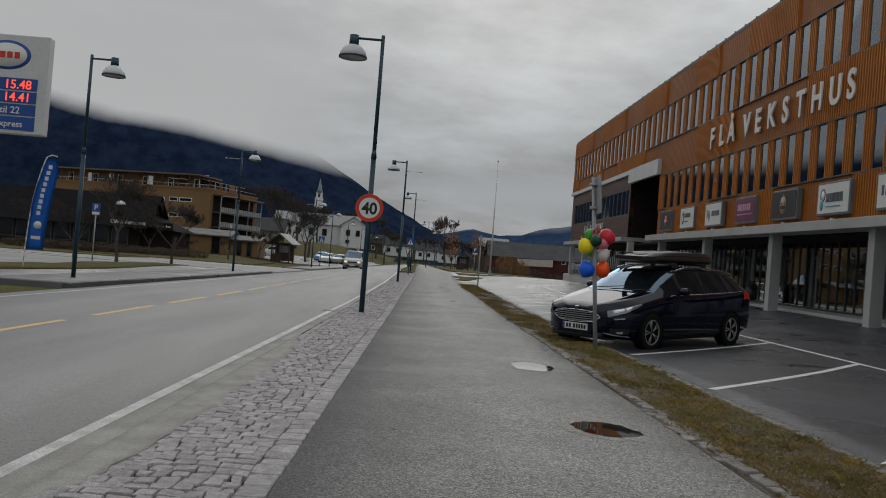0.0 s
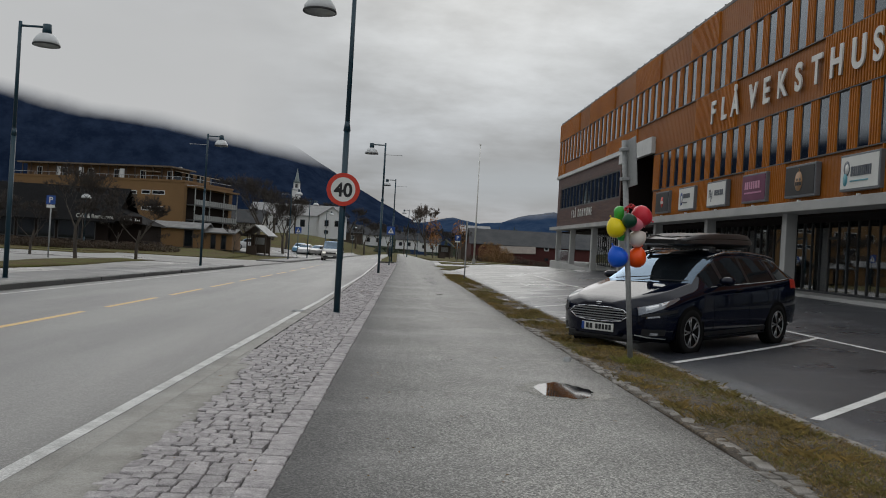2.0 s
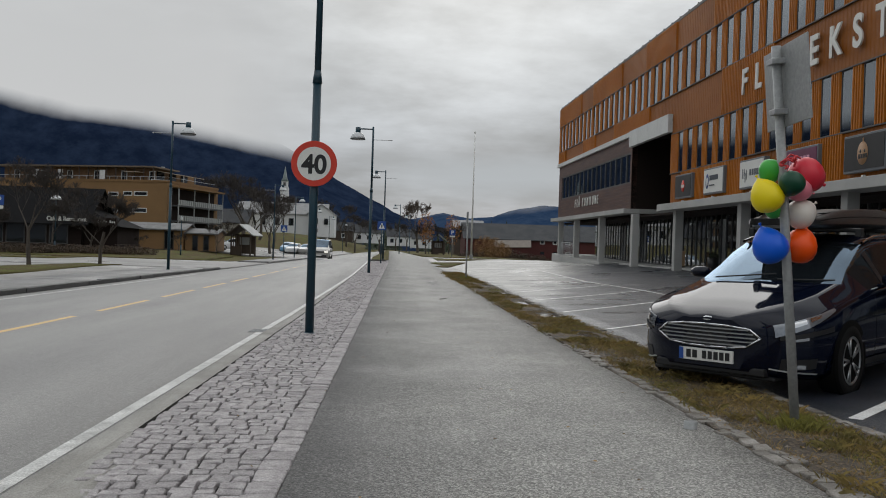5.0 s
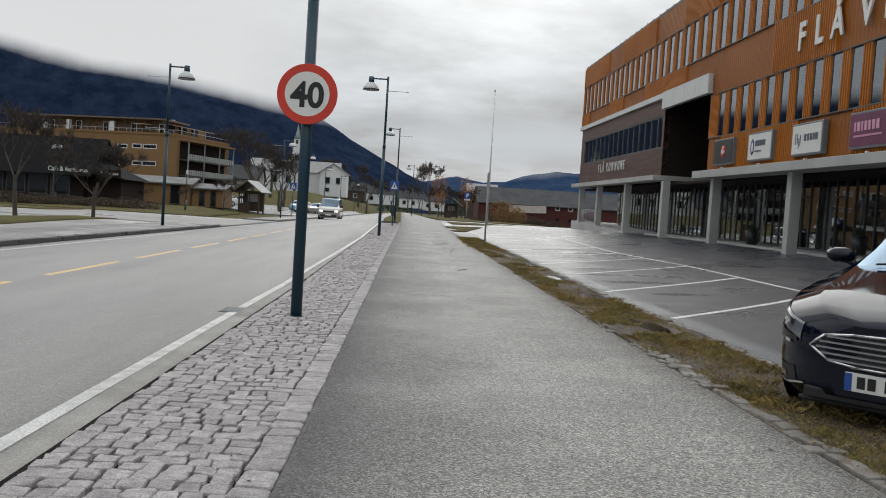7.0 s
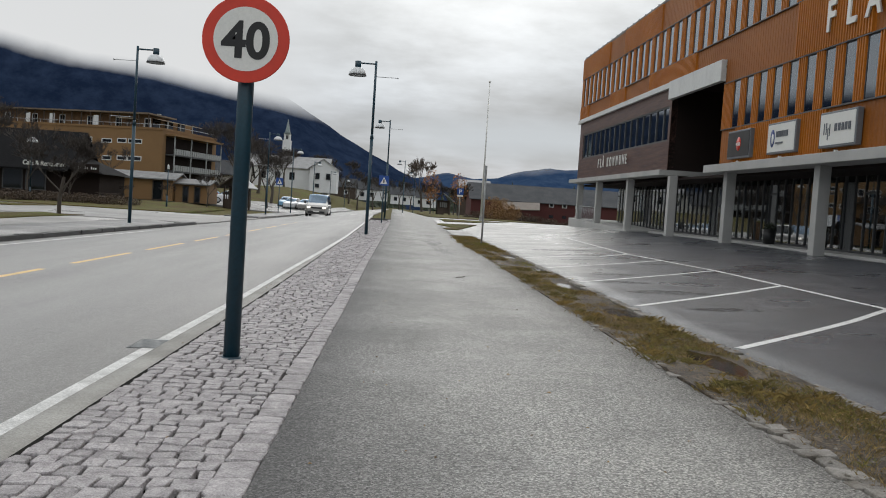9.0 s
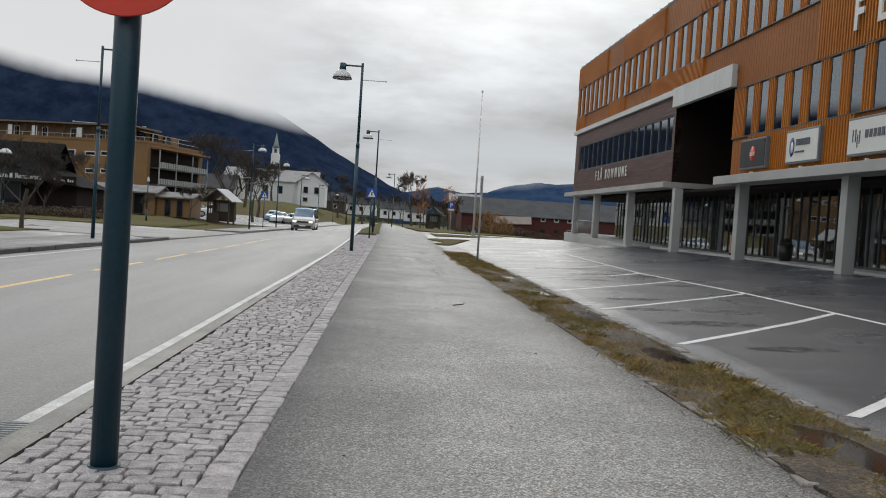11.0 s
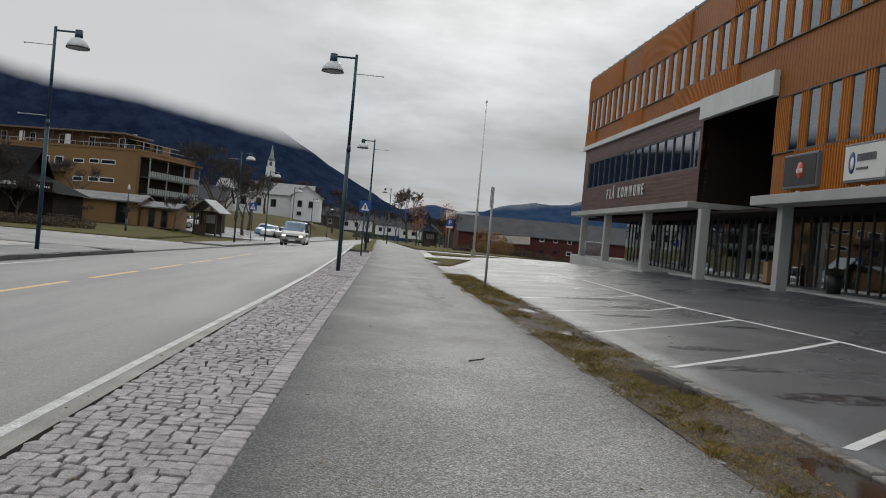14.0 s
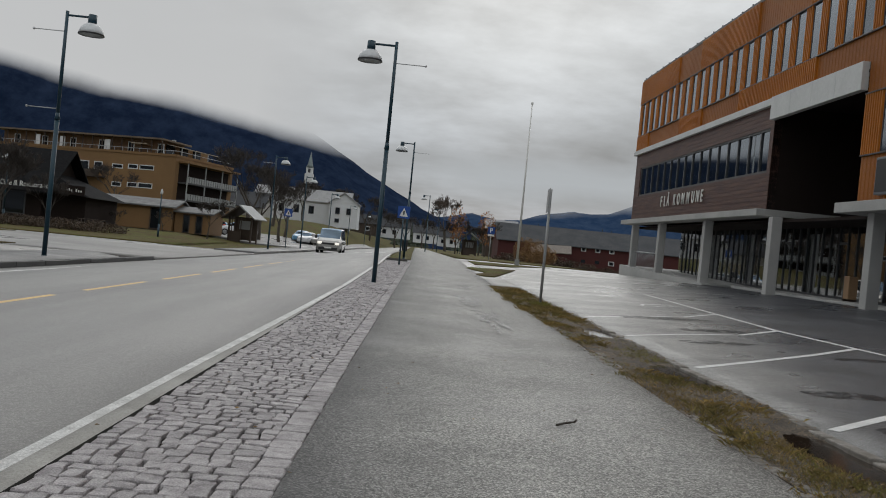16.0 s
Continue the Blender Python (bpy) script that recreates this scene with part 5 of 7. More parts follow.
def balloon(colour, dx, dy, z, r, lean, turn):
    mt = bpy.data.materials.get("balloon_" + colour.replace(" ", "_")) or surface("balloon_" + colour.replace(" ", "_"), RUBBERS[colour], 0.3, tuple(c * 0.95 for c in RUBBERS[colour]), grain=(4, 0.02), spec=0.35)
    root = thing("balloon", pose(2.645 + dx, 13.1 + dy, z + 0.08, lean, 0, turn), colour + " toy balloon tied to the post", "balloon", "balloons on the post")
    prof = [(0.004, -1.22), (0.05, -1.2), (0.02, -1.12), (0.12, -1.05), (0.42, -0.85), (0.72, -0.55), (0.92, -0.15), (0.99, 0.2), (0.93, 0.55), (0.74, 0.83), (0.42, 1.02), (0.12, 1.09), (0.004, 1.1)]
    part("skin", lathe(bmesh.new(), [(a * r, b * r) for a, b in prof], 24), mt, root)
    part("knot", lathe(bmesh.new(), [(0.004, -1.32 * r), (0.11 * r, -1.30 * r), (0.06 * r, -1.2 * r), (0.03 * r, -1.14 * r)], 10), mt, root)


for row in (("yellow", -0.16, -0.06, 1.53, 0.115, 152, 75), ("red", 0.19, 0.06, 1.68, 0.128, 72, -70), ("dark green", -0.02, -0.13, 1.60, 0.088, 40, 20), ("green", -0.08, 0.07, 1.70, 0.085, 20, 60), ("green", -0.05, 0.06, 1.45, 0.07, 150, 60),
            ("pink", 0.10, -0.02, 1.575, 0.085, 80, -80), ("white", 0.14, 0.03, 1.42, 0.105, 125, -80), ("orange", 0.145, 0.05, 1.20, 0.122, 150, -60), ("blue", -0.11, -0.02, 1.19, 0.124, 155, 70)):
    balloon(*row)


def ribbons():
    bm = bmesh.new()
    rnd = random.Random(4)
    for k in range(6):
        p = Vector((2.625, 13.07, 1.86))
        for i in range(4):
            q = p + Vector((rnd.uniform(-0.04, 0.04), rnd.uniform(-0.04, 0.02), rnd.uniform(-0.05, 0.05)))
            tube(bm, p, q, 0.007, n=5)
            p = q
    tagged(part("ribbon", bm, surface("ribbon_red", (0.65, 0.04, 0.05), 0.4)), "tangled red ribbon tied round the post", "ribbon")


ribbons()


def bare_post(x, y, z0, z1, label, plate):
    root = thing("sign_post", pose(x, y, z0, 0, 0, 0), label, "sign post")
    part("pole", tube(bmesh.new(), (0, 0, -0.3), (0, 0, z1 - z0), 0.03, n=12), SIGN_GREY, root)
    part("sign_plate", boxed(-0.3, 0.03, z1 - z0 - 0.5, 0.3, 0.045, z1 - z0, 0.003), SIGN_GREY, root, at=pose(0, 0, 0, 0, 0, 86))


bare_post(2.84, 40.2, 0.3, 2.66, "grey steel post with a sign seen edge-on", True)


def flagpole():
    root = thing("flagpole", pose(6.0, 72, ground_z(6, 72)), "tall slender white flagpole without a flag", "flagpole")
    part("pole", tube(bmesh.new(), (0, 0, -0.2), (0, 0, 9.4), 0.075, 0.03, 14), SIGN_WHITE, root)
    part("knob", lathe(bmesh.new(), ((0.005, 9.38), (0.06, 9.4), (0.08, 9.46), (0.05, 9.53), (0.005, 9.55)), 12), SIGN_WHITE, root)
    part("foot", boxed(-0.12, -0.12, -0.1, 0.12, 0.12, 0.35, 0.01), STEEL, root)


flagpole()


def picnic_table(x, y, turn):
    root = thing("picnic_table", pose(x, y, ground_z(x, y) - 0.02, 0, 0, turn), "dark weathered timber picnic table on the lawn", "table")
    for k in range(4):
        part("board", boxed(-0.9, -0.36 + 0.185 * k, 0.71, 0.9, -0.19 + 0.185 * k, 0.75, 0.006), DARK_TIMBER, root)
    for v in (-0.75, 0.55):
        part("bench_seat", boxed(-0.9, v, 0.42, 0.9, v + 0.2, 0.46, 0.006), DARK_TIMBER, root)
    for u in (-0.65, 0.65):
        bm = boxed(u - 0.04, -0.75, 0.36, u + 0.04, 0.75, 0.42)
        tube(bm, (u, -0.62, 0.0), (u, -0.15, 0.71), 0.045, n=6)
        tube(bm, (u, 0.62, 0.0), (u, 0.15, 0.71), 0.045, n=6)
        part("leg_frame", bm, DARK_TIMBER, root)


picnic_table(-21.6, 80.5, 20)


def square_sign(x, y, z0, zc, size, what, label, yaw=0):
    root = thing("traffic_sign", pose(x, y, z0, 0, 0, yaw), label, "traffic sign", "blue road signs")
    part("pole", tube(bmesh.new(), (0, 0, -0.2), (0, 0, zc - z0 + size * 0.4), 0.035, n=10), POLE_GREEN if what == "walk" else SIGN_GREY, root)
    z = zc - z0
    h = size / 2
    plate = part("plate", boxed(-h, -0.05, z - h, h, -0.038, z + h, 0.003), SIGN_BLUE, root)
    if what == "walk":
        bm = bmesh.new()
        bm.faces.new([bm.verts.new((a * h, -0.054, z + b * h)) for a, b in ((-0.72, -0.7), (0.72, -0.7), (0, 0.72))])
        part("triangle", bm, SIGN_WHITE, plate)
        bm = boxed(-0.06 * size, -0.058, z - 0.22 * size, 0.06 * size, -0.055, z + 0.12 * size)
        part("mark", bm, SIGN_BLACK, plate)
    else:
        letters("letter", "P", size * 0.9, 0.002, SIGN_WHITE, pose(0, -0.054, z - size * 0.3, 90, 0, 0), plate, align="CENTER")
        part("under_plate", boxed(-h * 0.9, -0.05, z - h - 0.16, h * 0.9, -0.04, z - h - 0.02), SIGN_WHITE, root)


square_sign(-0.56, 57.6, 0.33, 2.5, 0.5, "walk", "blue pedestrian crossing sign on a dark post")
square_sign(-9.75, 88, 0.1, 2.75, 0.6, "walk", "blue pedestrian crossing sign across the road")
square_sign(5.7, 88, 0.6, 2.9, 0.55, "P", "blue parking sign with a white letter")
square_sign(-16.5, 45, 0.0, 2.7, 0.42, "P", "small blue parking sign on the forecourt")
part_bin = thing("litter_bin", pose(-0.94, 104.3, ground_z(-0.94, 104.3)), "dark litter bin beside the footway", "bin")
part("body", boxed(-0.25, -0.25, 0, 0.25, 0.25, 0.95, 0.03), BLACK_PLASTIC, part_bin)
part("lid", boxed(-0.28, -0.28, 0.95, 0.28, 0.28, 1.02, 0.02), FRAME_DARK, part_bin)

# ---- filling station sign and banner ----


def price_pylon():
    root = thing("fuel_price_sign", pose(-12.5, 24.5, 0.0), "tall white fuel price sign with red digits", "sign")
    part("case", boxed(-1.6, 0.0, 3.85, 1.86, 0.35, 6.6, 0.03), PALE_METAL, root)
    part("leg", boxed(-1.45, 0.05, -0.2, -1.05, 0.3, 3.9, 0.01), PALE_METAL, root)
    part("leg", boxed(0.05, 0.05, -0.2, 0.45, 0.3, 3.9, 0.01), PALE_METAL, root)
    fx = pose(0.35, -0.006, 6.02, 90, 0, 0)
    bm = lathe(bmesh.new(), ((0.0, 0.012), (0.64, 0.012), (0.66, 0.0)), 40, pose(0.72, 0, 6.02, 90, 0, 0) @ Matrix.Diagonal((1, 0.62, 1, 1)))
    part("oval", bm, SIGN_BLUE, root)
    bm = lathe(bmesh.new(), ((0.0, 0.018), (0.55, 0.018), (0.56, 0.0)), 40, pose(0.72, 0, 6.02, 90, 0, 0) @ Matrix.Diagonal((1, 0.60, 1, 1)))
    part("oval_field", bm, SIGN_WHITE, root)
    for k in range(4):
        part("mark", boxed(0.33 + 0.2 * k, -0.028, 5.93, 0.48 + 0.2 * k, -0.02, 6.11, 0.003), SIGN_RED, root)
    rows = ((5.06, 5.39), (4.71, 5.02), (4.36, 4.67), (3.95, 4.32))
    for z0, z1 in rows:
        part("panel", boxed(-1.45, -0.02, z0, 1.62, 0.01, z1), SIGN_BLUE, root)
    for (z0, z1), price, word in zip(rows, ("15.48", "14.41"), ("Bensin Fra", "Diesel")):
        letters("digits", price, 0.34, 0.006, LED_RED, pose(0.72, -0.03, z0 + 0.04, 90, 0, 0), root, 1.0)
        letters("word", word, 0.13, 0.004, SIGN_WHITE, pose(-0.1, -0.026, z0 + 0.12, 90, 0, 0), root)
    letters("word", "\u00c5pen til 22", 0.27, 0.004, SIGN_WHITE, pose(0.0, -0.026, 4.41, 90, 0, 0), root)
    letters("word", "Diesel Express", 0.24, 0.004, SIGN_WHITE, pose(-0.12, -0.026, 4.04, 90, 0, 0), root)


price_pylon()


def feather_banner():
    root = thing("feather_banner", pose(-12.85, 29, 0.0, 0, 0, 0), "blue feather banner on a curved pole", "banner")
    bm = bmesh.new()
    pts = [Vector((0.03 * t + 0.38 * (t / 3.7) ** 3, 0, t)) for t in [3.55 * i / 14 for i in range(15)]] + [Vector((0.5, 0, 3.68)), Vector((0.66, 0, 3.74)), Vector((0.82, 0, 3.70))]
    for a, b in zip(pts, pts[1:]):
        tube(bm, a, b, 0.02, n=6)
    part("pole", bm, SIGN_WHITE, root)
    bm = bmesh.new()
    n = 18
    rows = []
    for i in range(n + 1):
        z = 0.62 + (3.62 - 0.62) * i / n
        x0 = 0.03 * z + 0.38 * (z / 3.7) ** 3
        x1 = x0 + 0.62 * (1 - 0.5 * (max(0, z - 3.0) / 0.65) ** 2) - 0.03
        rows.append([bm.verts.new((x0 + (x1 - x0) * k / 4, 0.03 * math.sin(z * 2 + k), z)) for k in range(5)])
    for a, b in zip(rows, rows[1:]):
        for k in range(4):
            bm.faces.new((a[k], a[k + 1], b[k + 1], b[k])).smooth = True
    bmesh.ops.solidify(bm, geom=bm.faces[:], thickness=0.004)
    cloth = part("cloth", bm, surface("banner_blue", (0.02, 0.16, 0.52), 0.7, (0.03, 0.22, 0.6), grain=(30, 0.1)), root)
    for i in range(9):
        z = 1.75 + 0.19 * i
        x = 0.03 * z + 0.38 * (z / 3.7) ** 3
        part("bar", boxed(x + 0.22, -0.05, z, x + 0.34, -0.046, z + 0.13), SIGN_WHITE, cloth)
    part("mark", lathe(bmesh.new(), ((0.0, 0.0), (0.13, 0.0), (0.13, -0.004)), 20, pose(0.38, -0.05, 1.42, 90, 0, 0)), SIGN_WHITE, cloth)
    part("bar", boxed(0.2, -0.05, 0.95, 0.5, -0.046, 1.06), SIGN_WHITE, cloth)


feather_banner()

# ---- buildings across the road and in the distance ----


def opening(root, name, x0, z0, x1, z1, y=0.0, frame=0.12, material=WHITE_WALL):
    w = new(name)
    w.parent = root
    bm = bmesh.new()
    for a in ((x0, z0, x1, z0 + frame), (x0, z1 - frame, x1, z1), (x0, z0 + frame, x0 + frame, z1 - frame), (x1 - frame, z0 + frame, x1, z1 - frame)):
        box(bm, a[0], y - 0.05, a[1], a[2], y + 0.02, a[3])
    part("frame", bm, material, w)
    part("pane", boxed(x0 + frame, y - 0.03, z0 + frame, x1 - frame, y - 0.01, z1 - frame), DARK_GLASS, w)


TAN_CLOTH = surface("tan_cloth", (0.42, 0.36, 0.28), 0.8, grain=(8, 0.1))


def apartments():
    root = thing("apartment_building", pose(-37.2, 155, 0, 0, 0, -16), "four-storey ochre apartment block with balconies", "building")
    part("wall", boxed(-34, 0, 0, 0, 18, 11.1), APT_WALL, root)
    part("parapet", boxed(-34.1, -0.1, 11.1, 0.1, 18.1, 11.45), APT_WALL, root)
    pent = part("penthouse", boxed(-33, 2.2, 11.1, -4.0, 8.6, 13.6), surface("penthouse_wall", (0.17, 0.095, 0.045), 0.7, grain=(5, 0.2)), root)
    part("roof", boxed(-34, 0.6, 13.6, -3.0, 9.2, 13.85), surface("roof_edge_brown", (0.16, 0.12, 0.085), 0.7), root, "brown flat roof slab")
    part("awning", boxed(-8.2, 0.2, 12.75, -5.6, 2.4, 12.85), TAN_CLOTH, root)
    for y in (3.0, 7.0, 11.0):
        shade = boxed(-3.6, y, 12.75, -0.9, y + 3.2, 12.85)
        for v in shade.verts:
            v.co.z += 0.14 * (-0.9 - v.co.x)
        part("awning", shade, TAN_CLOTH, root, "pale slanting terrace awning")
        part("terrace_post", boxed(-1.05, y, 11.45, -0.93, y + 0.12, 12.76), SIGN_GREY, root)
        part("terrace_door", boxed(-3.95, y + 0.3, 11.45, -3.85, y + 2.6, 13.2), DARK_GLASS, root)
    part("penthouse_rear", boxed(-20, 8.6, 11.1, -4.0, 16.2, 13.2), APT_WALL, root)
    for x in (-26.0, -21.4, -13.2):
        part("screen", boxed(x, 0.9, 11.5, x + 0.9, 1.0, 13.1), WHITE_WALL, root, "white terrace screen")
    for k in range(7):
        part("roof_vent", boxed(-30 + 4.2 * k, 6, 13.9, -29.5 + 4.2 * k, 6.5, 14.25 + 0.1 * (k % 2)), SIGN_GREY, root)
    for k in range(18):
        x = -33 + 1.75 * k
        part("post", boxed(x, 0.8, 11.45, x + 0.14, 0.94, 13.6), DARK_TIMBER, root)
        if k % 3 == 1:
            opening(root, "window", x + 0.3, 11.4, x + 1.4, 13.1, 2.2)
    bm = bmesh.new()
    box(bm, -34, -0.05, 11.95, 0.05, 0.02, 12.02)
    box(bm, 0.0, 0, 11.95, 0.07, 17, 12.02)
    for k in range(24):
        box(bm, -34 + 1.45 * k, -0.05, 11.4, -33.95 + 1.45 * k, 0.0, 11.95)
    part("roof_railing", bm, STEEL, root)
    for a in ((-10.9, 8.65, -9.0, 9.35), (-8.1, 8.75, -6.4, 9.5), (-6.1, 8.75, -3.6, 9.5), (-10.7, 5.85, -9.0, 6.6), (-8.0, 5.95, -6.2, 6.7), (-6.1, 5.95, -3.6, 6.75), (-17.8, 8.0, -15.0, 9.5), (-14.1, 8.2, -12.6, 9.5), (-17.8, 5.0, -15.0, 6.6), (-22, 8.0, -20, 9.4), (-26, 8.0, -24, 9.4)):
        opening(root, "window", *a)
    for z in (7.0, 4.2):
        part("balcony", boxed(-19, -1.6, z, -12, 0, z + 0.25), DARK_TIMBER, root)
        part("balcony_front", boxed(-19, -1.65, z + 0.2, -12, -1.55, z + 1.1), DARK_TIMBER, root)
    # side with balconies
    # Flat dark sheet stands for the shaded depth behind the balconies; nothing is recessed.
    part("side_recess", boxed(0.02, 1.0, 2.0, 0.05, 16.5, 10.2), DARK_WALL, root)
    for z in (7.2, 4.6, 2.2):
        b = part("balcony", boxed(0.05, 1.0, z, 1.6, 17, z + 0.22), FRAME_DARK, root)
        for k in range(22):
            part("slat", boxed(1.56, 1.0 + 0.727 * k, z + 0.22, 1.62, 1.55 + 0.727 * k, z + 1.1), SIGN_GREY, b)
    for y in (1.0, 6.3, 11.6, 16.8):
        part("balcony_post", boxed(1.5, y, 0, 1.65, y + 0.15, 10.4), SIGN_GREY, root)
    part("balcony_roof", boxed(-0.2, 0.8, 10.3, 1.9, 17.2, 10.6), APT_WALL, root)


apartments()


def hut(name, m, L, D, h, ridge_h, wall, roof_mat, label, cat="building", over=0.35, along=True):
    """A gabled house; the ridge runs along local x."""
    root = thing(name, m, label, cat)
    bm = bmesh.new()
    sec = ((0, 0), (D, 0), (D, h), (D / 2, ridge_h), (0, h))
    a = [bm.verts.new((0, y, z)) for y, z in sec]
    b = [bm.verts.new((L, y, z)) for y, z in sec]
    bm.faces.new(a)
    bm.faces.new(b[::-1])
    for i in range(5):
        bm.faces.new((a[i], b[i], b[(i + 1) % 5], a[(i + 1) % 5]))
    part("wall", bm, wall, root)
    t = 0.14
    for s in (0, 1):
        bm = bmesh.new()
        ya, yb = (-over, D / 2) if not s else (D + over, D / 2)
        slope = (ridge_h - h) / (D / 2)
        za = h - over * slope
        pts = [(x, y, z + dz) for dz in (0.02, t) for x in (-over, L + over) for y, z in ((ya, za), (yb, ridge_h))]
        v = [bm.verts.new(p) for p in pts]
        for f in ((0, 1, 3, 2), (4, 6, 7, 5), (0, 4, 5, 1), (2, 3, 7, 6), (0, 2, 6, 4), (1, 5, 7, 3)):
            bm.faces.new([v[i] for i in f])
        bmesh.ops.recalc_face_normals(bm, faces=bm.faces[:])
        part("roof", bm, roof_mat, root)
    return root


GARAGE_ROOF = surface("garage_roof", (0.11, 0.11, 0.11), 0.7, (0.2, 0.2, 0.2), grain=(4, 0.3), stain=(0.8, 0.5))
garage = hut("garage", pose(-27.5, 97, ground_z(-22, 98)), 6.6, 5, 2.0, 2.6, APT_WALL, GARAGE_ROOF, "low ochre garage with a pale roof")
opening(garage, "door", 4.7, 0.0, 5.7, 1.9, 0.0, 0.1, DARK_TIMBER)
shed = hut("shed", pose(-20.8, 97.5, ground_z(-18, 98)), 3.0, 5, 1.75, 2.2, APT_WALL, GARAGE_ROOF, "small ochre shed with dark doors")
opening(shed, "door", 0.7, 0.0, 1.3, 1.6, 0.0, 0.08, DARK_TIMBER)
opening(shed, "door", 1.8, 0.0, 2.4, 1.6, 0.0, 0.08, DARK_TIMBER)
cafe = hut("cafe", pose(-62, 84, 0.0), 35.5, 7, 2.9, 5.6, DARK_WALL, surface("dark_roof", (0.012, 0.012, 0.013), 0.9, grain=(6, 0.3), spec=0.1), "low dark timber cafe with a broad black roof", over=0.8)
for k in range(9):
    w = new("window")
    w.parent = cafe
    part("pane", boxed(18.5 + 1.8 * k, -0.03, 0.8, 19.9 + 1.8 * k, -0.01, 2.3), DARK_GLASS, w)
    part("frame", boxed(18.4 + 1.8 * k, -0.02, 0.72, 20.0 + 1.8 * k, 0.02, 2.38), FRAME_DARK, w)
hip = bmesh.new()
hv = [hip.verts.new(p) for p in ((-27.3, 83.4, 2.75), (-27.3, 91.6, 2.75), (-30.6, 87.5, 5.7), (-23.0, 83.6, 2.3), (-23.0, 91.4, 2.3))]
for f in ((0, 3, 2), (3, 4, 2), (4, 1, 2), (0, 1, 4, 3), (0, 2, 1)):
    hip.faces.new([hv[k] for k in f])
bmesh.ops.recalc_face_normals(hip, faces=hip.faces[:])
porch = thing("cafe_porch", Matrix(), "dark sloping porch roof at the cafe end", "building")
part("roof", hip, bpy.data.materials["dark_roof"], porch)
part("wall", boxed(-26.5, 84.5, 0, -23.6, 91, 2.4), DARK_WALL, porch)
letters("cafe_sign", "Cafe & Restaurant", 0.52, 0.05, SIGN_WHITE, pose(-29.1, 83.1, 2.68, 90, 0, 0), None, 0.86, "white sign letters on the dark cafe eaves", "lettering")
bars = thing("shop_sign", pose(-25.6, 83.3, 2.1), "white sign writing on a dark eaves board", "sign")
part("board", boxed(0.5, 0.02, 0.3, 2.3, 0.1, 0.95), DARK_WALL, bars)
for k in range(9):
    if k != 5:
        part("bar", boxed(0.68 + 0.165 * k, 0.0, 0.52, 0.77 + 0.165 * k, 0.03, 0.66 + 0.08 * (k % 3 == 0)), SIGN_WHITE, bars)


def shelter(m, w, h, label, board=True):
    root = thing("notice_shelter", m, label, "shelter", "timber shelters")
    for x in (-w / 2, w / 2 - 0.14):
        for y in (0, 1.1):
            part("post", boxed(x, y, 0, x + 0.14, y + 0.14, h * 0.7, 0.01), DARK_TIMBER, root)
    part("back_panel", boxed(-w / 2, 1.0, 0.2, w / 2, 1.1, h * 0.7), DARK_TIMBER, root)
    part("front_panel", boxed(-w / 2, 0.0, 0.0, -w / 2 + w * 0.55, 0.1, h * 0.30), DARK_TIMBER, root)
    for k in range(4):
        part("slat", boxed(-w / 2 + 0.3 + 0.3 * k, 0.03, h * 0.30, -w / 2 + 0.36 + 0.3 * k, 0.09, h * 0.66), DARK_TIMBER, root)
    part("notice", boxed(-w * 0.25, 0.95, h * 0.36, w * 0.3, 0.99, h * 0.6), SIGN_GREY, root)
    for s in (-1, 1):
        bm = bmesh.new()
        v = [bm.verts.new(p) for p in ((0, -0.5, h), (0, 1.7, h), (s * (w / 2 + 0.5), 1.7, h * 0.64), (s * (w / 2 + 0.5), -0.5, h * 0.64))]
        bm.faces.new(v)
        bmesh.ops.recalc_face_normals(bm, faces=bm.faces[:])
        bmesh.ops.solidify(bm, geom=bm.faces[:], thickness=0.1)
        part("roof", bm, SIGN_GREY if s > 0 else DARK_TIMBER, root)


shelter(pose(-15.5, 99, 0.0, 0, 0, -18), 2.3, 3.2, "dark timber notice shelter with a gabled roof")
shelter(pose(6.75, 130, ground_z(6.7, 130)), 1.8, 2.8, "small dark timber notice stand by the footway")

white_house = hut("white_house", pose(-33, 198, 3.0), 19, 9, 5.2, 7.6, WHITE_WALL, surface("grey_roof", (0.30, 0.30, 0.30), 0.7, grain=(4, 0.2)), "large white timber house with a grey roof")
for x in (2, 5, 8, 11):
    opening(white_house, "window", x, 2.6, x + 1.1, 4.2, 0.0, 0.12, FRAME_DARK)
wing = hut("white_house", pose(-12.0, 195.6, 3.3, 0, 0, 90), 7, 5.6, 5.0, 6.9, WHITE_WALL, surface("grey_roof_wing", (0.30, 0.30, 0.31), 0.7, grain=(4, 0.2)), "white timber house wing with a gable")
gable = thing("gable_windows", pose(-17.6, 195.5, 3.3), "dark windows in a white gable", "windows")
for x, z in ((1.2, 2.7), (3.4, 2.7), (1.2, 1.0)):
    opening(gable, "window", x, z, x + 0.9, z + (1.3 if z > 2 else 0.8), 0.0, 0.1, FRAME_DARK)


def church():
    root = thing("church_tower", pose(-31.7, 270, 3.4), "white church tower with a pointed spire", "church")
    part("tower", boxed(-1.15, -1.15, -0.3, 1.15, 1.15, 15.2), WHITE_WALL, root)
    part("belfry", boxed(-0.9, -0.9, 15.2, 0.9, 0.9, 17.0), WHITE_WALL, root)
    part("louvre", boxed(-0.35, -0.95, 15.5, 0.35, -0.89, 16.6), FRAME_DARK, root)
    bm = lathe(bmesh.new(), ((1.2, 16.9), (0.7, 17.8), (0.03, 21.4)), 8, None, True)
    part("spire", bm, surface("spire_copper", (0.18, 0.22, 0.22), 0.6, grain=(3, 0.2)), root)


church()


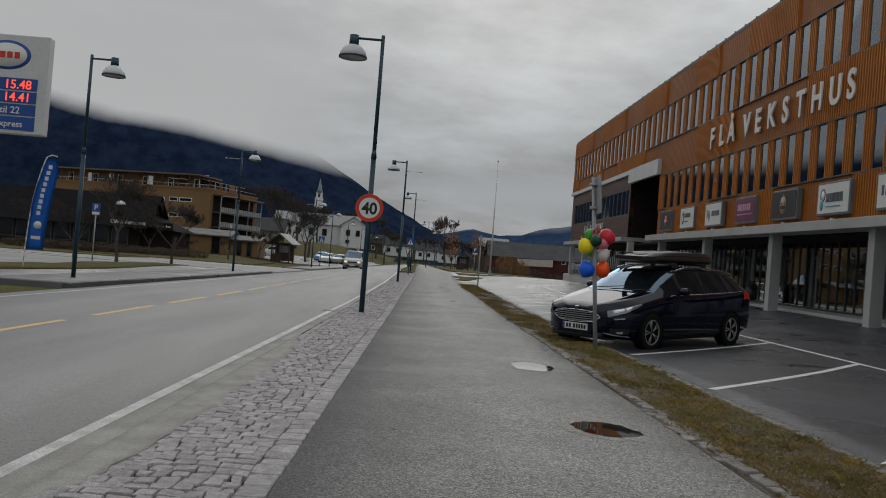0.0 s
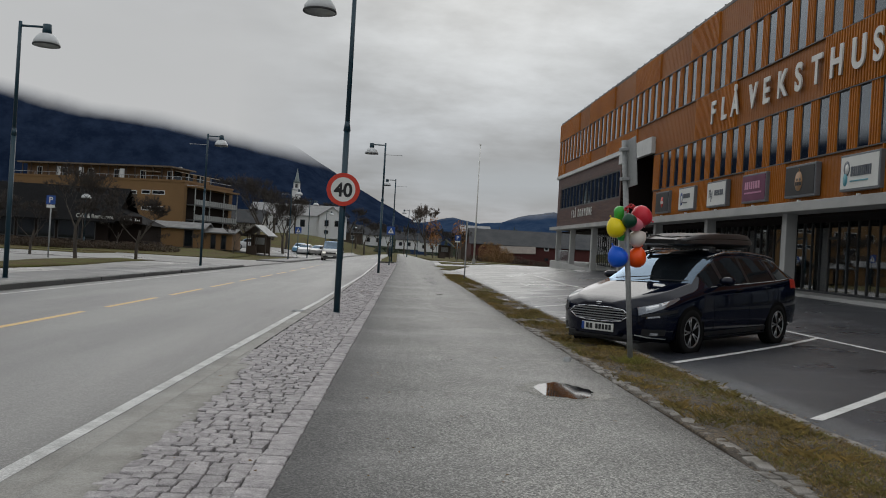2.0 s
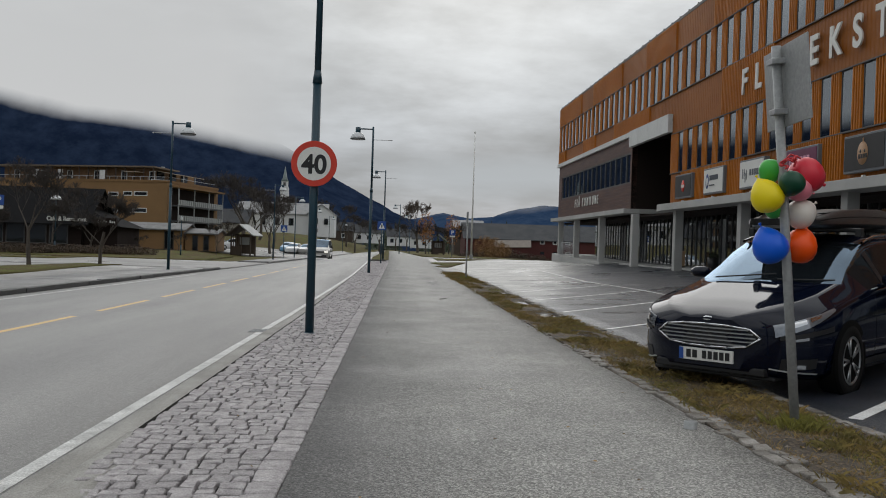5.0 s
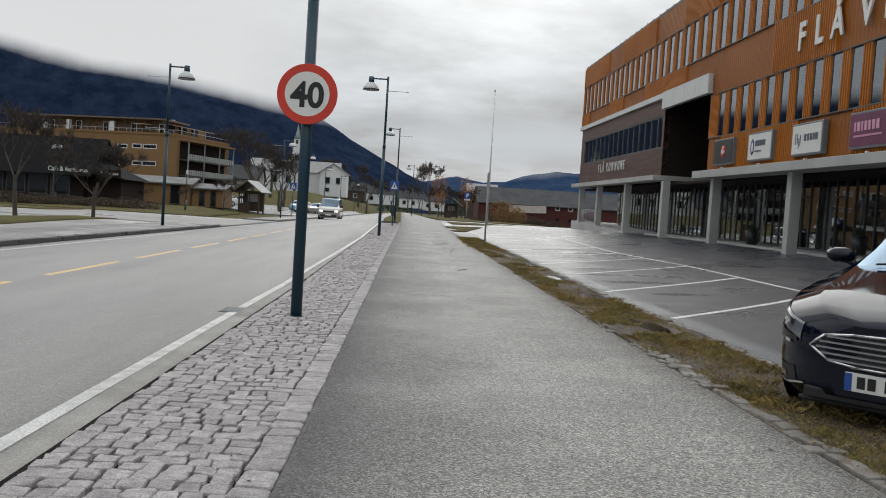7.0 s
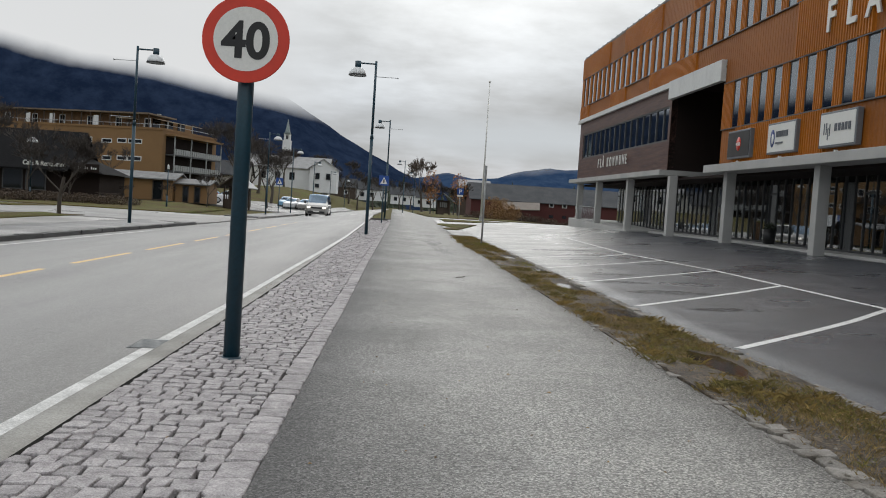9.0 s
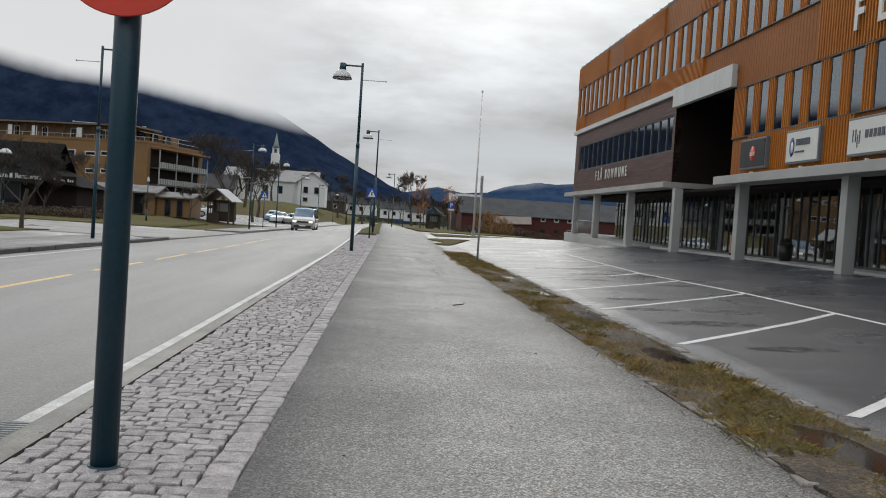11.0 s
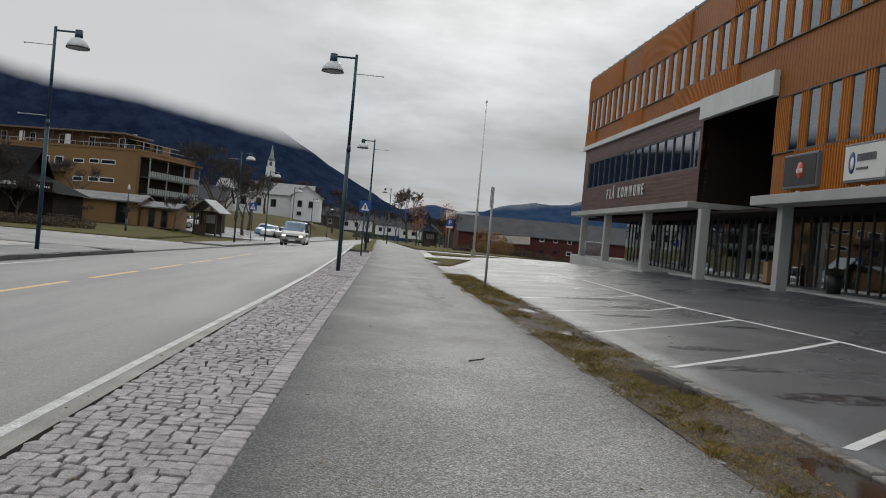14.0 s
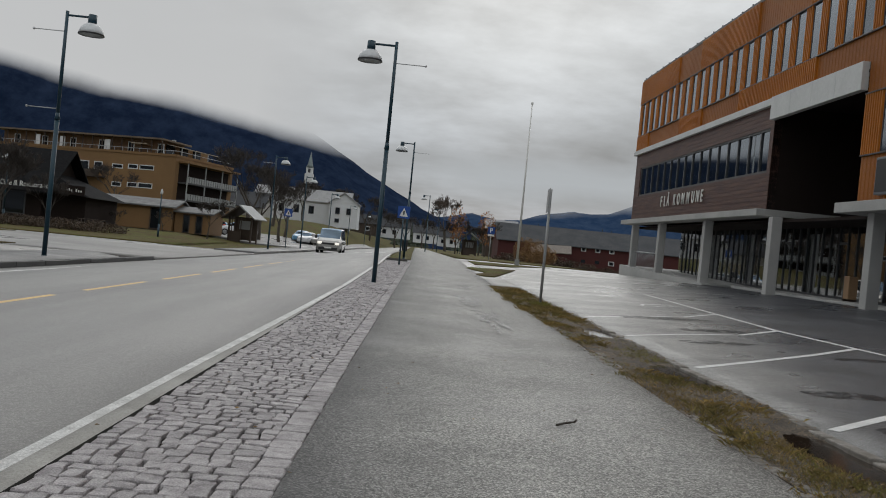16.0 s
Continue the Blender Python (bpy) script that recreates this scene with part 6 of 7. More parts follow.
def barn():
    root = hut("barn", pose(13.0, 159, -0.6), 30, 10, 4.2, 6.9, BARN_RED, SLATE, "long red timber barn with a dark slate roof")
    for k in range(3):
        opening(root, "window", 13.2 + 2.25 * k, 3.5, 14.0 + 2.25 * k, 4.3, 0.0, 0.12)
        opening(root, "hatch", 13.2 + 2.25 * k, 1.6, 14.1 + 2.25 * k, 2.3, 0.0, 0.1, WHITE_WALL if k == 2 else BARN_RED)
    bm = bmesh.new()
    v = [bm.verts.new(p) for p in ((5.0, -0.02, 4.1), (11.6, -0.02, 4.3), (11.2, -3.0, 2.9), (5.0, -3.0, 2.7))]
    bm.faces.new(v)
    bmesh.ops.recalc_face_normals(bm, faces=bm.faces[:])
    bmesh.ops.solidify(bm, geom=bm.faces[:], thickness=0.12)
    part("porch_roof", bm, surface("weathered_boards", (0.22, 0.19, 0.165), 0.8, grain=(5, 0.3)), root, "weathered board lean-to roof")
    part("porch_wall", boxed(5.2, -2.7, 0, 11.0, -2.6, 2.8), BARN_RED, root)


barn()
hut("far_house", pose(13.5, 190, 0.5), 6, 8, 5.4, 7.3, DARK_TIMBER, surface("light_roof", (0.3, 0.3, 0.31), 0.6, grain=(3, 0.2)), "dark house gable behind the barn")
for x, y, z, L, mt in ((-12, 300, 3.0, 10, WHITE_WALL), (-1, 330, 2.5, 9, WHITE_WALL), (8, 340, 2.0, 8, WHITE_WALL), (-20, 290, 3.2, 8, DARK_TIMBER)):
    h = hut("far_house", pose(x, y, z), L, 7, 3.6, 6.2, mt, SLATE, "small far house with a dark roof")
    for k in range(2):
        opening(h, "window", 1.2 + 3.2 * k, 1.2, 2.4 + 3.2 * k, 2.6, 0.0, 0.15, WHITE_WALL if mt is not WHITE_WALL else FRAME_DARK)
grey_house = hut("grey_house", pose(-34, 178, 2.6), 6.5, 8, 2.8, 5.4, surface("pale_wall", (0.42, 0.41, 0.38), 0.7), SLATE, "pale house with a grey roof behind the shelter")

# ---- trees and shrubs ----


def bare_tree(seed, height, spread, depth=5, trunk=0.11, twig=0.008, low=0.28, ends=6, fine=TWIG):
    rnd = random.Random(seed)
    bm_t, bm_c = bmesh.new(), bmesh.new()

    def grow(p, d, L, r, k):
        q = p
        n = 2
        for _ in range(n):
            d = (d + Vector((rnd.uniform(-1, 1), rnd.uniform(-1, 1), rnd.uniform(-0.3, 0.5))) * 0.14).normalized()
            e = q + d * L / n
            tube(bm_t if k >= depth - 1 else bm_c, q, e, r, r * 0.82, 6 if k >= depth - 1 else 3, False)
            q, r = e, r * 0.82
        if k > 0:
            for _ in range(3 if k > 1 else ends):
                a = Vector((rnd.uniform(-1, 1), rnd.uniform(-1, 1), rnd.uniform(-0.1, 0.9))).normalized()
                grow(q.lerp(p, rnd.uniform(0, 0.45)), (d * 0.75 + a * spread).normalized(), L * rnd.uniform(0.6, 0.8), max(twig, r * rnd.uniform(0.5, 0.65)), k - 1)

    grow(Vector((0, 0, -0.1)), Vector((0, 0, 1)), height * low, trunk, depth)
    return mesh_of("trunk", bm_t, BARK), mesh_of("crown", bm_c, fine)


def plant(name, x, y, meshes, label, s=1.0, turn=0.0, cat="tree", group="bare trees", z=None):
    root = thing(name, pose(x, y, ground_z(x, y) - 0.05 if z is None else z, 0, 0, turn) @ Matrix.Scale(s, 4), label, cat, group)
    for nm, me in meshes:
        new(nm, me).parent = root
    return root


T1, T2 = bare_tree(3, 6.0, 0.70, 6, 0.085, 0.007, 0.26, 9), bare_tree(9, 6.0, 0.66, 6, 0.085, 0.007, 0.26, 9)
T3 = bare_tree(14, 11, 0.72, 6, 0.2, 0.011, 0.24)
for i, (x, y, s, t) in enumerate(((-15.6, 46, 1.15, T1), (-13.9, 50, 1.1, T2), (-19.0, 49, 0.9, T2), (-31.5, 89, 0.95, T1), (-19.9, 91, 0.5, T2), (-16.6, 92, 0.8, T1), (-22.9, 89, 0.42, T2), (-27, 79, 1.1, T1), (-24.5, 80.5, 1.0, T2), (-34.5, 80, 1.0, T1), (-9.9, 78.5, 0.5, T2))):
    if i < 10:
        plant("bare_tree", x, y, (("trunk", t[0]), ("crown", t[1])), "small leafless street tree on the grass", s, 47 * i)
for i, (x, y, s) in enumerate(((-17.2, 112, 1.45), (-15.4, 121, 1.0), (-16.6, 115, 1.05), (-17, 136, 1.1), (-21, 150, 1.3), (-38, 132, 1.1), (-29, 185, 1.5), (-22, 190, 1.2), (-9, 235, 1.3), (-3, 250, 1.3), (13, 200, 0.9), (20, 205, 0.9), (-46, 134, 1.2), (-40, 195, 1.8), (-12, 250, 1.4), (-55, 124, 1.2), (-17, 228, 1.5), (-24, 240, 1.6), (-6, 280, 1.6), (2, 285, 1.4), (-16, 290, 1.8), (-30, 250, 1.8), (6, 320, 1.5), (16, 260, 1.2), (24, 250, 1.2), (-35, 215, 1.7))):
    plant("bare_tree", x, y, (("trunk", T3[0]), ("crown", T3[1])), "tall leafless tree in front of the hillside", s, 61 * i)
T4 = bare_tree(21, 15, 0.40, 6, 0.24, 0.02, 0.24, 8, surface("birch_twig", (0.13, 0.10, 0.085), 0.85, (0.08, 0.06, 0.05), grain=(30, 0.3)))
plant("birch_tree", 8.0, 255, (("trunk", T4[0]), ("crown", T4[1])), "tall dense bare birch standing alone", 1.7, 20)


def leaf_cloud(seed, n, shape, size, material, name="leaves"):
    rnd = random.Random(seed)
    verts, faces = [], []
    for _ in range(n):
        c = shape(rnd)
        a, b = Vector([rnd.gauss(0, 1) for _ in range(3)]).normalized(), Vector([rnd.gauss(0, 1) for _ in range(3)]).normalized()
        s = size * rnd.uniform(0.6, 1.3)
        k = len(verts)
        verts += [c + a * s, c + b * s * 0.6, c - a * s, c - b * s * 0.6]
        faces.append((k, k + 1, k + 2, k + 3))
    me = bpy.data.meshes.new(name)
    me.from_pydata(verts, [], faces)
    me.materials.append(material)
    return me


def crown_shape(w, h, z):
    def f(rnd):
        while True:
            p = Vector((rnd.uniform(-1, 1), rnd.uniform(-1, 1), rnd.uniform(-1, 1)))
            if p.length < 1 and noise.noise(p * 2.3) > -0.12:
                return Vector((p.x * w, p.y * w, z + p.z * h))
    return f


ORANGE = leaf_cloud(5, 620, crown_shape(0.95, 1.75, 2.9), 0.10, LEAF_ORANGE)
for x, y, s in ((5.0, 130, 1.3), (8.7, 130, 1.25)):
    plant("autumn_tree", x, y, (("trunk", T2[0]), ("crown", T2[1]), ("leaves", ORANGE)), "slender tree with thin orange autumn leaves", s, 33 * x, "tree", "autumn trees")
TALL = leaf_cloud(16, 2600, crown_shape(1.2, 1.3, 1.1), 0.06, STALK)
for x, y, s in ((10.0, 100, 1.0), (11.3, 101, 0.95), (12.4, 102, 0.7)):
    plant("stalk_bush", x, y, (("foliage", TALL),), "tall tan dry stalks behind the flagpole", s, 50 * x, "shrub", "shrubs")
BUSH = leaf_cloud(6, 2600, crown_shape(1.5, 0.9, 0.7), 0.075, SHRUB)
for k, (x, y, s) in enumerate(((9.0, 108, 1.0), (10.6, 107, 1.15), (12.2, 106, 1.2), (13.8, 105, 1.1), (15.4, 105, 0.9), (17.0, 106, 0.8), (19, 107, 0.7), (21, 107, 0.75), (23, 107, 0.7))):
    plant("shrub", x, y, (("foliage", BUSH),), "brown leafless shrub along the parking edge", s, 70 * k, "shrub", "shrubs", z=-0.2)
HEDGE = leaf_cloud(7, 2600, crown_shape(2.2, 0.45, 0.3), 0.07, SHRUB)
for k in range(7):
    plant("hedge", -34 + 2.2 * k, 77 + 0.3 * k, (("foliage", HEDGE),), "low brown clipped hedge by the cafe", 1.0, 15 * k, "hedge", "low hedges")


def far_wood():
    """The wooded strip at the foot of the hills."""
    rnd = random.Random(12)
    verts, faces = [], []
    for _ in range(900):
        x, y = rnd.uniform(-420, 420), rnd.uniform(380, 620)
        if abs(x - 10) < 6:
            continue
        h, w = rnd.uniform(7, 15), rnd.uniform(1.8, 3.2)
        for j in range(6):
            z = 1.0 + h * j / 6
            r = w * (1 - j / 6.5) * rnd.uniform(0.8, 1.2)
            k = len(verts)
            m = 7
            for i in range(m):
                a = 2 * math.pi * i / m + rnd.uniform(-0.3, 0.3)
                q = r * rnd.uniform(0.6, 1.25)
                verts.append((x + q * math.cos(a), y + q * math.sin(a), z + rnd.uniform(-0.3, 0.3)))
            verts.append((x, y, z + h / 4))
            faces += [(k + i, k + (i + 1) % m, k + m) for i in range(m)]
    me = bpy.data.meshes.new("far_wood")
    me.from_pydata(verts, [], faces)
    me.materials.append(LEAF_DARK)
    tagged(new("far_wood", me), "dark far woods at the foot of the hills", "woods", kind="stuff")


far_wood()

# ---- grass across the road ----
sheet("lawn", -15.2, -12.6, 26, 50.5, 3, 20, 0.012, GRASS, "strip of autumn grass behind the sidewalk", "lawn", wobble=0.04, edge=lambda y: (0.4 * math.sin(y * 0.4), 0.5 * math.sin(y * 0.23)))
sheet("lawn", -24, -14.0, 68, 92, 6, 12, 0.012, GRASS, "autumn grass lawn in front of the garages", "lawn", wobble=0.05, edge=lambda y: (-2.5 + (y - 68) * 0.15, 1.2 - (y - 68) * 0.09))
sheet("lawn", -34, -20, 60, 66, 6, 6, 0.012, GRASS, "autumn grass strip on the forecourt", "lawn", wobble=0.05)

# ---- verge grass, stones, puddles and small things ----


def wear(x, y):
    return noise.noise((x * 1.6, y * 0.55, 0.3)) + 0.5 * noise.noise((x * 5, y * 4, 8))


def grass_blades(name, seed, n, x0, x1, y0, y1, material, label, want, tall):
    rnd = random.Random(seed)
    verts, faces = [], []
    while len(faces) < n:
        x, y = rnd.uniform(x0, x1), y0 + (y1 - y0) * rnd.random() ** 1.35
        if not want(x, y, rnd) or any(((x - a) / (1.3 * c + 0.02)) ** 2 + ((y - b) / (1.3 * d + 0.04)) ** 2 < 1 for a, b, c, d in PUDDLES):
            continue
        z = ground_z(x, y) - 0.01
        h = tall * rnd.uniform(0.4, 1.3)
        a = rnd.uniform(0, 6.28)
        dx, dy = math.cos(a) * 0.0018, math.sin(a) * 0.0018
        lx, ly = rnd.gauss(0, 0.55) * h, rnd.gauss(0, 0.55) * h
        k = len(verts)
        verts += [(x - dx, y - dy, z), (x + dx, y + dy, z), (x + lx * 0.5 + dx * 0.6, y + ly * 0.5 + dy * 0.6, z + h * 0.7), (x + lx, y + ly, z + h)]
        faces.append((k, k + 1, k + 2, k + 3))
    me = bpy.data.meshes.new(name)
    me.from_pydata(verts, [], faces)
    me.materials.append(material)
    tagged(new(name, me), label, "grass", kind="stuff")


grass_blades("verge_grass", 1, 110000, 2.27, 3.17, 2.5, 47, BLADE_DRY, "dry yellow grass on the worn verge", lambda x, y, r: wear(x, y) + r.uniform(-0.3, 0.3) > -0.3 + 0.3 * smooth(21, 26, y) * smooth(40, 33, y), 0.034)
grass_blades("verge_grass", 2, 42000, 2.27, 3.17, 2.5, 47, BLADE_GREEN, "short green grass on the worn verge", lambda x, y, r: wear(x + 7, y + 3) + r.uniform(-0.25, 0.25) > 0.08 + 0.25 * smooth(21, 26, y) * smooth(40, 33, y), 0.032)
for px, py in ((2.78, 13.08), (2.84, 40.2)):
    grass_blades("grass_tuft", 3, 700, px - 0.2, px + 0.22, py - 0.25, py + 0.2, BLADE_GREEN, "taller grass tuft round the post foot", lambda x, y, r: math.hypot(x - px, y - py) < r.uniform(0.05, 0.25), 0.085)


def grass_clumps():
    """Longer tussocks and matted tufts in the worn grass."""
    rnd = random.Random(77)
    verts, faces = [], []
    made = 0
    while made < 360:
        cx, cy = rnd.uniform(2.25, 3.14), 4.0 + 42 * rnd.random() ** 1.25
        if wear(cx, cy) < rnd.uniform(-0.35, 0.2) + 0.08 * smooth(21, 26, cy) * smooth(40, 33, cy) or any(((cx - a) / (1.3 * c + 0.12)) ** 2 + ((cy - b) / (1.3 * d + 0.16)) ** 2 < 1 for a, b, c, d in PUDDLES):
            continue
        made += 1
        r, tall = rnd.uniform(0.03, 0.09), rnd.uniform(0.035, 0.07)
        for _ in range(rnd.randint(30, 70)):
            x, y = cx + rnd.gauss(0, r), cy + rnd.gauss(0, r * 1.3)
            z, h = ground_z(x, y), tall * rnd.uniform(0.4, 1.1)
            a = rnd.uniform(0, 6.28)
            dx, dy = math.cos(a) * 0.0020, math.sin(a) * 0.0020
            lx, ly = rnd.gauss(0, 0.9) * h, rnd.gauss(0, 0.9) * h
            k = len(verts)
            verts += [(x - dx, y - dy, z), (x + dx, y + dy, z), (x + lx * 0.4 + dx, y + ly * 0.4 + dy, z + h * 0.75), (x + lx, y + ly, z + h)]
            faces.append((k, k + 1, k + 2, k + 3))
    me = bpy.data.meshes.new("grass_clumps")
    me.from_pydata(verts, [], faces)
    me.materials.append(surface("tussock", (0.30, 0.20, 0.06), 0.8, (0.16, 0.135, 0.04), grain=(6, 0.4), stain=(1.4, 0.7), island=0.4))
    tagged(new("grass_clumps", me), "matted olive and straw tussocks on the verge", "grass", kind="stuff")


grass_clumps()


def verge_grit():
    """Grit and small stones lying in the mud and along the edges of the asphalt."""
    rnd = random.Random(78)
    verts, faces = [], []
    for _ in range(3400):
        p = rnd.random()
        y = 3.0 + 40 * rnd.random() ** 1.25
        if p < 0.55:
            x, s = rnd.uniform(2.2, 3.2), rnd.uniform(0.006, 0.018)
        elif p < 0.8:
            x, s = 2.1 + 1.2 * skew(y) + abs(rnd.gauss(0, 0.05)) * -1, rnd.uniform(0.004, 0.010)
        else:
            x, s = 3.32 + abs(rnd.gauss(0, 0.22)), rnd.uniform(0.004, 0.012)
        if any(((x - a) / (1.5 * c)) ** 2 + ((y - b) / (1.5 * d)) ** 2 < 1 for a, b, c, d in PUDDLES):
            continue
        z = ground_z(x, y) + (0.012 if 2.2 < x < 3.25 else -0.002 if x < 2.2 else -0.012)
        k = len(verts)
        a = rnd.uniform(0, 1.5)
        for i in range(4):
            verts.append((x + s * rnd.uniform(0.7, 1.2) * math.cos(a + 1.571 * i), y + s * rnd.uniform(0.7, 1.2) * math.sin(a + 1.571 * i), z))
        verts.append((x + rnd.uniform(-0.3, 0.3) * s, y + rnd.uniform(-0.3, 0.3) * s, z + s * rnd.uniform(0.5, 0.9)))
        faces += [(k, k + 1, k + 4), (k + 1, k + 2, k + 4), (k + 2, k + 3, k + 4), (k + 3, k, k + 4)]
    me = bpy.data.meshes.new("verge_grit")
    me.from_pydata(verts, [], faces)
    me.materials.append(surface("grit", (0.22, 0.20, 0.17), 0.8, (0.09, 0.075, 0.06), grain=(60, 0.3), stain=(5, 0.5), island=0.5))
    tagged(new("verge_grit", me), "grit and small stones on the muddy verge", "grit", kind="stuff")


verge_grit()


def litter_leaves():
    rnd = random.Random(17)
    verts, faces = [], []
    for _ in range(5200):
        onv = rnd.random() < 0.95
        x = rnd.uniform(2.2, 3.3) if onv else rnd.uniform(-1.6, 2.2)
        y = 2.5 + 42 * rnd.random() ** 1.3
        if any(((x - a) / (1.5 * c)) ** 2 + ((y - b) / (1.5 * d)) ** 2 < 1 for a, b, c, d in PUDDLES):
            continue
        z = ground_z(x, y) + (0.022 if onv else 0.006)
        s, a = rnd.uniform(0.006, 0.020), rnd.uniform(0, 6.28)
        c, d = math.cos(a) * s, math.sin(a) * s
        k = len(verts)
        verts += [(x - c, y - d, z), (x + d * 0.6, y - c * 0.6, z + rnd.uniform(0, 0.01)), (x + c, y + d, z), (x - d * 0.6, y + c * 0.6, z + rnd.uniform(0, 0.01))]
        faces.append((k, k + 1, k + 2, k + 3))
    me = bpy.data.meshes.new("fallen_leaves")
    me.from_pydata(verts, [], faces)
    me.materials.append(surface("fallen_leaf", (0.14, 0.085, 0.038), 0.8, (0.30, 0.20, 0.09), grain=(10, 0.3), stain=(3, 0.5), island=0.5))
    tagged(new("fallen_leaves", me), "small fallen leaves and bits on the ground", "leaves", kind="stuff")


litter_leaves()


def puddle(x, y, a, b, seed, material=WATER, name="puddle", label="shallow dark rain puddle with a ragged edge"):
    bm = bmesh.new()
    n = 96
    ring = []
    for i in range(n):
        t = 2 * math.pi * i / n
        k = 1 + 0.22 * noise.noise((math.cos(t) * 1.2 + seed, math.sin(t) * 1.2, 0)) + 0.10 * noise.noise((math.cos(t) * 5 + seed, math.sin(t) * 5, 2))
        px, py = x + a * k * math.cos(t), y + b * k * math.sin(t)
        ring.append(bm.verts.new((px, py, ground_z(px, py) - 0.006 if x > 3.3 else ground_z(x, y) + (0.006 if x < 2.1 else -0.022))))
    bm.faces.new(ring)
    tagged(part(name, bm, material), label, "puddle", "rain puddles", "structure")


def broken_patch(x, y, a, b, seed):
    bm = bmesh.new()
    n = 60
    ring = []
    for i in range(n):
        t = 2 * math.pi * i / n
        k = 1 + 0.6 * noise.noise((math.cos(t) * 2 + seed, math.sin(t) * 2, 0)) + 0.4 * noise.noise((math.cos(t) * 6 + seed, math.sin(t) * 6, 2))
        ring.append(bm.verts.new((x + a * k * math.cos(t), y + b * k * math.sin(t), ground_z(x, y) + 0.004)))
    bm.faces.new(ring)
    tagged(part("asphalt_patch", bm, PATH_DAMP), "dark damp worn patch in the asphalt footway", "asphalt patch", "broken patches", "structure")


for i, (x, y, a, b) in enumerate(((1.35, 36.6, 0.20, 2.6), (1.25, 40.6, 0.26, 3.0), (1.42, 45.6, 0.16, 2.6))):
    broken_patch(x, y, a, b, 1.9 * i)
def sand_fringe(x, y, a, b, seed):
    """Pale washed sand round a puddle, with a broken edge."""
    bm = bmesh.new()
    ring = []
    for i in range(90):
        t = 2 * math.pi * i / 90
        k = 1 + 0.3 * noise.noise((math.cos(t) * 1.5 + seed, math.sin(t) * 1.5, 0)) + 0.3 * noise.noise((math.cos(t) * 7 + seed, math.sin(t) * 7, 2))
        ring.append(bm.verts.new((x + a * k * math.cos(t), y + b * k * math.sin(t), ground_z(x, y) + 0.003)))
    bm.faces.new(ring)
    tagged(part("sand_fringe", bm, PATH_SAND), "pale washed sand round a puddle", "sand", "sand fringes", "structure")


PATH_SAND = surface("path_sand", (0.33, 0.32, 0.295), 0.8, (0.24, 0.235, 0.215), grain=(110, 0.4), stain=(4, 0.5), bump=0.4, chips=(85, 0.45))
for i, (x, y, a, b) in enumerate(PUDDLES[4:6]):
    sand_fringe(x, y, a * 1.35, b * 1.35, 2.2 * i)
for i, (x, y, a, b) in enumerate(PUDDLES):
    wide = 1.0 if x < 2.1 else 1.5
    puddle(x, y, a * wide, b * wide, 3.7 * i, WATER if x < 2.1 else MURKY)
for i, (x, y, a, b) in enumerate(((4.5, 26.45, 0.7, 0.3), (4.25, 28.15, 0.45, 0.22), (4.5, 29.9, 0.5, 0.24), (5.4, 36.4, 0.7, 0.3), (4.7, 34.4, 0.6, 0.25), (5.0, 38.6, 1.0, 0.4), (4.6, 24.2, 0.5, 0.2), (6.2, 33.0, 0.4, 0.2), (8.6, 12.4, 0.5, 0.25), (6.0, 13.2, 0.4, 0.2))):
    puddle(x, y, a, b, 9.1 + 2.3 * i, DAMP, "wet_stain", "dark wet stain on the parking asphalt")


def drain():
    root = thing("drain_grate", pose(-1.865, 19.65, -0.058), "dark iron street drain grate beside the gutter", "drain")
    part("frame", boxed(-0.15, -0.22, -0.04, 0.15, 0.22, 0.002, 0.002), FRAME_DARK, root)
    for k in range(9):
        part("bar", boxed(-0.13, -0.2 + 0.046 * k, -0.004, 0.13, -0.186 + 0.046 * k, 0.008, 0.002), SIGN_GREY, root)


drain()
stub = thing("pipe_stub", pose(1.99, 13.0, 0.0), "short grey pipe stub standing out of the footway edge", "pipe")
part("pipe", lathe(bmesh.new(), ((0.045, -0.05), (0.045, 0.05), (0.036, 0.052), (0.034, -0.02), (0.0, -0.02)), 18), SIGN_GREY, stub)
twig_bm = bmesh.new()
tz = ground_z(1.2, 27.5)
for a, b in (((1.10, 27.24, 0.012), (1.17, 27.32, 0.016)), ((1.17, 27.32, 0.016), (1.24, 27.36, 0.02)), ((1.24, 27.36, 0.02), (1.265, 27.40, 0.03))):
    tube(twig_bm, Vector(a) + Vector((0, 0, tz)), Vector(b) + Vector((0, 0, tz)), 0.009, 0.007, 6)
tagged(part("fallen_twig", twig_bm, BARK), "short dark twig lying on the footway", "twig")


def pendant():
    root = thing("pendant_lamp", TILT_B @ pose(2.6, 3.4, 6.2), "grey bell-shaped pendant lamp in the dark opening", "lamp")
    part("rod", tube(bmesh.new(), (0, 0, 0.2), (0, 0, 1.25), 0.012, n=8), FRAME_DARK, root)
    part("shade", lathe(bmesh.new(), ((0.04, 0.25), (0.08, 0.2), (0.12, 0.05), (0.2, -0.05), (0.26, -0.2), (0.25, -0.2), (0.18, -0.05), (0.05, 0.1)), 20), SIGN_GREY, root)


pendant()

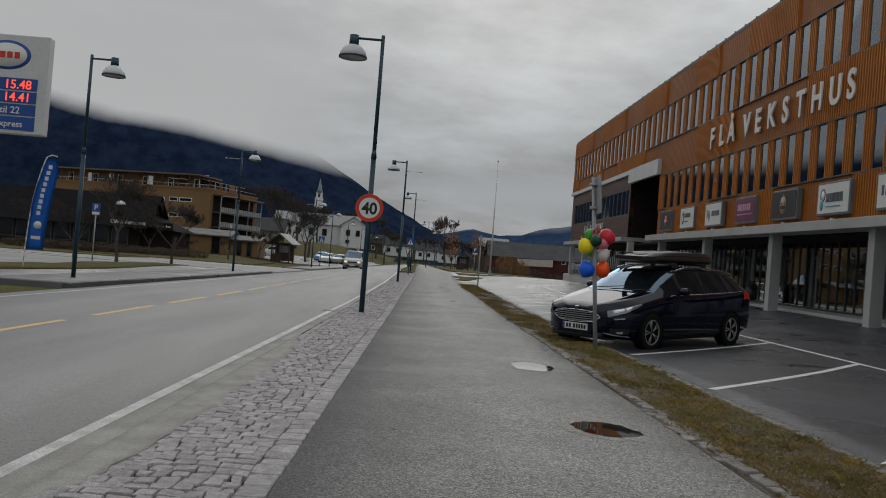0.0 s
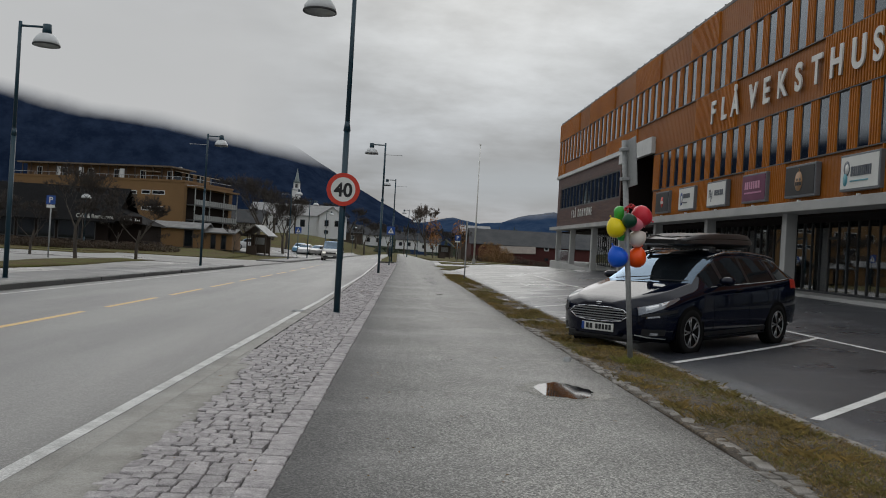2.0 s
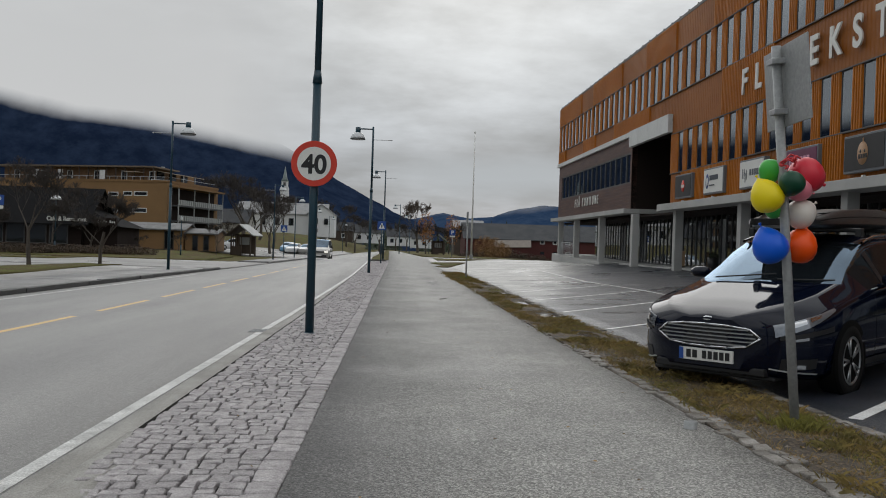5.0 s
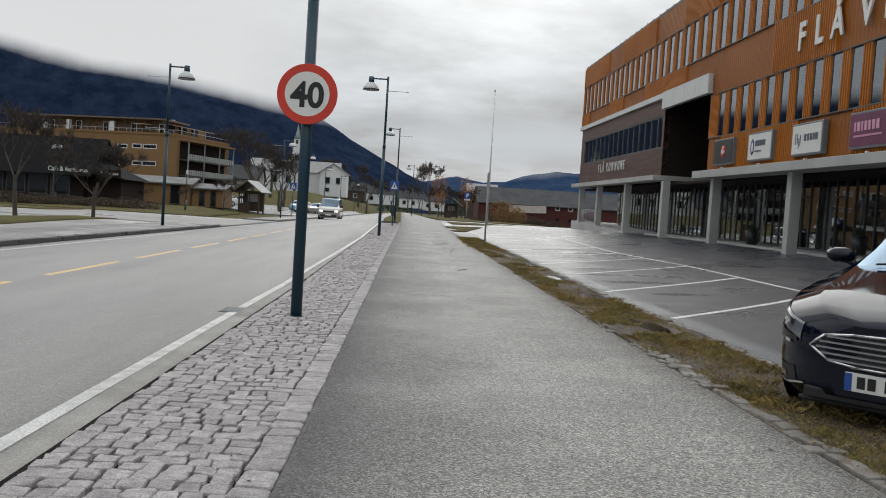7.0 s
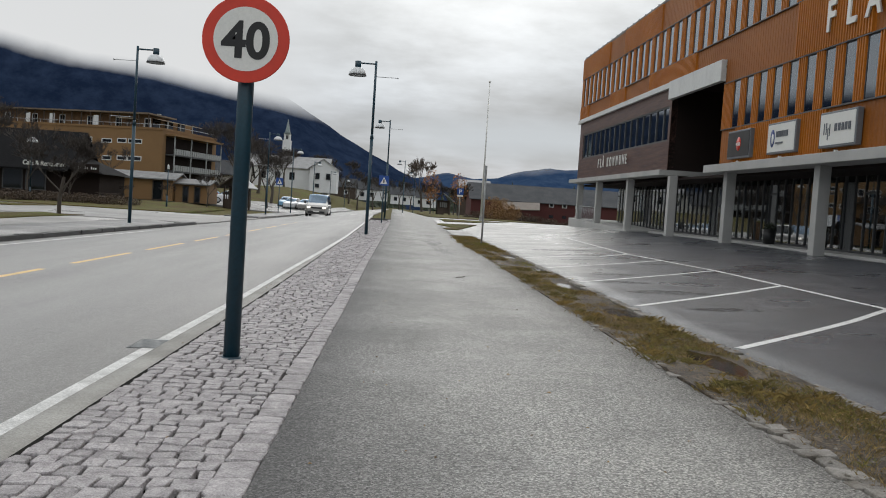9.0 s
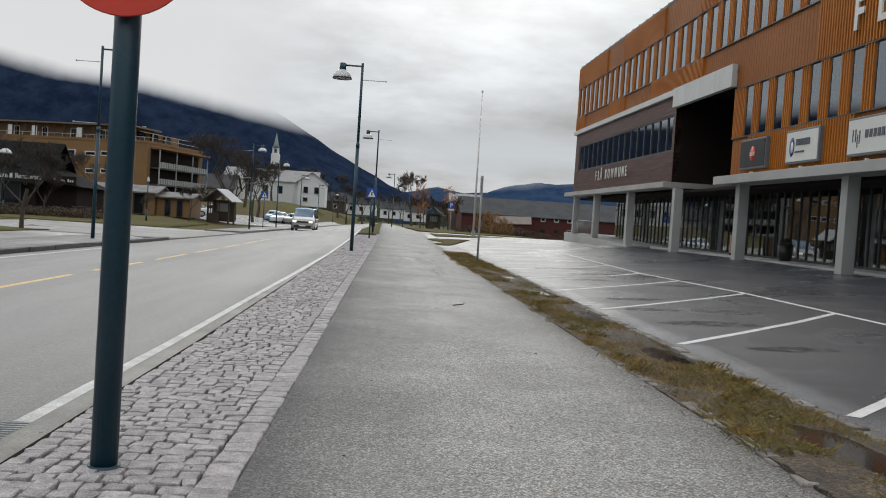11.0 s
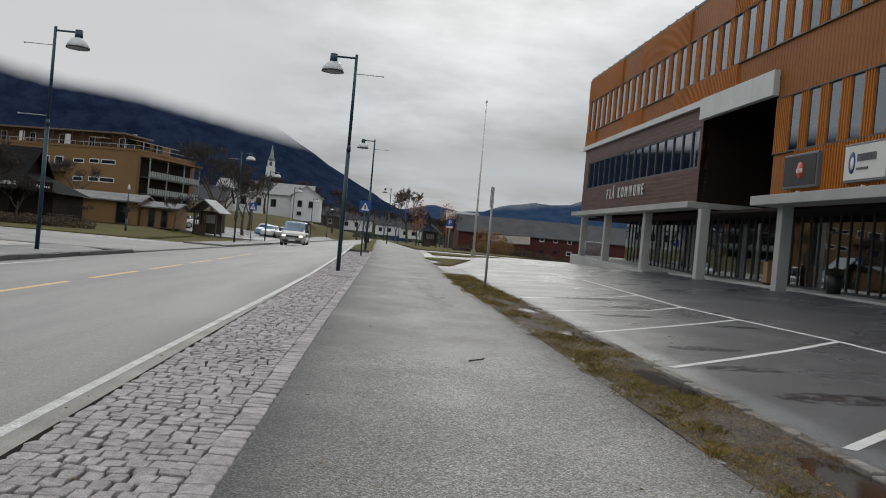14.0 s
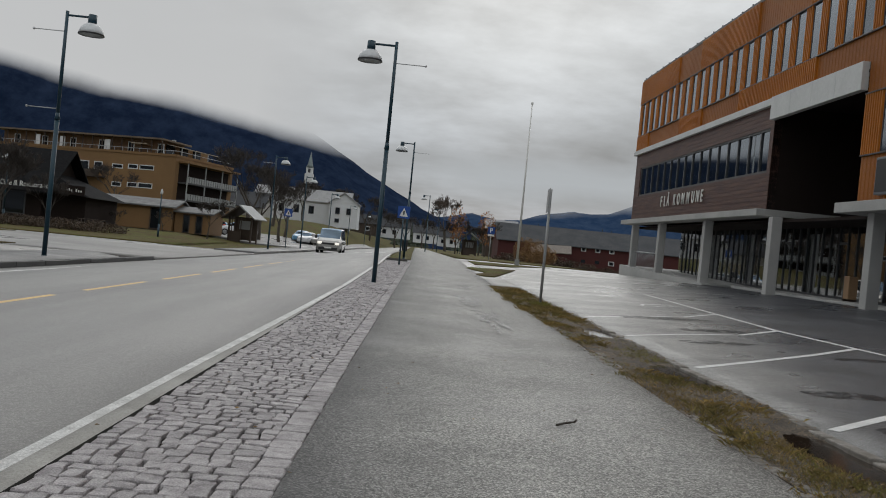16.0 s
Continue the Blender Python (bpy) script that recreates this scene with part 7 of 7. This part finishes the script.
stand = thing("wooden_stand", pose(14.2, 49.3, 0.72), "tan wooden menu stand under the offices", "stand")
part("panel", boxed(-0.15, -0.17, 0.08, 0.15, 0.17, 0.82, 0.02), surface("tan_wood", (0.36, 0.22, 0.12), 0.6), stand)
for v in (-0.16, 0.12):
    part("foot", boxed(-0.15, v, 0.0, 0.15, v + 0.04, 0.08), DARK_TIMBER, stand)
for k, (x, y) in enumerate(((13.9, 44.2), (14.1, 36.4))):
    pot = thing("planter", pose(x, y, 0.70), "dark round planter with a small clipped bush", "planter", "planters")
    part("pot", lathe(bmesh.new(), ((0.0, 0.0), (0.2, 0.0), (0.27, 0.55), (0.24, 0.55), (0.2, 0.45), (0.0, 0.45)), 18), BLACK_PLASTIC, pot)
    new("bush", leaf_cloud(40 + k, 500, crown_shape(0.2, 0.2, 0.62), 0.035, LEAF_DARK, "bush")).parent = pot

# ---- setts and edging stones, last ----


def stone(bm_data, cx, cy, lx, ly, z, rnd, jit=0.012, crown=0.009, h=0.07):
    """A hewn sett: eight-cornered, edges worn round, the top slightly uneven."""
    verts, faces = bm_data
    k = len(verts)
    cor = [(cx + sx * lx / 2 + rnd.uniform(-jit, jit), cy + sy * ly / 2 + rnd.uniform(-jit, jit)) for sx, sy in ((-1, -1), (1, -1), (1, 1), (-1, 1))]
    ring = []
    for i, (x, y) in enumerate(cor):
        for (u, v), c in ((cor[i - 1], rnd.uniform(0.03, 0.15)), (cor[(i + 1) % 4], rnd.uniform(0.03, 0.15))):
            ring.append((x + (u - x) * c, y + (v - y) * c))
    t1, t2 = rnd.uniform(-0.003, 0.003), rnd.uniform(-0.003, 0.003)
    for dz, f in ((-h, 1.0), (-crown, 1.0), (-crown * 0.3, 0.965), (0.0, 0.90)):
        for x, y in ring:
            tilt = (t1 * (x - cx) / lx + t2 * (y - cy) / ly) * 2 + (rnd.uniform(-0.0022, 0.0022) if f < 1 else 0)
            verts.append((cx + (x - cx) * f, cy + (y - cy) * f, z + dz + (tilt if dz > -h else 0)))
    for r in range(3):
        for i in range(8):
            j = (i + 1) % 8
            faces.append((k + 8 * r + i, k + 8 * r + j, k + 8 * r + 8 + j, k + 8 * r + 8 + i))
    faces.append(tuple(range(k + 24, k + 32)))


def setts():
    rnd = random.Random(31)
    protos = []
    for i in range(14):
        d = ([], [])
        stone(d, 0, 0, 1.0, 1.0, 0.0, rnd, 0.05, 0.009, 0.07)
        me = bpy.data.meshes.new("sett")
        me.from_pydata([(x, y, z) for x, y, z in d[0]], [], d[1])
        me.materials.append(GRANITE)
        protos.append(me)
    bed = thing("sett_paving", Matrix(), "grey granite setts laid in uneven rows", "pavement", kind="structure")
    edge = thing("edging", Matrix(), "larger granite edging stones beside the footway", "pavement", kind="structure")
    soiled = [me.copy() for me in protos]
    for me in soiled:
        me.materials[0] = SOILED
    rest, rest_e = ([], []), ([], [])
    y = -1.0
    while y < 62:
        ly = rnd.uniform(0.10, 0.135)
        s = skew(y)
        x, end = -1.60 + s + rnd.uniform(-0.015, 0.01), -0.742 + path_skew(y)
        while x < end - 0.05:
            lx = min(rnd.uniform(0.085, 0.125), end - x)
            if end - x - lx < 0.06:
                lx = end - x
            cx, cy = x + lx / 2 + rnd.uniform(-0.004, 0.004), y + ly / 2 + 0.05 * noise.noise((x * 2.6, y * 0.5, 4.0)) + rnd.uniform(-0.003, 0.003)
            buried = -0.028 * smooth(0.35, 0.0, x + 1.60 - s) * smooth(12.5, 10.5, cy) * smooth(3.0, 5.0, cy) + rnd.uniform(-0.003, 0.003)
            z = ground_z(cx, cy) + 0.004 + buried
            if 4.6 < cy < 7.6:
                ob = new("sett", rnd.choice(protos))
                ob.parent = bed
                ob.matrix_basis = pose(cx, cy, z, 0, 0, rnd.choice((0, 180)) + rnd.uniform(-2.5, 2.5)) @ Matrix.Diagonal((lx - 0.005, ly - 0.005, 1, 1))
            else:
                stone(rest, cx, cy, lx - 0.009, ly - 0.009, z, rnd, 0.011, 0.008)
            x += lx
        y += ly
    y = -1.0
    while y < 64:
        ly = rnd.uniform(0.13, 0.24)
        s = path_skew(y)
        cx, cy = -0.66 + s, y + ly / 2
        z = ground_z(cx, cy) + 0.004 + rnd.uniform(-0.002, 0.002)
        if 4.6 < cy < 30:
            ob = new("edging_stone", rnd.choice(protos))
            ob.parent = edge
            ob.matrix_basis = pose(cx, cy, z) @ Matrix.Diagonal((0.160, ly - 0.004, 1, 1))
        else:
            stone(rest_e, cx, cy, 0.155, ly - 0.010, z, rnd, 0.005)
        y += ly
    for nm, d, par in (("far_setts", rest, bed), ("far_edging", rest_e, edge)):
        me = bpy.data.meshes.new(nm)
        me.from_pydata(d[0], [], d[1])
        me.materials.append(GRANITE)
        ob = new(nm, me)
        ob.parent = par
        tagged(ob, kind="stuff")
    verge_edge = thing("verge_edging", Matrix(), "half-buried granite setts along the verge", "pavement", kind="structure")
    y = 1.0
    while y < 46:
        ly = rnd.uniform(0.12, 0.2)
        s = skew(y) * 0.8
        if noise.noise((y * 0.5, 2.0, 1.0)) > (-0.5 if y < 21 else -0.15):
            for cx in ((2.21 + s,) if rnd.random() < 0.75 else (2.16 + s, 2.26 + s)):
                ob = new("edging_stone", rnd.choice(soiled))
                ob.parent = verge_edge
                ob.matrix_basis = pose(cx + rnd.uniform(-0.015, 0.015), y + ly / 2, ground_z(cx, y) + rnd.uniform(0.006, 0.02) - 0.012 * smooth(19, 23, y), rnd.uniform(-3, 3), rnd.uniform(-4, 4), rnd.uniform(-8, 8)) @ Matrix.Diagonal((0.10, ly - 0.01, 1, 1))
        y += ly


setts()
